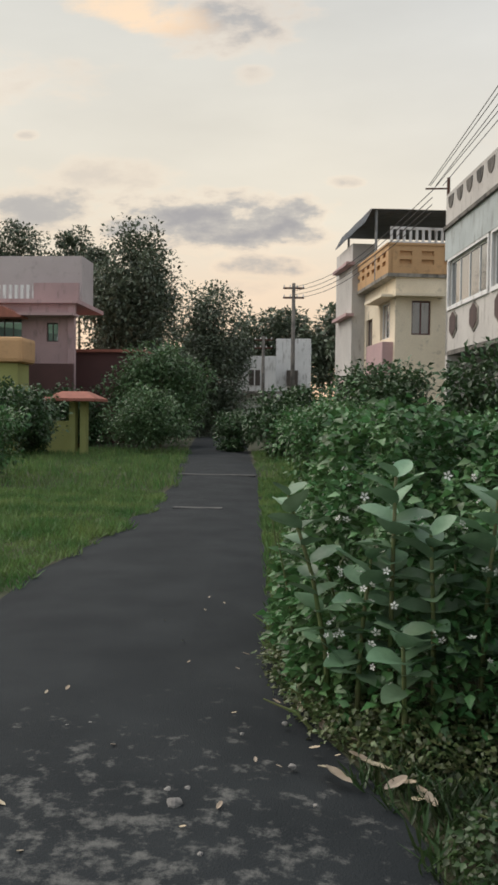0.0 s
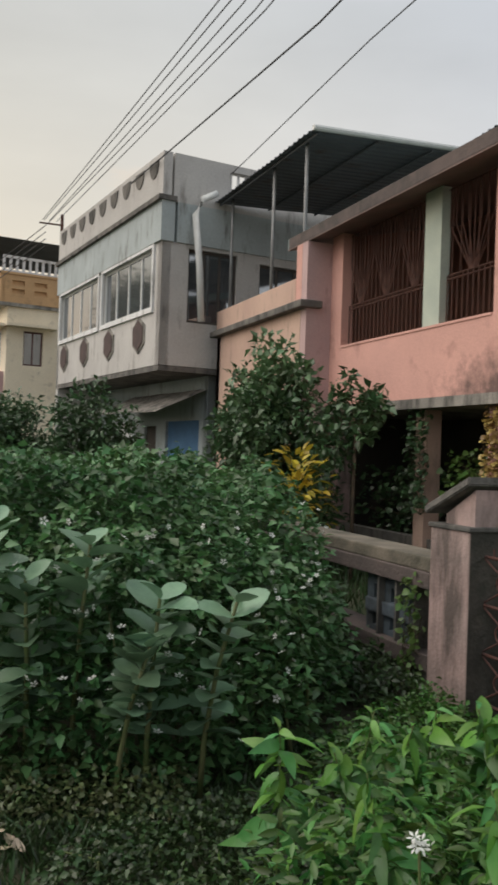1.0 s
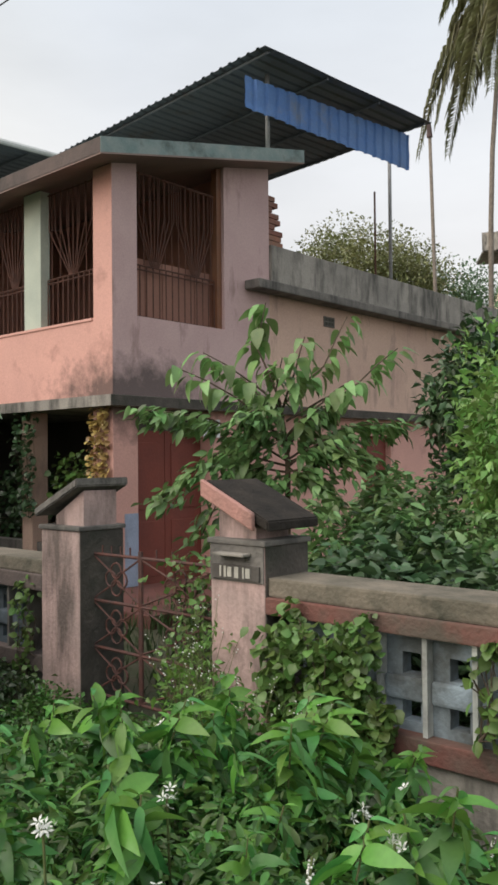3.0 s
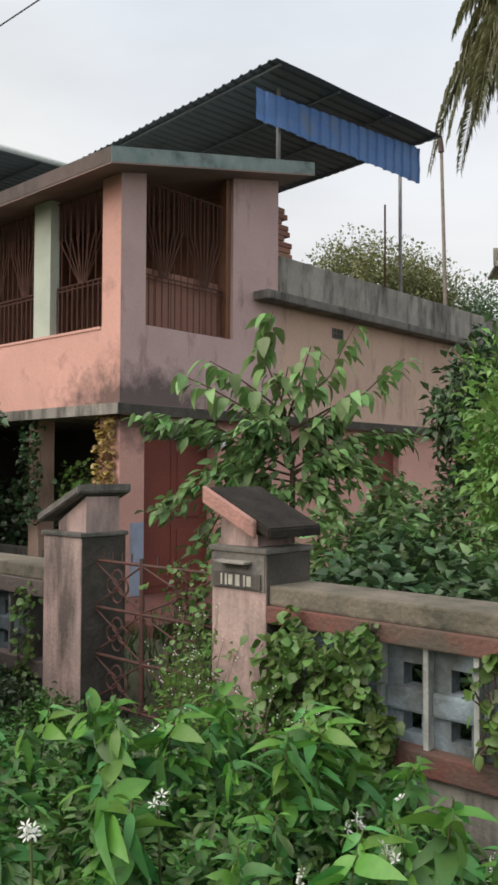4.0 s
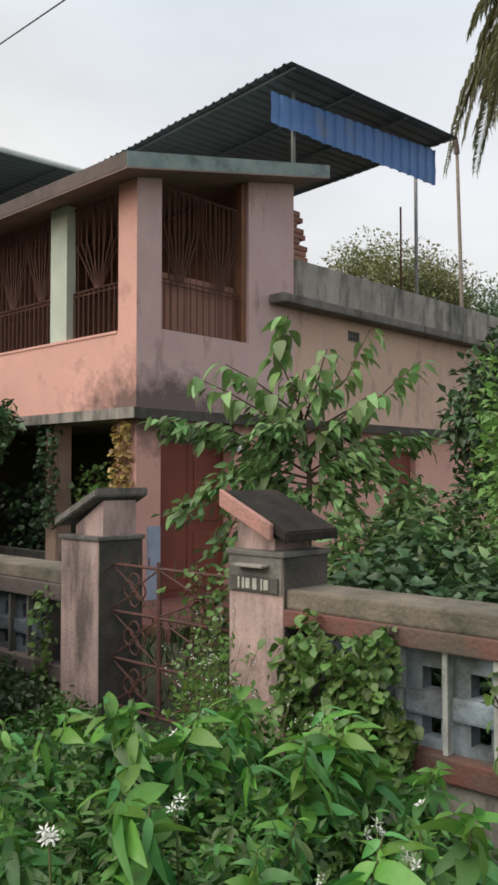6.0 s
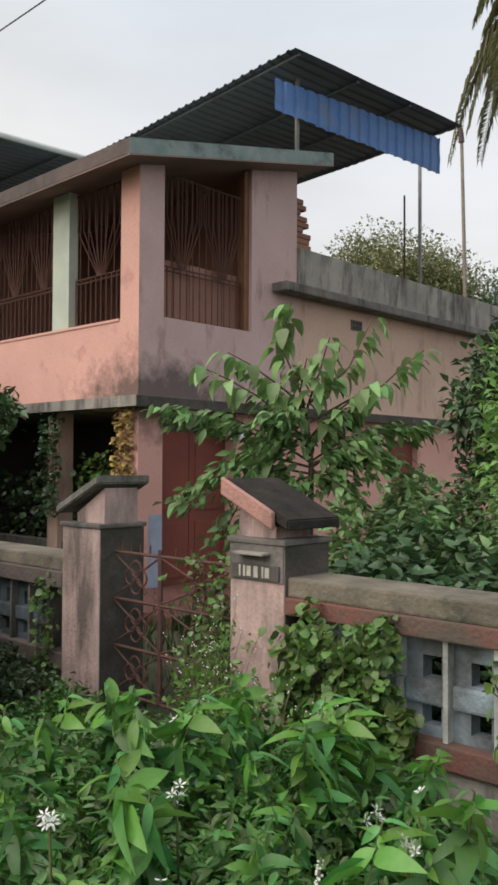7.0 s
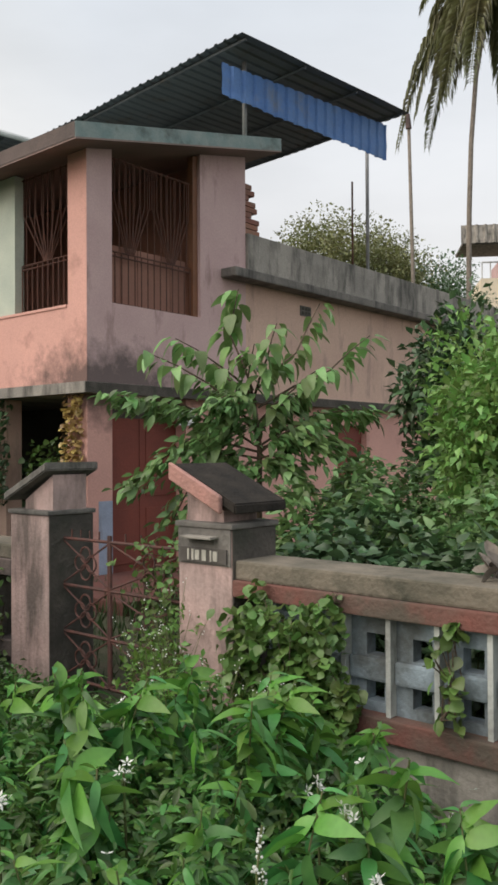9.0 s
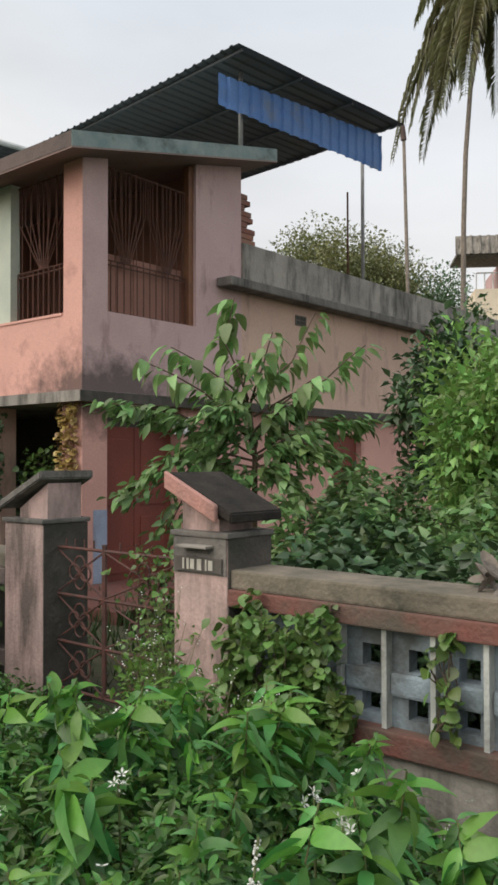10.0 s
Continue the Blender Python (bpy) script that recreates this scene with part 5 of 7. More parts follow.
def leaf_mesh(o, f, L, W, material, roll=0.6, fold=0.12, droop=0.18, broad=False):
    """One mesh of many leaves: bases o, ways f, lengths L, widths W. Each leaf is folded along its rib and droops."""
    n = len(o)
    f = unit(f)
    side = unit(np.cross(f, np.array([0, 0, 1.0])) + RNG.normal(0, 0.05, (n, 3)))
    up = np.cross(side, f)
    a = RNG.normal(0, roll, n)[:, None]
    side, up = side * np.cos(a) + up * np.sin(a), up * np.cos(a) - side * np.sin(a)
    L, W = np.asarray(L)[:, None], np.asarray(W)[:, None]

    def at(x, y, z):
        return o + f * (y * L) + side * (x * W) + up * (z * L)
    if broad:
        rows = [at(0, 0, 0), at(-0.42, 0.22, fold * 0.5), at(0, 0.25, 0), at(0.42, 0.22, fold * 0.5), at(-0.5, 0.50, fold * 0.6 - droop * 0.2), at(0, 0.55, -droop * 0.25),
                at(0.5, 0.50, fold * 0.6 - droop * 0.2), at(-0.26, 0.80, fold * 0.2 - droop * 0.6), at(0, 0.80, -droop * 0.65), at(0.26, 0.80, fold * 0.2 - droop * 0.6), at(0, 1.0, -droop)]
        faces = [(0, 2, 1), (0, 3, 2), (1, 2, 5), (1, 5, 4), (2, 3, 6), (2, 6, 5), (4, 5, 8), (4, 8, 7), (5, 6, 9), (5, 9, 8), (7, 8, 10), (8, 9, 10)]
    else:
        rows = [at(0, 0, 0), at(-0.5, 0.42, fold), at(0, 0.45, 0), at(0.5, 0.42, fold), at(0, 1.0, -droop)]
        faces = [(0, 2, 1), (0, 3, 2), (1, 2, 4), (2, 3, 4)]
    k = len(rows)
    verts = np.stack(rows, 1).reshape(-1, 3)
    tri = (np.arange(n)[:, None, None] * k + np.array(faces)[None]).reshape(-1, 3)
    me = bpy.data.meshes.new("leaves")
    me.vertices.add(len(verts)), me.loops.add(tri.size), me.polygons.add(len(tri))
    me.vertices.foreach_set("co", verts.astype(np.float32).ravel())
    me.loops.foreach_set("vertex_index", tri.astype(np.int32).ravel())
    me.polygons.foreach_set("loop_start", np.arange(0, tri.size, 3, dtype=np.int32))
    me.polygons.foreach_set("use_smooth", np.ones(len(tri), dtype=bool))
    me.update(calc_edges=True)
    me.materials.append(MATS[material])
    return me


def inside(pts, ring):
    """Which plan points lie in a ring."""
    x, y = pts[:, 0], pts[:, 1]
    hit = np.zeros(len(pts), bool)
    for (x0, y0), (x1, y1) in zip(ring, ring[1:] + ring[:1]):
        c = ((y0 > y) != (y1 > y)) & (x < (x1 - x0) * (y - y0) / (y1 - y0 + 1e-12) + x0)
        hit ^= c
    return hit


def scatter(ring, n):
    lo, hi = np.min(ring, axis=0), np.max(ring, axis=0)
    out = np.zeros((0, 2))
    while len(out) < n:
        c = RNG.uniform(lo, hi, (n * 2, 2))
        out = np.vstack([out, c[inside(c, ring)]])
    return out[:n]


def edge_gap(pts, ring):
    """Distance of plan points from a ring's edge."""
    best = np.full(len(pts), 1e9)
    for a, b in zip(ring, ring[1:] + ring[:1]):
        a, b = np.array(a, float), np.array(b, float)
        t = np.clip(((pts - a) @ (b - a)) / ((b - a) @ (b - a)), 0, 1)
        best = np.minimum(best, np.linalg.norm(pts - (a + t[:, None] * (b - a)), axis=1))
    return best


def lumps(p, s, seed):
    return np.array([noise.noise((x * s, y * s, seed)) for x, y in p])


def hedge(name, ring, top, n, leaf, material, label, category, base=0.0, round_off=0.7, wide=0.6, lump=0.28, seed=1.0, stems=30, broad=False, shell=2.2, cap=None, hollow=0.0):
    """A dense bush over a plan ring, domed at its edge, as stems and a mass of leaves that thins inwards."""
    ring = list(ring)
    c = np.mean(ring, axis=0)
    t = thing(name, (c[0], c[1], base), label, category)
    p = scatter(ring, n)
    g = edge_gap(p, ring)
    h = (top - base) * np.clip(np.sqrt(np.clip(1 - (1 - np.clip(g / round_off, 0, 1)) ** 2, 0, 1)) * 0.85 + 0.15, 0, 1)
    h = h * (1 + lump * lumps(p, 1.3, seed) + lump * 0.6 * lumps(p, 4.0, seed + 5))
    if cap:
        h = np.minimum(h, cap(p))
    depth = RNG.random(n) ** shell
    side = np.clip(1 - g / 0.45, 0, 1)
    z = base + h * np.where(RNG.random(n) < side * 0.85, RNG.random(n), 1 - depth * 0.9)
    o = np.column_stack([p, z]) + RNG.normal(0, 0.03, (n, 3))
    out = np.column_stack([p - c, np.full(n, 0.35 * (top - base))])
    f = unit(out) * 0.6 + RNG.normal(0, 0.6, (n, 3))
    f[:, 2] = f[:, 2] * 0.6 - 0.05
    if hollow:
        # clumps of leaves with dark hollows between them
        keep = np.array([noise.noise((a * 3.0, b * 3.0, c2 * 3.4)) for a, b, c2 in o]) > -hollow * RNG.random(n) * 1.2 - 0.02
        o, f, n = o[keep], f[keep], int(keep.sum())
    L = leaf * RNG.uniform(0.6, 1.4, n)
    part_mesh("leaves", leaf_mesh(o, f, L, L * wide, material, broad=broad), t, kind="stuff")
    bm = bmesh.new()
    for q in scatter(ring, stems):
        e = q + RNG.normal(0, 0.12, 2)
        tube([(q[0], q[1], base - 0.05), ((q[0] + e[0]) / 2 + 0.03, (q[1] + e[1]) / 2, base + (top - base) * 0.3), (e[0], e[1], base + (top - base) * 0.62)], 0.012, 5, bm, 0.004)
    part("twig_mass", bm, "stem_green", t, kind="stuff")
    return t


def blob_bush(name, centre, radii, n, leaf, material, label, category="bush", wide=0.55, clumps=40, trunk=True, seed=0, hang=0.0, bark="bark", group=""):
    """A loose crown of leaf clumps round limbs, with gaps and an uneven outline."""
    rng = np.random.default_rng(100 + seed)
    c, r = np.array(centre, float), np.array(radii, float)
    foot = c[2] - r[2] if not trunk else trunk if trunk is not True else 0.0
    t = thing(name, (c[0], c[1], foot), label, category, group)
    d = unit(rng.normal(0, 1, (clumps, 3)))
    centres = c + d * r * (rng.random((clumps, 1)) ** 0.45) * 0.9
    size = rng.uniform(0.16, 0.34, clumps)
    pick = rng.integers(0, clumps, n)
    off = unit(rng.normal(0, 1, (n, 3))) * (rng.random((n, 1)) ** 0.5) * r * size[pick][:, None] * 1.25
    o = centres[pick] + off
    f = unit(off) * 0.7 + rng.normal(0, 0.5, (n, 3))
    f[:, 2] -= hang
    L = leaf * rng.uniform(0.6, 1.35, n)
    bm = bmesh.new()
    tr = max(0.03, 0.05 * r[2])
    knee = c - np.array([0, 0, r[2] * 0.45])
    tube([(c[0], c[1], foot - 0.1), ((c[0] + knee[0]) / 2 + 0.1 * tr, c[1] + tr, (foot + knee[2]) / 2), tuple(knee)], tr, 8, bm, tr * 0.7)
    part("trunk", bm, bark, t, smooth=True)
    bm = bmesh.new()
    for k in range(min(clumps, 26)):
        e = centres[k]
        m = (knee + e) / 2 + np.array([0, 0, -0.12 * r[2]]) * (1 if e[2] > knee[2] else 0)
        tube([tuple(knee), tuple(m), tuple(e)], tr * 0.4, 5, bm, tr * 0.08)
    part("branchwork", bm, bark, t)
    part_mesh("crown", leaf_mesh(o, f, L, L * wide, material), t, kind="stuff")
    return t


def grass(name, ring, n, h, label, seed=0, material="grass_blade", lean=0.35, keep_off=None):
    p = scatter(list(ring), n)
    if keep_off is not None:
        p = p[keep_off(p)]
    n = len(p)
    patch = 0.6 + 0.7 * np.clip(lumps(p, 0.8, 30.0 + seed) + 0.4, 0, 1)
    o = np.column_stack([p, np.full(n, -0.045)])
    f = np.column_stack([RNG.normal(0, lean, (n, 2)), np.ones(n)])
    L = h * patch * RNG.uniform(0.5, 1.4, n)
    ob = new(name, leaf_mesh(o, f, L, 0.055 * np.sqrt(L * 4) * RNG.uniform(0.5, 1.2, n) * 0.4, material, roll=1.5, fold=0.02, droop=-0.0))
    return tagged(ob, label, "grass", kind="stuff")


def off_road(p):
    m = np.array([road_mid(y) for y in p[:, 1]])
    wob = 0.30 * lumps(p, 0.9, 51.0) + 0.16 * lumps(p, 3.0, 52.0)
    return np.abs(p[:, 0] - m[:, 0]) > m[:, 1] - 0.08 + wob


grass("grass", [(-2.0, 2.5), (-2.0, 16), (-7, 16), (-7, 2.5)], 80000, 0.13, "ragged green grass verge beside the lane", 1, lean=0.6, keep_off=off_road)
grass("grass", [(-2.2, 16), (-3.5, 34), (-14, 34), (-9, 16)], 26000, 0.22, "green grass verge farther along the lane", 2, keep_off=off_road)
grass("grass", [(-0.3, 5), (-0.2, 16), (-1.2, 30), (3.5, 30), (3.0, 9.5), (1.0, 5.0)], 22000, 0.18, "grass strip by the lane's edge", 3, keep_off=off_road)
grass("grass", [(-0.9, 14), (-1.3, 20), (-2.5, 34), (1.0, 34), (0.5, 14)], 10000, 0.17, "grass strip farther along the lane", 7, keep_off=off_road)
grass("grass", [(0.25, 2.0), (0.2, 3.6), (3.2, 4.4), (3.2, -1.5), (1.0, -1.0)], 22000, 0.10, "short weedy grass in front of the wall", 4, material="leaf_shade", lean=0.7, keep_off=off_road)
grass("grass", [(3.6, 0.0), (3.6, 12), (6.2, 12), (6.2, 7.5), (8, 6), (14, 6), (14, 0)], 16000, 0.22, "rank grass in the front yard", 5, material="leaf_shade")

# the big bush by the lane
BUSH = [(-0.22, 5.3), (-0.05, 4.35), (0.35, 3.75), (1.15, 3.55), (2.05, 3.9), (2.75, 4.7), (3.05, 5.9), (3.0, 8.2), (1.8, 9.3), (0.3, 8.6), (-0.15, 7.0)]
hedge("flowering_bush", BUSH, 1.34, 90000, 0.066, "leaf_bush", "large dense green bush with small white flowers", "bush", seed=3.0, round_off=0.85, lump=0.55, stems=80, wide=0.60, hollow=0.26, cap=lambda p: 1.50 + 0.22 * lumps(p, 2.4, 44.0))
grass("grass", [(-0.25, 5.4), (-0.48, 8.6), (-1.3, 20), (-0.5, 20), (0.15, 9.0), (0.1, 5.4)], 12000, 0.12, "grass strip along the lane's edge", 6, keep_off=off_road)
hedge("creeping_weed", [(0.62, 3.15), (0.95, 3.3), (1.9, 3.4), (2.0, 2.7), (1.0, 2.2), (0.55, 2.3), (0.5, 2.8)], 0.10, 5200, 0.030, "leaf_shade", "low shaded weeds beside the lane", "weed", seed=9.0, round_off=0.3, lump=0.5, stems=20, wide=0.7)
hedge("creeping_weed", [(1.9, 2.6), (2.5, 2.55), (3.15, 2.98), (3.2, 4.4), (2.7, 4.3), (2.0, 3.7)], 0.17, 8000, 0.045, "leaf_under", "low weeds over the trodden ground by the gate", "weed", seed=12.0, round_off=0.3, lump=0.9, stems=30, wide=0.5)
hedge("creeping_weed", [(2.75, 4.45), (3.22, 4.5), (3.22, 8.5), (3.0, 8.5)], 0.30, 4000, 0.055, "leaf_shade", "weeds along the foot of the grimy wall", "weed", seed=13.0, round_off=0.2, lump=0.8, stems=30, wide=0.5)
# creeping weeds along its foot at the lane's edge
hedge("creeping_weed", [(0.36, 3.55), (0.02, 4.0), (-0.25, 4.9), (-0.25, 5.8), (0.1, 5.8), (0.4, 4.4), (1.4, 3.6), (1.1, 3.3)], 0.17, 8000, 0.030, "leaf_creep", "low creeping weeds on the lane's edge", "weed", seed=8.0, round_off=0.35, lump=0.5, stems=40, wide=0.75)


def flowers(host_ring, n, top, spread, size, name, label, seed, zlow=0.5):
    """Small white five-petalled flower heads on the outside of a bush, each a thing of its own."""
    rng = np.random.default_rng(seed)
    me = None
    for i in range(n):
        bm = bmesh.new() if me is None else None
        if me is None:
            for k in range(5):
                a = 2 * math.pi * k / 5
                d = Vector((math.cos(a), math.sin(a), 0.25))
                s = Vector((-math.sin(a), math.cos(a), 0))
                v = [bm.verts.new(d * 0.1), bm.verts.new(d * 0.6 + s * 0.28), bm.verts.new(d * 1.0), bm.verts.new(d * 0.6 - s * 0.28)]
                bm.faces.new(v)
            me = finish(bm, "petal_white")
        x, y, z = host_ring(rng)
        ob = new(name, me)
        r = size * rng.uniform(0.7, 1.3)
        ob.matrix_world = Matrix.LocRotScale((x, y, z), Euler(tuple(rng.normal(0, 0.7, 3))), (r, r, r))
        tagged(ob, label, "flower", name + " on the bush")


def on_bush(rng):
    # the side that faces the lane and the open ground
    ring = [(0.0, 4.25), (0.35, 3.72), (1.15, 3.52), (2.0, 3.88), (2.6, 4.72)]
    k = rng.integers(0, len(ring) - 1)
    f = rng.random()
    x = ring[k][0] + (ring[k + 1][0] - ring[k][0]) * f
    y = ring[k][1] + (ring[k + 1][1] - ring[k][1]) * f
    z = rng.uniform(0.35, 1.35)
    push = -0.06 + 0.75 * max(0.0, z - 0.7) ** 1.5
    return x + 0.35 * push, y + push, z


flowers(on_bush, 140, 1.4, 0, 0.020, "white_flower", "tiny white flower on the green bush", 5)

# ---- broad-leaved plants: each leaf a part ----
def leaf_shape(kind, L, W, curl, fold, seed):
    """One leaf with a rib, in its own axes: +y is its length, +z its face."""
    rng = random.Random(seed)
    bm = bmesh.new()
    rows = 7
    prev = None
    for i in range(rows + 1):
        f = i / rows
        if kind == "oval":
            w = math.sin(math.pi * min(1, f * 0.96 + 0.02)) ** 0.6
        elif kind == "heart":
            w = math.sin(math.pi * min(1.0, 0.04 + 0.96 * f ** 0.62)) ** 0.75
        else:
            w = math.sin(math.pi * f ** 0.8) ** 0.9
        y, z = L * f, -curl * L * f * f
        wv = 0.012 * L * math.sin(i * 2.1 + seed)
        cur = [bm.verts.new((-w * W / 2, y, z + fold * w * W / 2 + wv)), bm.verts.new((0, y, z)), bm.verts.new((w * W / 2, y, z + fold * w * W / 2 - wv))]
        if prev:
            bm.faces.new((prev[0], prev[1], cur[1], cur[0])), bm.faces.new((prev[1], prev[2], cur[2], cur[1]))
        prev = cur
    bmesh.ops.remove_doubles(bm, verts=bm.verts, dist=0.0004)
    return bm


LEAF = {}
for key, kind, L, W, curl, fold, m in (("milk", "oval", 1, 0.74, 0.08, 0.22, "leaf_milkweed"), ("milk2", "oval", 1, 0.68, 0.22, 0.32, "leaf_milkweed"),
                                     ("broad", "lance", 1, 0.33, 0.65, 0.25, "leaf_broad"), ("broad2", "lance", 1, 0.38, 0.45, 0.26, "leaf_broad"), ("broad3", "lance", 1, 0.28, 0.95, 0.2, "leaf_broad"), ("lime", "lance", 1, 0.38, 0.5, 0.25, "leaf_lime"),
                                     ("heart", "heart", 1, 0.62, 0.30, 0.20, "leaf_tree"), ("heart2", "heart", 1, 0.54, 0.60, 0.28, "leaf_tree"),
                                     ("croton", "lance", 1, 0.44, 0.2, 0.3, "leaf_croton")):
    LEAF[key] = finish(leaf_shape(kind, L, W, curl, fold, len(LEAF)), m, True)


def set_leaf(parent, key, at, yaw, pitch, length, roll=0.0, name="leaf"):
    ob = new(name, LEAF[key])
    ob.parent = parent
    ob.matrix_basis = Matrix.Translation(Vector(at) - ORIGIN[parent]) @ Euler((pitch, roll, yaw)).to_matrix().to_4x4() @ Matrix.Diagonal((length, length, length, 1))
    return ob


def milkweed(x, y, height, pairs, tilt, seed, size=0.178):
    rng = random.Random(seed)
    t = thing("milkweed", (x, y, 0), "tall milkweed with paired thick grey-green oval leaves", "plant", "milkweeds")
    pts = [(x + tilt[0] * f * f, y + tilt[1] * f * f, -0.05 + height * f) for f in (0, 0.33, 0.66, 1)]
    part("stem", tube(pts, 0.016, 7, None, 0.008), "stem_green", t, smooth=True)
    yaw = rng.random() * 3
    for k in range(pairs):
        f0 = 0.36 if height > 0.85 else 0.58
        f = f0 + (1 - f0) * k / (pairs - 1)
        at = (x + tilt[0] * f * f, y + tilt[1] * f * f, -0.05 + height * f)
        L = size * (0.75 + 0.5 * math.sin(math.pi * (0.15 + 0.8 * (1 - abs(f - 0.6))))) * rng.uniform(0.85, 1.15) * (0.6 if k == pairs - 1 else 1)
        for sgn in (0, math.pi):
            set_leaf(t, rng.choice(("milk", "milk2")), at, yaw + sgn + rng.uniform(-0.25, 0.25), 0.1 + 0.5 * f * f + rng.uniform(-0.2, 0.25), L, rng.uniform(-0.4, 0.4))
        yaw += math.pi / 2 + rng.uniform(-0.3, 0.3)
    return t


for a in ((0.12, 4.15, 1.18, 10, (-0.22, -0.05), 1), (0.40, 4.0, 1.30, 13, (0.0, -0.15), 2), (0.80, 3.85, 1.22, 14, (0.02, -0.2), 3), (1.35, 3.55, 0.98, 11, (0.10, -0.15), 4),
          (0.95, 3.55, 0.80, 10, (0.10, -0.15), 5), (0.45, 3.75, 0.62, 5, (-0.03, -0.12), 6), (0.60, 3.9, 1.05, 12, (-0.05, -0.15), 7), (0.25, 4.05, 0.9, 9, (0.05, -0.1), 8), (1.1, 3.6, 1.0, 12, (0.0, -0.15), 9)):
    milkweed(*a)


def weed(seed, height):
    """An upright weed: long lance leaves along the stem, the upper ones in a drooping tuft."""
    rng = random.Random(seed)
    t = thing("broadleaf_weed", (0, 0, 0), "leafy bright green broadleaf weed", "weed", "weeds in front of the wall")
    tilt = (rng.uniform(-0.14, 0.14), rng.uniform(-0.14, 0.14))
    part("stem", tube([(tilt[0] * f * f, tilt[1] * f * f, height * f) for f in (0, 0.33, 0.66, 1)], 0.005, 6, None, 0.003), "stem_green", t)
    yaw = rng.random() * 6
    n = 31
    bright = rng.random()
    for k in range(n):
        f = 0.30 + 0.70 * (k / (n - 1)) ** 0.55
        at = (tilt[0] * f * f, tilt[1] * f * f, height * f)
        L = (0.076 + 0.072 * math.sin(math.pi * min(1.0, f * 0.85))) * rng.uniform(0.65, 1.35)
        if f > 0.95:
            L *= 0.65
        key = "lime" if f > 0.9 - 0.25 * bright and rng.random() < 0.45 else rng.choice(("broad", "broad2", "broad3"))
        set_leaf(t, key, at, yaw, (0.9 * f * f - 0.35 if rng.random() < 0.6 else -0.55) + rng.uniform(-0.35, 0.3), L, rng.uniform(-0.9, 0.9))
        yaw += 2.4 + rng.uniform(-0.6, 0.6)
    return t


FRONT = [(1.02, 1.70), (1.08, 2.28), (1.32, 2.55), (1.9, 2.60), (2.95, 2.40), (3.05, 0.2), (2.3, -0.7), (1.35, -0.2), (1.05, 0.6)]


def weed_top(p):
    """How high the growth stands at plan points: low before the wall's plinth, rank nearer the lane."""
    s = (p[:, 1] + 0.3) / np.maximum(p[:, 0], 0.3)
    foot = np.interp(s, [0.45, 0.56, 0.60, 0.64, 0.8, 1.2], [0.14, 0.22, 0.38, 0.43, 0.46, 0.50])
    return np.clip(1.55 - (1.58 - foot) * p[:, 0] / 3.25, 0.10, 0.98)


KINDS = [weed(40 + k, 0.62 + 0.05 * k) for k in range(6)]
spots = scatter(FRONT, 160)
turns = random.Random(77)
tops = weed_top(spots)
first = set()
for i, (x, y) in enumerate(spots):
    k = i % 6
    m = pose(x, y, -0.05, turns.uniform(-8, 8), turns.uniform(-8, 8), turns.uniform(0, 360))
    tall = 1.02 + 0.50 * noise.noise((x * 2.2, y * 2.2, 2)) + 0.22 * noise.noise((x * 6, y * 6, 9)) - (0.18 if x < 1.2 else 0)
    tall = min(tall, (tops[i] + 0.05) / (0.66 + 0.05 * k))
    tall = min(tall, 1.12)
    wide = max(tall, 0.55) * min(1.0, max(0.55, math.hypot(x, y + 0.3) / 2.3))
    wide = max(wide, tall * 0.8)
    m = m @ Matrix.Diagonal((wide, wide, tall, 1))
    if k not in first:
        first.add(k)
        KINDS[k].matrix_basis = m
    else:
        copy_thing(KINDS[k], m)
hedge("undergrowth", FRONT, 0.50, 15000, 0.050, "leaf_under", "mixed low green undergrowth among the weeds", "weeds", seed=14.0, round_off=0.3, lump=0.95, stems=60, wide=0.36, broad=True, cap=lambda p: weed_top(p) * 0.58)


def on_weeds(rng):
    q = spots[rng.integers(0, len(spots))]
    return q[0] + rng.normal(0, 0.1), q[1] + rng.normal(0, 0.1), min(rng.uniform(0.5, 0.85), float(weed_top(q[None])[0]))


def flower_spike(x, y, z0, z1, seed):
    rng = random.Random(seed)
    t = thing("flower_spike", (x, y, 0), "slim spike of tiny white flowers", "flower", "white flower spikes")
    part("stalk", tube([(x, y, -0.05), (x, y, z0), (x + 0.02, y, z1)], 0.003, 5), "stem_green", t)
    bm = bmesh.new()
    for k in range(34):
        f = rng.random()
        c = Vector((x + 0.02 * f + rng.uniform(-0.008, 0.008), y + rng.uniform(-0.008, 0.008), z0 + (z1 - z0) * f))
        bmesh.ops.create_icosphere(bm, subdivisions=1, radius=0.003 + 0.003 * (1 - f) * rng.random(), matrix=Matrix.Translation(c))
    part("floret_mass", bm, "petal_white", t, kind="stuff")


for i in range(6):
    x, y, z = on_weeds(np.random.default_rng(60 + i))
    if x < 1.35:
        x += 0.5
    flower_spike(x, y, z - 0.22, z - 0.12, i)


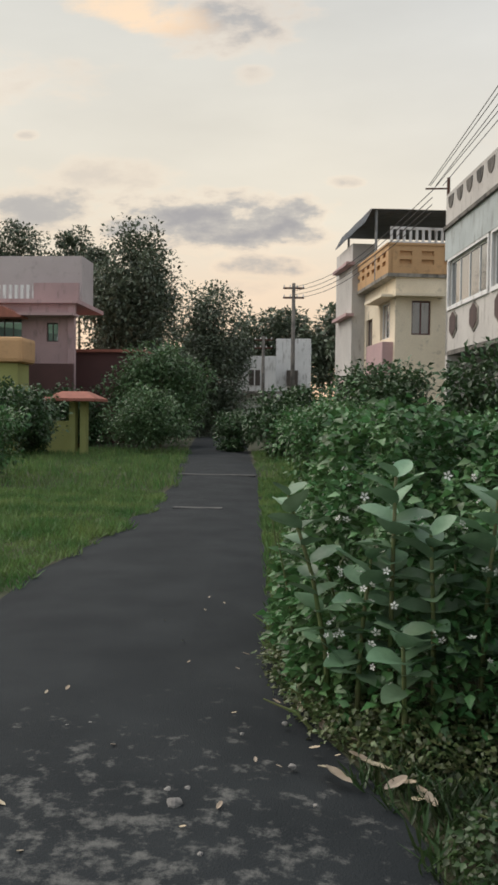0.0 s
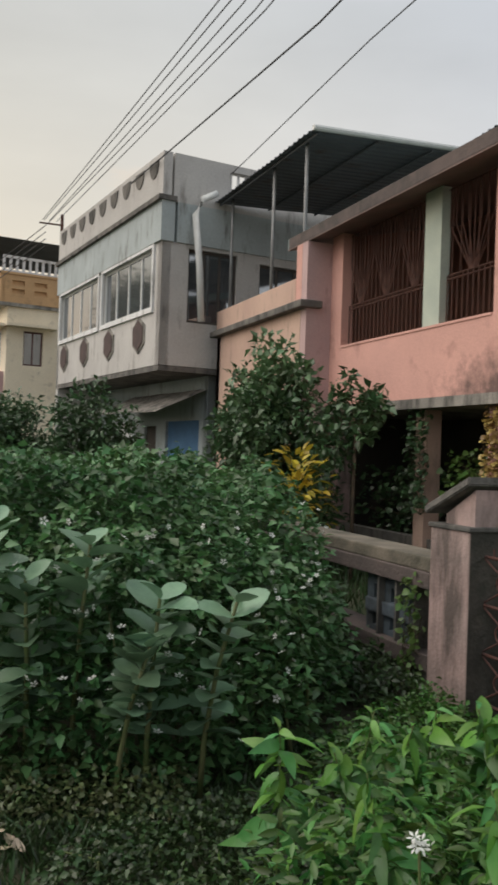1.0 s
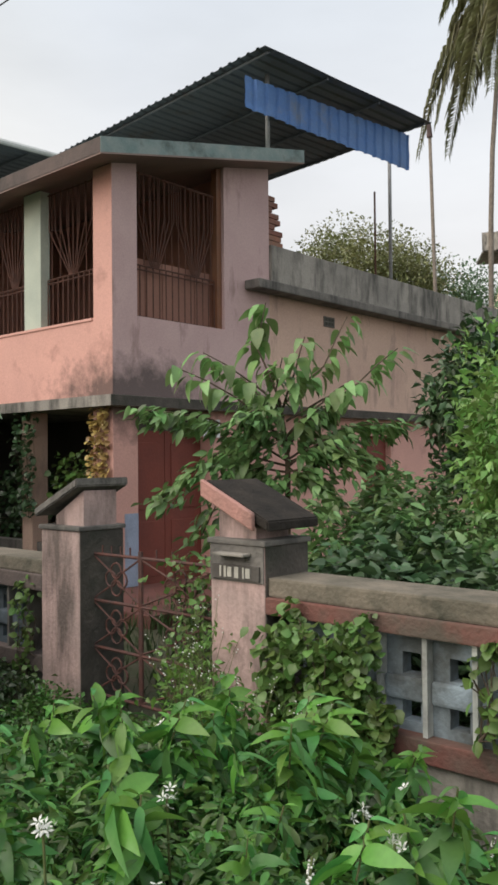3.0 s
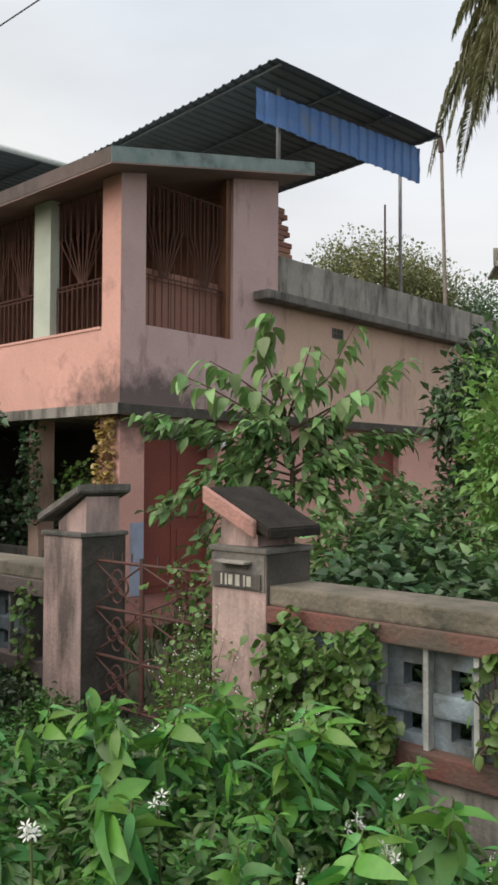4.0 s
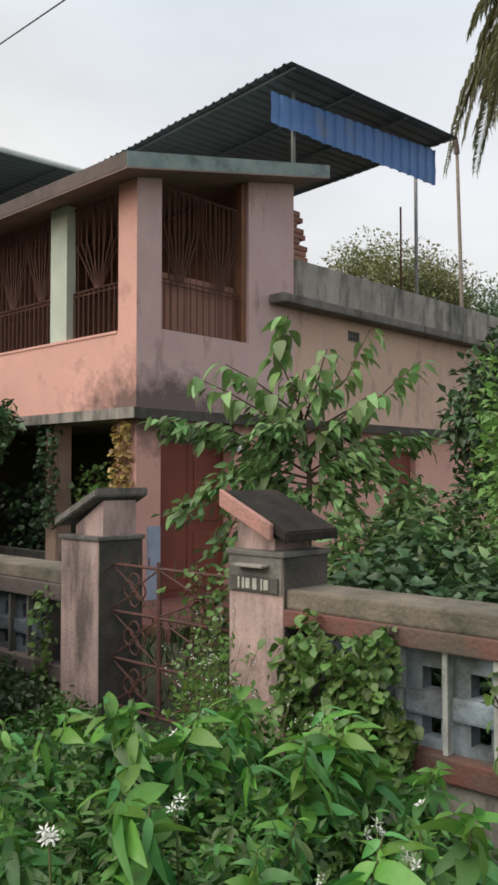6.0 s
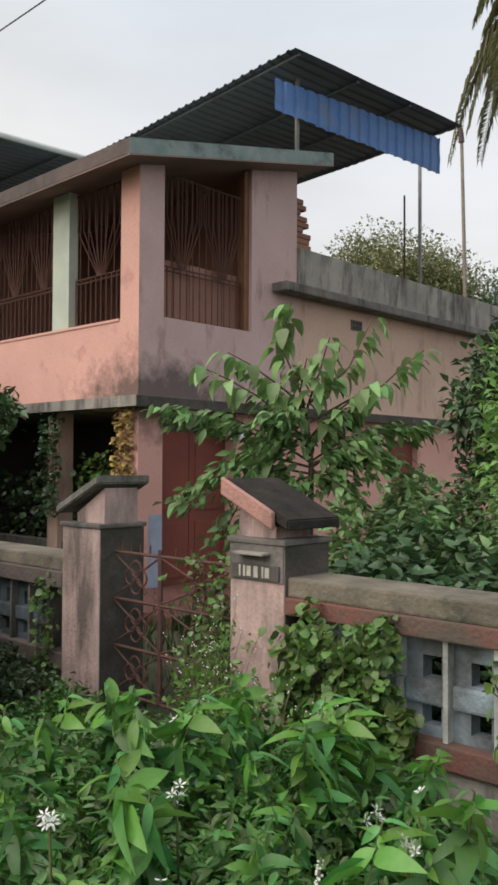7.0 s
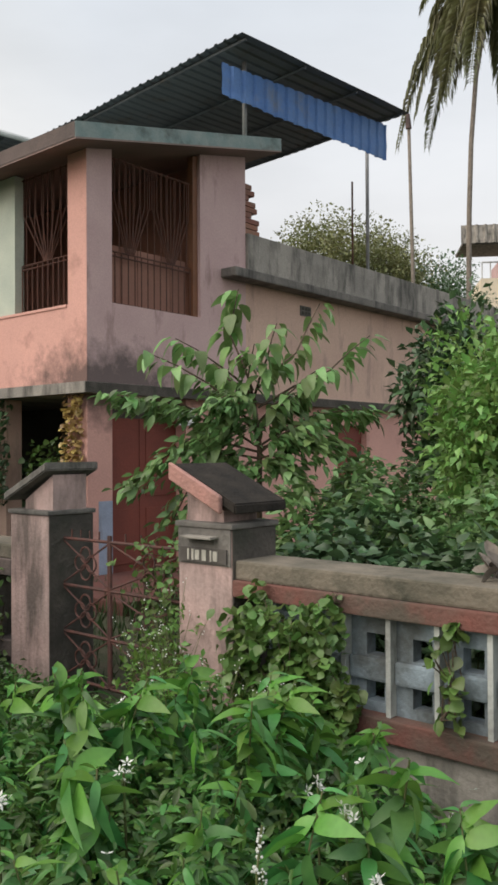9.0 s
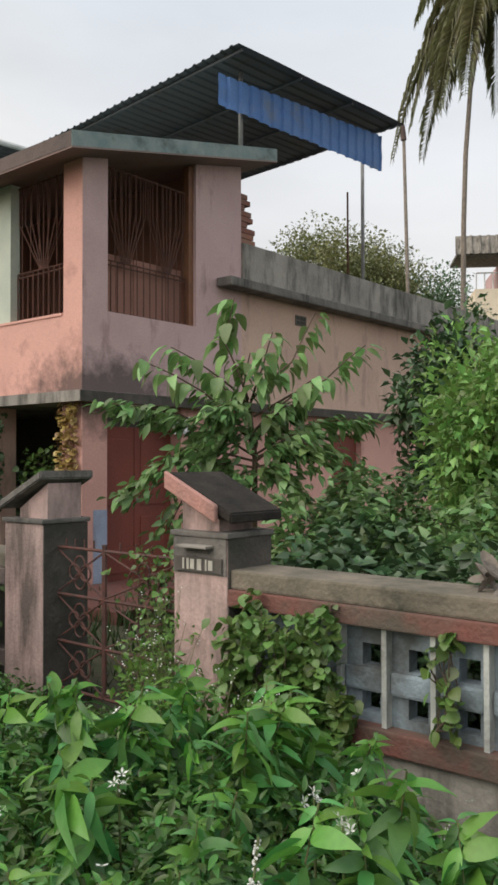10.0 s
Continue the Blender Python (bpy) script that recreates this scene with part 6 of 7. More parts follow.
def spray_weed(x, y, h, seed):
    """A wiry weed whose thin stalks end in tiny pale flower heads."""
    rng = random.Random(seed)
    t = thing("spray_weed", (x, y, 0), "wiry weed with tiny pale flower heads", "weed", "spray weeds by the gate")
    for k in range(10):
        a, r = rng.random() * 6.28, rng.uniform(0.03, 0.20)
        e = (x + r * math.cos(a), y + r * math.sin(a), h * rng.uniform(0.75, 1.05))
        part("stalk", tube([(x, y, -0.05), (x + 0.3 * (e[0] - x), y + 0.3 * (e[1] - y), e[2] * 0.6), e], 0.003, 4, None, 0.0015), "stem_green", t)
        bm = bmesh.new()
        for q in range(2):
            c = Vector(e) + Vector([rng.uniform(-0.012, 0.012) for _ in range(3)])
            bmesh.ops.create_icosphere(bm, subdivisions=1, radius=0.0038, matrix=Matrix.Translation(c))
        part("flower_head", bm, "petal_white", t)
    rg = np.random.default_rng(seed)
    n = 150
    o = np.column_stack([x + rg.normal(0, 0.07, n), y + rg.normal(0, 0.07, n), rg.uniform(0.1, h * 0.9, n)])
    part_mesh("leaf_mass", leaf_mesh(o, rg.normal(0, 1, (n, 3)), rg.uniform(0.03, 0.06, n), rg.uniform(0.015, 0.028, n), "leaf_weed"), t, kind="stuff")


for i, (x, y, h) in enumerate(((3.05, 2.95, 0.70), (2.9, 2.6, 0.70), (3.1, 2.85, 0.85), (2.75, 2.2, 0.65), (2.9, 2.0, 0.55), (2.7, 1.8, 0.6), (2.85, 2.75, 0.70), (2.6, 2.45, 0.68), (2.5, 2.2, 0.66))):
    spray_weed(x, y, h, 200 + i)
flowers(on_weeds, 12, 1, 0, 0.020, "weed_flower", "small white flower among the weeds", 9)


def flower_cluster(x, y, z, seed):
    """A loose head of narrow white petals and buds on a leafy stalk."""
    rng = random.Random(seed)
    t = thing("flower_cluster", (x, y, 0), "loose cluster of starry white flowers among weeds", "flower", "white flower clusters")
    part("stalk", tube([(x + 0.05, y + 0.04, -0.05), (x + 0.02, y + 0.01, z * 0.6), (x, y, z)], 0.004, 5), "stem_green", t)
    bm = bmesh.new()
    for k in range(6):
        c = Vector((x, y, z)) + Vector([rng.uniform(-0.022, 0.022) for _ in range(3)])
        turn = Euler([rng.uniform(-0.9, 0.9) for _ in range(3)]).to_matrix()
        for q in range(5):
            a = 2 * math.pi * q / 5
            d, w = turn @ Vector((math.cos(a), math.sin(a), 0.35)), turn @ Vector((-math.sin(a), math.cos(a), 0))
            v = [bm.verts.new(c + d * 0.002), bm.verts.new(c + d * 0.012 + w * 0.004), bm.verts.new(c + d * 0.021), bm.verts.new(c + d * 0.012 - w * 0.004)]
            bm.faces.new(v)
    part("petals", bm, "petal_white", t)


for i, (x, y, z) in enumerate(((1.24, 0.64, 0.72), (1.46, 0.55, 0.70), (1.78, 0.86, 0.66), (1.88, 1.02, 0.66), (1.24, 1.58, 0.68), (1.60, 1.50, 0.66))):
    flower_cluster(x, y, z, 300 + i)

# vines on the wall and gate
def vine(name, rng_pts, n, leaf, material, label, out=(-1, -0.3, 0.1)):
    o = np.array([rng_pts(RNG) for _ in range(n)])
    f = np.array(out) * 0.7 + RNG.normal(0, 0.5, (n, 3)) + np.array([0, 0, -0.35])
    L = leaf * RNG.uniform(0.6, 1.35, n)
    c = o.mean(0)
    t = thing(name, (c[0], c[1], max(0.0, o[:, 2].min())), label, "vine")
    part_mesh("leaves", leaf_mesh(o, f, L, L * 0.85, material, broad=True), t, kind="stuff")
    bm = bmesh.new()
    for k in range(10):
        idx = RNG.integers(0, n, 4)
        q = o[idx][np.argsort(o[idx][:, 2])]
        tube([tuple(v) for v in q], 0.004, 4, bm, 0.002)
    part("runner_mass", bm, "bark", t, kind="stuff")
    return t


def on_wall(r):
    y = 1.76 + 0.72 * r.random()
    top = 0.83 + 0.07 * math.sin(y * 17) + 0.05 * math.sin(y * 41) - (0.22 if y < 1.84 else 0)
    z = 0.02 + (top - 0.02) * r.random() ** 0.8
    thick = 0.10 + 0.16 * max(0.0, 0.5 + noise.noise((y * 7, z * 7, 3.0)))
    return 3.24 - thick * r.random() ** 1.3, y, z


vine("wall_vine", on_wall, 2300, 0.052, "leaf_ivy", "green heart-leaved vine over the pierced wall")
vine("wall_vine", lambda r: (3.30 - 0.08 * r.random(), 1.26 + 0.14 * r.random(), 0.42 + 0.46 * r.random()), 60, 0.06, "leaf_ivy", "thin vine through the lattice wall")
vine("gate_vine", lambda r: (3.42 + 0.1 * r.normal(), 3.00 + 0.42 * r.random() ** 1.3, 0.35 + 0.72 * r.random()), 420, 0.045, "leaf_ivy", "sparse vine climbing the gate")
vine("wall_vine", lambda r: (3.28 - 0.1 * r.random(), 4.60 + 0.22 * r.random(), 0.1 + 0.75 * r.random() ** 1.2), 160, 0.05, "leaf_ivy", "vine beside the gate pillar")
vine("column_vine", lambda r: (6.28 - 0.07 * r.random(), 7.58 + 0.34 * r.random(), 0.7 + 1.55 * r.random()), 420, 0.075, "leaf_ivy_dry", "dry yellowing ivy on the corner column")
vine("column_vine", lambda r: (6.28 - 0.12 * r.random() ** 2, 9.1 + 0.45 * r.random(), 0.9 + 1.4 * r.random()), 260, 0.08, "leaf_dark", "dark ivy on the veranda column")
vine("veranda_vine", lambda r: (6.5 + 0.35 * r.random(), 7.95 + 1.2 * r.random(), 1.0 + 0.65 * r.random() ** 1.5 + 0.15 * r.random()), 500, 0.085, "leaf_ivy", "tangled ivy over the veranda parapet")
vine("veranda_vine", lambda r: (6.6 + 0.9 * r.random(), 9.4 + 2.4 * r.random(), 0.2 + 1.3 * r.random()), 900, 0.09, "leaf_dark", "dark creeper filling the veranda")


# the small tree in the yard, each heart-shaped leaf a part
def yard_tree():
    rng = random.Random(21)
    base = Vector((5.12, 3.77, -0.05))
    t = thing("small_tree", tuple(base), "young open tree with drooping heart-shaped leaves", "tree")
    across, back = Vector((0.66, -0.75, 0)), Vector((0.75, 0.66, 0))

    def at(s, z, d=0.0):
        return base + across * s + back * d + Vector((0, 0, z + 0.05))
    part("trunk", tube([at(-0.02, -0.05), at(-0.12, 0.86), at(-0.11, 1.61), at(-0.16, 2.03)], 0.032, 8, None, 0.016), "bark", t, smooth=True)
    # limbs: three points of (across, up), how far they reach back, leaves, leaf length
    limbs = [((-0.16, 2.01), (-0.43, 2.25), (-0.76, 2.45), -0.1, 15, 0.20), ((-0.16, 2.05), (-0.34, 2.5), (-0.27, 2.87), 0.1, 18, 0.20), ((-0.14, 2.05), (0.19, 2.36), (0.39, 2.77), 0.2, 15, 0.18),
             ((-0.12, 1.92), (0.46, 2.22), (0.81, 2.52), 0.3, 16, 0.18), ((-0.13, 1.75), (-0.51, 2.10), (-0.96, 2.32), -0.3, 15, 0.18), ((-0.12, 1.61), (-0.69, 1.93), (-1.24, 2.01), -0.2, 20, 0.17),
             ((-0.12, 1.57), (-0.65, 1.67), (-1.09, 1.31), -0.4, 18, 0.16), ((-0.12, 1.52), (-0.52, 1.55), (-0.78, 1.04), -0.3, 16, 0.15), ((-0.12, 1.61), (0.32, 1.86), (0.77, 1.90), 0.1, 15, 0.18),
             ((-0.10, 1.57), (0.19, 1.78), (0.37, 1.57), -0.3, 12, 0.16), ((-0.12, 1.52), (0.06, 1.52), (0.23, 1.26), -0.3, 14, 0.15), ((-0.15, 2.0), (-0.05, 2.3), (0.02, 2.55), -0.2, 14, 0.19),
             ((-0.16, 2.0), (-0.35, 2.15), (-0.48, 2.30), 0.3, 10, 0.18), ((-0.12, 1.8), (0.15, 2.05), (0.35, 2.20), -0.3, 14, 0.17), ((-0.13, 1.85), (-0.3, 2.0), (-0.45, 1.95), -0.35, 12, 0.17),
             ((-0.14, 1.9), (-0.2, 2.15), (-0.15, 2.4), -0.15, 12, 0.18), ((-0.12, 1.7), (0.1, 1.97), (0.2, 2.05), 0.2, 10, 0.17), ((-0.12, 1.7), (-0.3, 1.85), (-0.5, 1.72), -0.2, 12, 0.16),
             ((-0.1, 1.5), (-0.3, 1.42), (-0.42, 1.15), -0.4, 12, 0.15), ((-0.1, 1.6), (0.25, 1.70), (0.55, 1.62), -0.1, 12, 0.16)]
    o, ways = [], []
    for p, q, e, deep, n, size in limbs:
        p0, p1, p2 = at(*p), at(*q, deep * 0.5), at(*e, deep)
        part("limb", tube([p0, p0.lerp(p1, 0.5) + Vector((0, 0, 0.02)), p1, p1.lerp(p2, 0.5) + Vector((0, 0, 0.015)), p2], 0.011, 6, None, 0.004), "bark", t)
        n = round(n * 1.7)
        for i in range(n):
            f = 0.20 + 0.80 * i / (n - 1)
            spot = p0.lerp(p1, f * 2) if f < 0.5 else p1.lerp(p2, f * 2 - 1)
            d = (p2 - p0).normalized()
            yaw = math.atan2(-d.x, d.y) + (1 if i % 2 else -1) * rng.uniform(0.4, 1.3) + rng.uniform(-0.8, 0.8)
            away = Vector((-math.sin(yaw), math.cos(yaw), 0)) * rng.uniform(0.02, 0.07)
            set_leaf(t, rng.choice(("heart", "heart2")), spot + away, yaw, rng.uniform(-1.0, -0.05), size * rng.uniform(0.5, 1.0), rng.uniform(-0.45, 0.45))
            if e[1] < 2.1:
                for _ in range(5):
                    o.append(tuple(spot + Vector([rng.uniform(-0.12, 0.12), rng.uniform(-0.12, 0.12), rng.uniform(-0.12, 0.05)])))
                    ways.append((d.x + rng.uniform(-1, 1), d.y + rng.uniform(-1, 1), rng.uniform(-1.0, 0.0)))
    L = np.array([rng.uniform(0.08, 0.14) for _ in o])
    part_mesh("leaf_rest", leaf_mesh(np.array(o), np.array(ways), L, L * 0.40, "leaf_yard", broad=True), t, kind="stuff")
    return t


yard_tree()
# tall weeds and shrubs in the yard
hedge("yard_shrub", [(4.1, 3.35), (4.6, 3.9), (6.2, 4.4), (7.4, 4.6), (8.5, 3.6), (8.2, 0.2), (5.5, -0.6), (4.2, 0.6)], 1.12, 44000, 0.100, "leaf_yard", "tall mass of green yard weeds", "shrub", seed=21.0, round_off=0.9, hollow=0.26, lump=0.7, stems=60, wide=0.38, broad=True, cap=lambda p: 1.42 + 0.5 * np.clip(4.0 - p[:, 1], 0, 2) * (p[:, 0] > 5.2))
blob_bush("yard_shrub", (6.5, 2.2, 1.65), (0.95, 0.95, 1.1), 15000, 0.085, "leaf_bright", "tall bright green shrub in the yard", "shrub", seed=2, clumps=60)
blob_bush("yard_shrub", (8.62, 3.95, 2.1), (0.8, 0.65, 1.1), 5200, 0.12, "leaf_dark", "dark dense shrub beside the house", "shrub", seed=3, clumps=60)
blob_bush("yard_shrub", (8.6, 2.9, 2.3), (1.1, 0.9, 0.9), 4200, 0.12, "leaf_weed", "green shrub before the side wall", "shrub", seed=4, clumps=50)
hedge("yard_shrub", [(4.0, 3.2), (3.7, 2.8), (3.7, -1.0), (5.0, -1.0), (5.0, 3.0)], 1.05, 12000, 0.085, "leaf_dark", "broad-leaved weeds behind the wall", "weeds", seed=23.0, round_off=0.4, lump=0.3, stems=30, broad=True)
# dark shrub before the wing, with lighter shoots on top
blob_bush("dark_shrub", (4.9, 11.0, 1.45), (0.95, 1.8, 1.2), 8000, 0.12, "leaf_dark", "dense dark shrub against the wing wall", "shrub", seed=5, clumps=70)
blob_bush("dark_shrub", (4.9, 11.3, 2.55), (0.5, 1.3, 0.85), 1300, 0.15, "leaf_soft", "loose shrub top with upturned leaves", "shrub", seed=6, clumps=30)
blob_bush("dark_shrub", (5.0, 12.5, 1.6), (0.5, 0.8, 1.3), 3500, 0.12, "leaf_dark", "dense dark shrub beside the wing wall", "shrub", seed=8, clumps=60)
blob_bush("dark_shrub", (5.4, 9.5, 2.25), (0.35, 0.75, 0.55), 600, 0.14, "leaf_dark", "small dark shrub by the veranda", "shrub", seed=7, clumps=20)


def croton(x, y, z, r):
    rng = random.Random(3)
    t = thing("croton", (x, y, 0), "yellow-leaved croton bush by the wall", "plant")
    part("stem", tube([(x, y, -0.05), (x, y, z)], 0.02, 6), "bark", t)
    for i in range(250):
        a, b = rng.random() * 6.28, rng.uniform(-0.7, 1.4)
        d = Vector((math.cos(a) * math.cos(b), math.sin(a) * math.cos(b), math.sin(b)))
        c = Vector((x, y, z)) + Vector((d.x * r * 0.55, d.y * r * 0.55, d.z * r * 0.9)) * rng.uniform(0.2, 1)
        set_leaf(t, "croton", c, a - math.pi / 2 + rng.uniform(-0.7, 0.7), b * 0.7 + rng.uniform(-0.6, 0.5), rng.uniform(0.10, 0.19), rng.uniform(-0.5, 0.5))


croton(4.5, 9.35, 1.02, 0.85)

# ---- trees and bushes along the lane ----
blob_bush("bush", (-7.62, 18.0, 0.95), (1.3, 1.3, 1.0), 9000, 0.10, "leaf_bush", "rounded dark green garden bush", "bush", seed=10, clumps=60, group="bushes along the lane")
blob_bush("bush", (-10.83, 27.0, 1.3), (2.6, 1.6, 1.35), 9000, 0.16, "leaf_dark", "long dark hedge bush by the garden wall", "bush", seed=11, clumps=80, group="bushes along the lane")
blob_bush("bush", (-9.75, 28.4, 0.8), (0.75, 0.7, 0.85), 4000, 0.11, "leaf_dark", "dark bush against the lime garden wall", "bush", seed=31, clumps=40, group="bushes along the lane")
blob_bush("bush", (-10.3, 36.0, 1.3), (1.7, 1.2, 1.4), 6000, 0.17, "leaf_dark", "dark garden bush below the maroon shed", "bush", seed=32, clumps=50, group="bushes along the lane")
blob_bush("bush", (-6.51, 32.0, 1.2), (1.7, 1.5, 1.3), 9000, 0.13, "leaf_soft", "grey-green rounded garden bush", "bush", seed=12, clumps=60, group="bushes along the lane")
blob_bush("bush", (-7.1, 38.0, 2.4), (2.4, 2.2, 2.3), 16000, 0.18, "leaf_soft", "big soft green bush", "bush", seed=13, clumps=90, group="bushes along the lane")
blob_bush("tree", (-10.6, 47.0, 7.1), (3.1, 3.0, 4.7), 27000, 0.24, "leaf_far", "tall dark broadleaf tree against the sky", "tree", seed=14, clumps=130, group="trees behind the houses")
blob_bush("tree", (-6.78, 56.0, 6.4), (3.0, 2.8, 4.6), 13000, 0.25, "leaf_far", "dark rounded tree at the lane's end", "tree", seed=15, clumps=80, group="trees behind the houses")
blob_bush("tree", (-9.32, 55.0, 4.0), (4.5, 2.8, 3.6), 13000, 0.26, "leaf_far", "dark low tree mass", "tree", seed=16, clumps=80, group="trees behind the houses")
blob_bush("tree", (-23.40, 60.0, 12.5), (4.5, 3.0, 3.4), 8000, 0.28, "leaf_far", "open-crowned tree behind the roofs", "tree", seed=17, clumps=46, group="trees behind the houses")
blob_bush("tree", (-17.20, 60.0, 12.6), (2.2, 2.0, 2.4), 3600, 0.28, "leaf_far", "open-crowned tree behind the roofs", "tree", seed=18, clumps=26, group="trees behind the houses")
blob_bush("tree", (-4.42, 85.0, 8.0), (5.0, 3.0, 4.6), 8000, 0.5, "leaf_far", "distant dark tree behind the houses", "tree", seed=19, clumps=60, group="trees behind the houses")
blob_bush("tree", (1.55, 82.0, 8.5), (3.4, 3.0, 4.4), 5000, 0.5, "leaf_far", "distant dark tree with gaps", "tree", seed=20, clumps=36, group="trees behind the houses")
blob_bush("bush", (-0.75, 29.0, 1.2), (1.6, 2.0, 1.25), 9000, 0.17, "leaf_dark", "dark bush by the lane", "bush", seed=21, clumps=70, group="bushes along the lane")
blob_bush("bush", (-6.3, 54.0, 1.5), (2.2, 1.0, 1.7), 4000, 0.25, "leaf_far", "dark bush at the lane's end", "bush", seed=33, clumps=40, group="bushes along the lane")
blob_bush("bush", (-3.12, 34.0, 0.8), (1.1, 1.4, 0.9), 4000, 0.15, "leaf_dark", "small dark bush by the lane", "bush", seed=22, clumps=40, group="bushes along the lane")
blob_bush("bush", (1.95, 22.5, 1.5), (1.7, 2.0, 1.5), 9000, 0.15, "leaf_dark", "dark bush before the cream house", "bush", seed=23, clumps=70, group="bushes along the lane")
blob_bush("bush", (0.55, 18.5, 1.0), (1.4, 2.0, 1.0), 7000, 0.12, "leaf_bush", "green bush by the lane", "bush", seed=24, clumps=60, group="bushes along the lane")
blob_bush("bush", (2.9, 14.2, 1.6), (0.75, 0.8, 1.2), 3500, 0.12, "leaf_dark", "small dark tree before the grey house", "bush", seed=25, clumps=40, group="bushes along the lane")
blob_bush("tree", (31.0, 20.5, 9.2), (4.0, 3.6, 2.9), 30000, 0.16, "leaf_olive", "olive-green tree behind the roof", "tree", seed=26, clumps=110, group="trees behind the houses")
blob_bush("tree", (36.5, 19.5, 8.4), (3.8, 3.4, 2.6), 15000, 0.17, "leaf_soft", "grey-green open tree behind the roof", "tree", seed=27, clumps=60, group="trees behind the houses")


# palms
def palm(x, y, top, crown, lean, seed, r=0.16, label="tall coconut palm with drooping fronds"):
    rng = random.Random(seed)
    t = thing("palm_tree", (x, y, 0), label, "palm tree", "palms")
    pts = [(x + lean * f ** 5, y, top * f) for f in [k / 8 for k in range(9)]]
    part("trunk", tube(pts, r, 10, None, r * 0.75), "bark_pale", t, smooth=True)
    head = Vector((x + lean, y, top))
    for k in range(crown):
        a = 2 * math.pi * k / crown + rng.uniform(-0.2, 0.2)
        up = rng.uniform(-0.1, 0.9)
        length = rng.uniform(4.2, 5.4)
        d = Vector((math.cos(a), math.sin(a), 0))
        rib = [head + d * (length * f * (1 - 0.25 * f)) + Vector((0, 0, length * (up * f - 1.2 * f * f))) for f in [i / 10 for i in range(11)]]
        fr = part("frond_rib", tube(rib, 0.035, 5, None, 0.008), "frond", t)
        o, f, L = [], [], []
        for i in range(90):
            g = 0.1 + 0.9 * i / 89
            q = rib[min(9, int(g * 10))].lerp(rib[min(10, int(g * 10) + 1)], (g * 10) % 1)
            for sgn in (-1, 1):
                s = Vector((-d.y, d.x, 0)) * sgn
                o.append(q), f.append(s * 0.8 + d * 0.5 + Vector((0, 0, -0.9 + rng.uniform(-0.2, 0.2)))), L.append(1.35 * math.sin(math.pi * (0.18 + 0.72 * g)) * rng.uniform(0.8, 1.1))
        o, f, L = np.array(o), np.array(f), np.array(L)
        part_mesh("frond_leaf", leaf_mesh(o, f, L, L * 0.06, "frond", roll=0.2, droop=0.3), fr, kind="stuff")
    return t


palm(26.95, 12.6, 19.7, 20, 3.0, 4, 0.10)
dead = thing("dead_palm", (22.7, 12.36, 0), "bare dead palm trunk with a dark tuft", "palm tree")
part("trunk", tube([(22.9, 12.36, 0), (22.7, 12.36, 6), (22.46, 12.36, 11.6)], 0.07, 9, None, 0.05), "bark_pale", dead, smooth=True)
part("tuft", tube([(22.46, 12.36, 11.35), (22.44, 12.36, 11.6), (22.42, 12.36, 11.78)], 0.095, 8, None, 0.06), "hex_dark", dead)
rod = thing("roof_rod", (13.0, 8.2, 4.2), "thin iron rod standing on the roof", "rod")
part("shaft", tube([(13.0, 8.2, 4.19), (13.0, 8.2, 6.55)], 0.02, 6), "iron_rust", rod)

# ---- things on the lane ----
def fallen_leaf(x, y, size, yaw, seed):
    bm = leaf_shape("oval", size, size * 0.5, -0.25, 0.35, seed)
    ob = single("fallen_leaf", bm, "leaf_fallen", "dry curled pale fallen leaf", "leaf", "fallen leaves")
    ob.matrix_world = pose(x, y, 0.012, 4, 5, yaw)


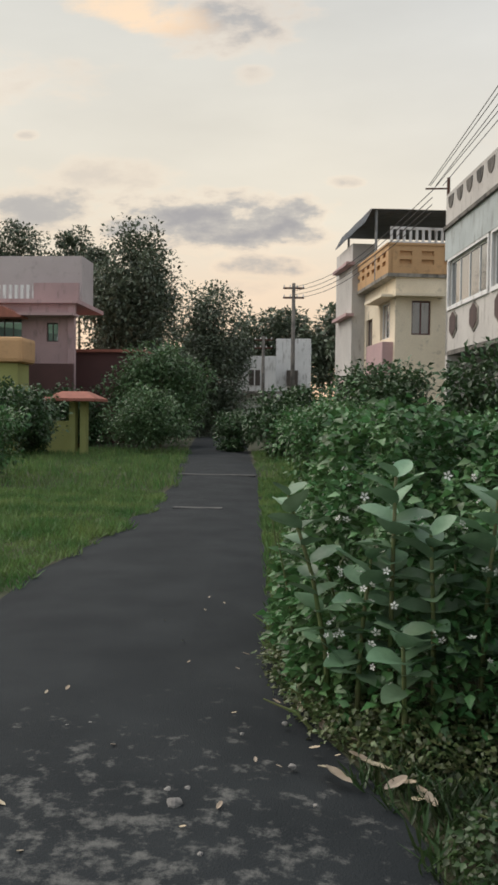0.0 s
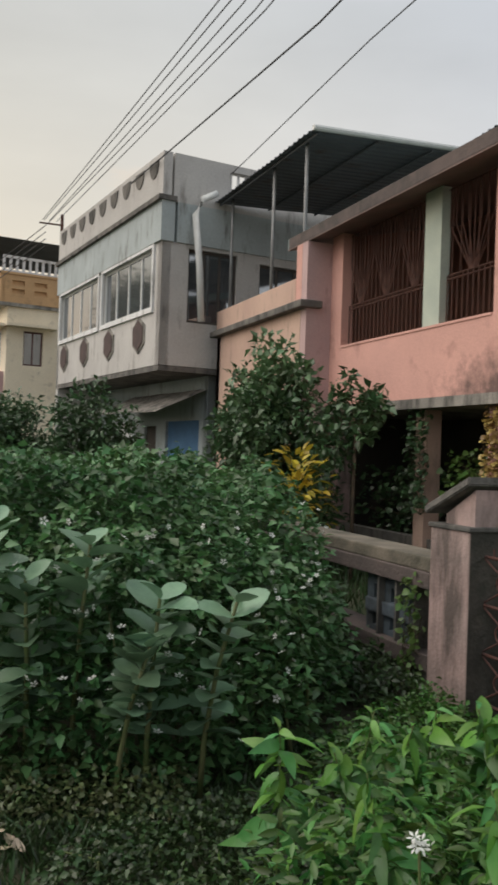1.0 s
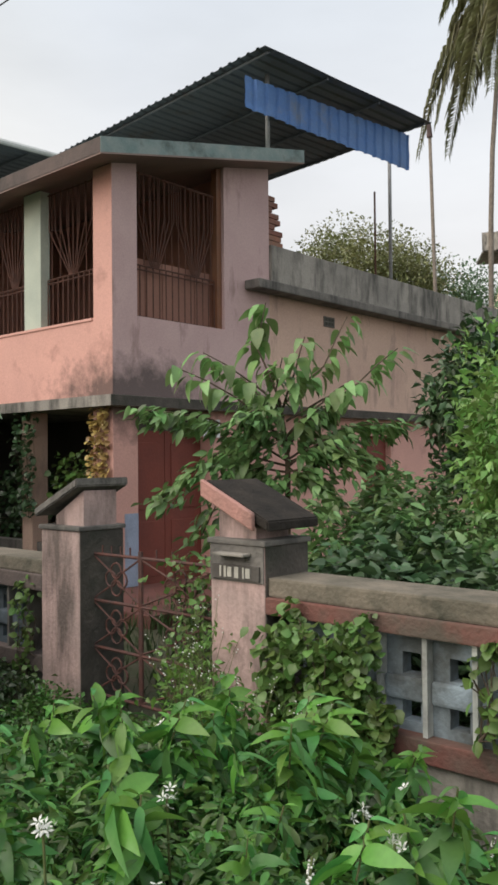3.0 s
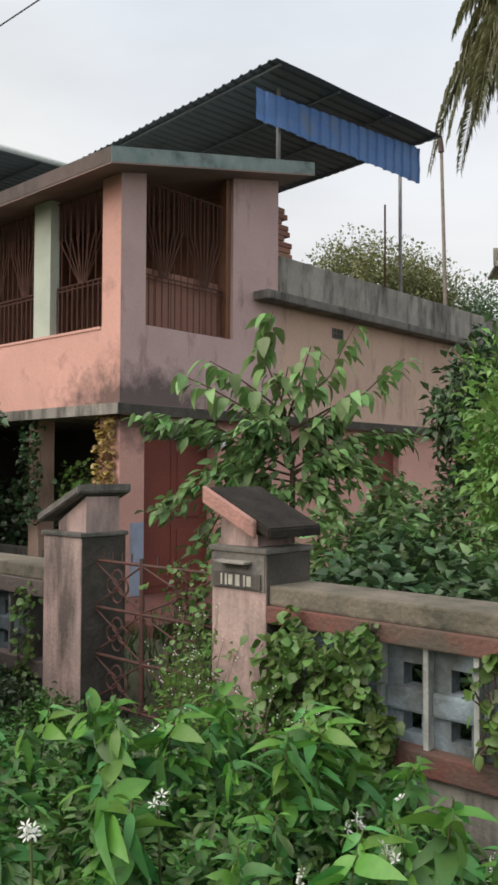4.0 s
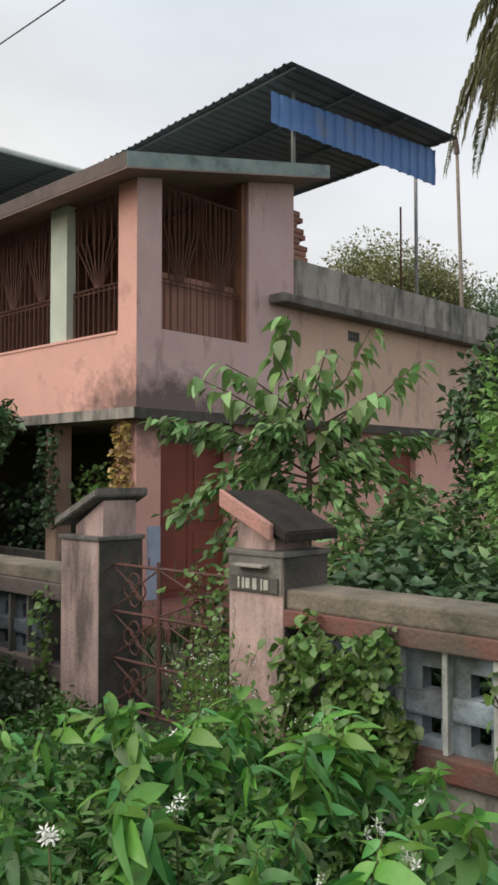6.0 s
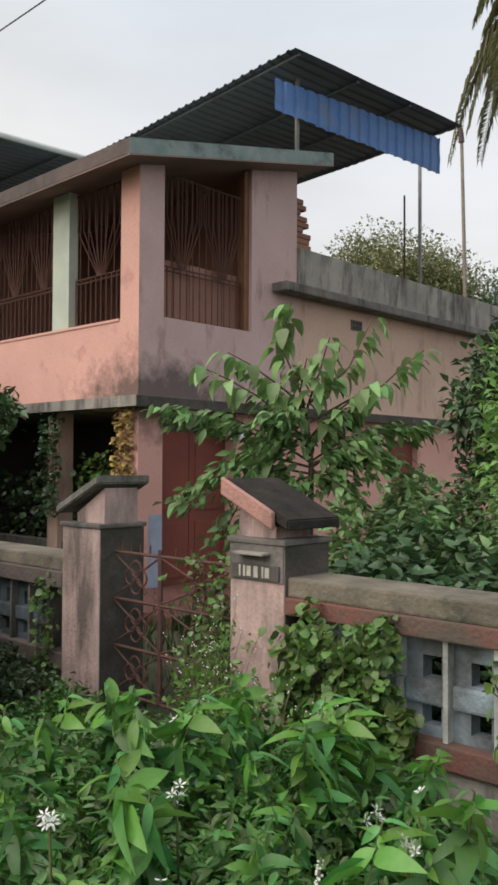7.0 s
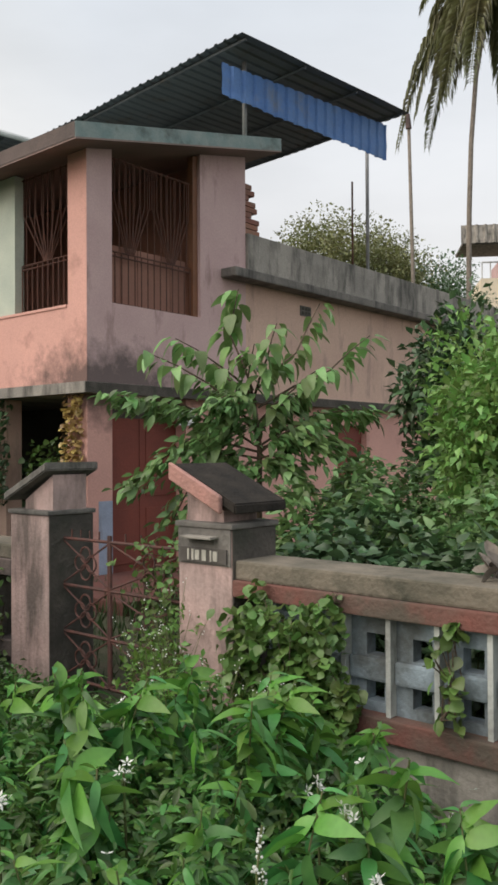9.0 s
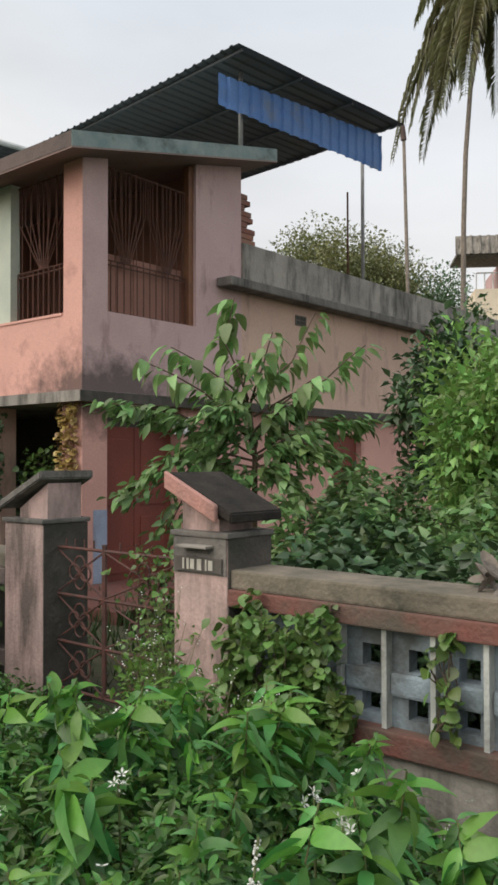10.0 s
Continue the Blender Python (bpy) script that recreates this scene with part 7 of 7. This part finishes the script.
rng = random.Random(8)
for x, y, s, a in ((0.20, 3.40, 0.13, 60), (0.46, 3.30, 0.12, 170), (0.33, 3.36, 0.11, 300), (0.52, 3.22, 0.12, 35), (0.12, 3.55, 0.09, 140), (0.40, 3.44, 0.10, 215), (0.10, 3.95, 0.09, 20), (0.30, 3.62, 0.11, 80), (0.38, 3.55, 0.14, 100), (-0.02, 4.2, 0.08, 10), (0.02, 3.75, 0.06, 240), (0.28, 3.85, 0.10, 120)):
    fallen_leaf(x, y, s, a, int(x * 100))
for i in range(22):
    y = rng.uniform(2.7, 7)
    fallen_leaf(rng.uniform(-1.6, 0.25 - 0.07 * (y - 3)), y, rng.uniform(0.025, 0.05), rng.uniform(0, 360), i)


def stone(x, y, r, seed):
    rg = random.Random(seed)
    bm = bmesh.new()
    bmesh.ops.create_icosphere(bm, subdivisions=2, radius=r)
    for v in bm.verts:
        v.co *= 0.8 + 0.4 * noise.noise(v.co * (1.2 / r) + Vector((seed, 0, 0)))
        v.co.z = v.co.z * 0.6
    ob = single("stone", bm, "stone_grey", "small grey stone lying on the lane", "stone", "loose stones")
    ob.matrix_world = pose(x, y, r * 0.35, 0, 0, rg.uniform(0, 360))


for i, (x, y, r) in enumerate(((-0.50, 3.15, 0.036), (-0.47, 3.3, 0.015), (-0.55, 3.28, 0.018), (-0.05, 3.55, 0.022), (-0.10, 4.05, 0.02), (-1.15, 3.9, 0.018), (-1.05, 3.95, 0.016), (-0.35, 2.8, 0.014), (-0.3, 3.9, 0.012), (0.05, 3.2, 0.014))):
    stone(x, y, r, i)


# a clump of dried leaves caught on the wall's coping
def dried_clump(x, y, z):
    rg = random.Random(5)
    t = thing("dried_leaf_clump", (x, y, z), "brown dried leaves caught on the coping", "dry leaves")
    for k in range(12):
        bm = leaf_shape("oval", rg.uniform(0.09, 0.15), rg.uniform(0.05, 0.08), rg.uniform(-0.5, 0.6), rg.uniform(0.2, 0.7), k)
        m = Matrix.Translation((x + rg.uniform(-0.06, 0.06), y + rg.uniform(-0.10, 0.06), z + 0.01 + 0.10 * rg.random())) @ Euler((rg.uniform(-0.6, 0.6), rg.uniform(-0.6, 0.6), rg.uniform(0, 6.28))).to_matrix().to_4x4()
        bmesh.ops.transform(bm, matrix=m, verts=bm.verts)
        part("leaf", bm, "bark_pale", t, smooth=True)


dried_clump(3.47, 1.20, 0.99)
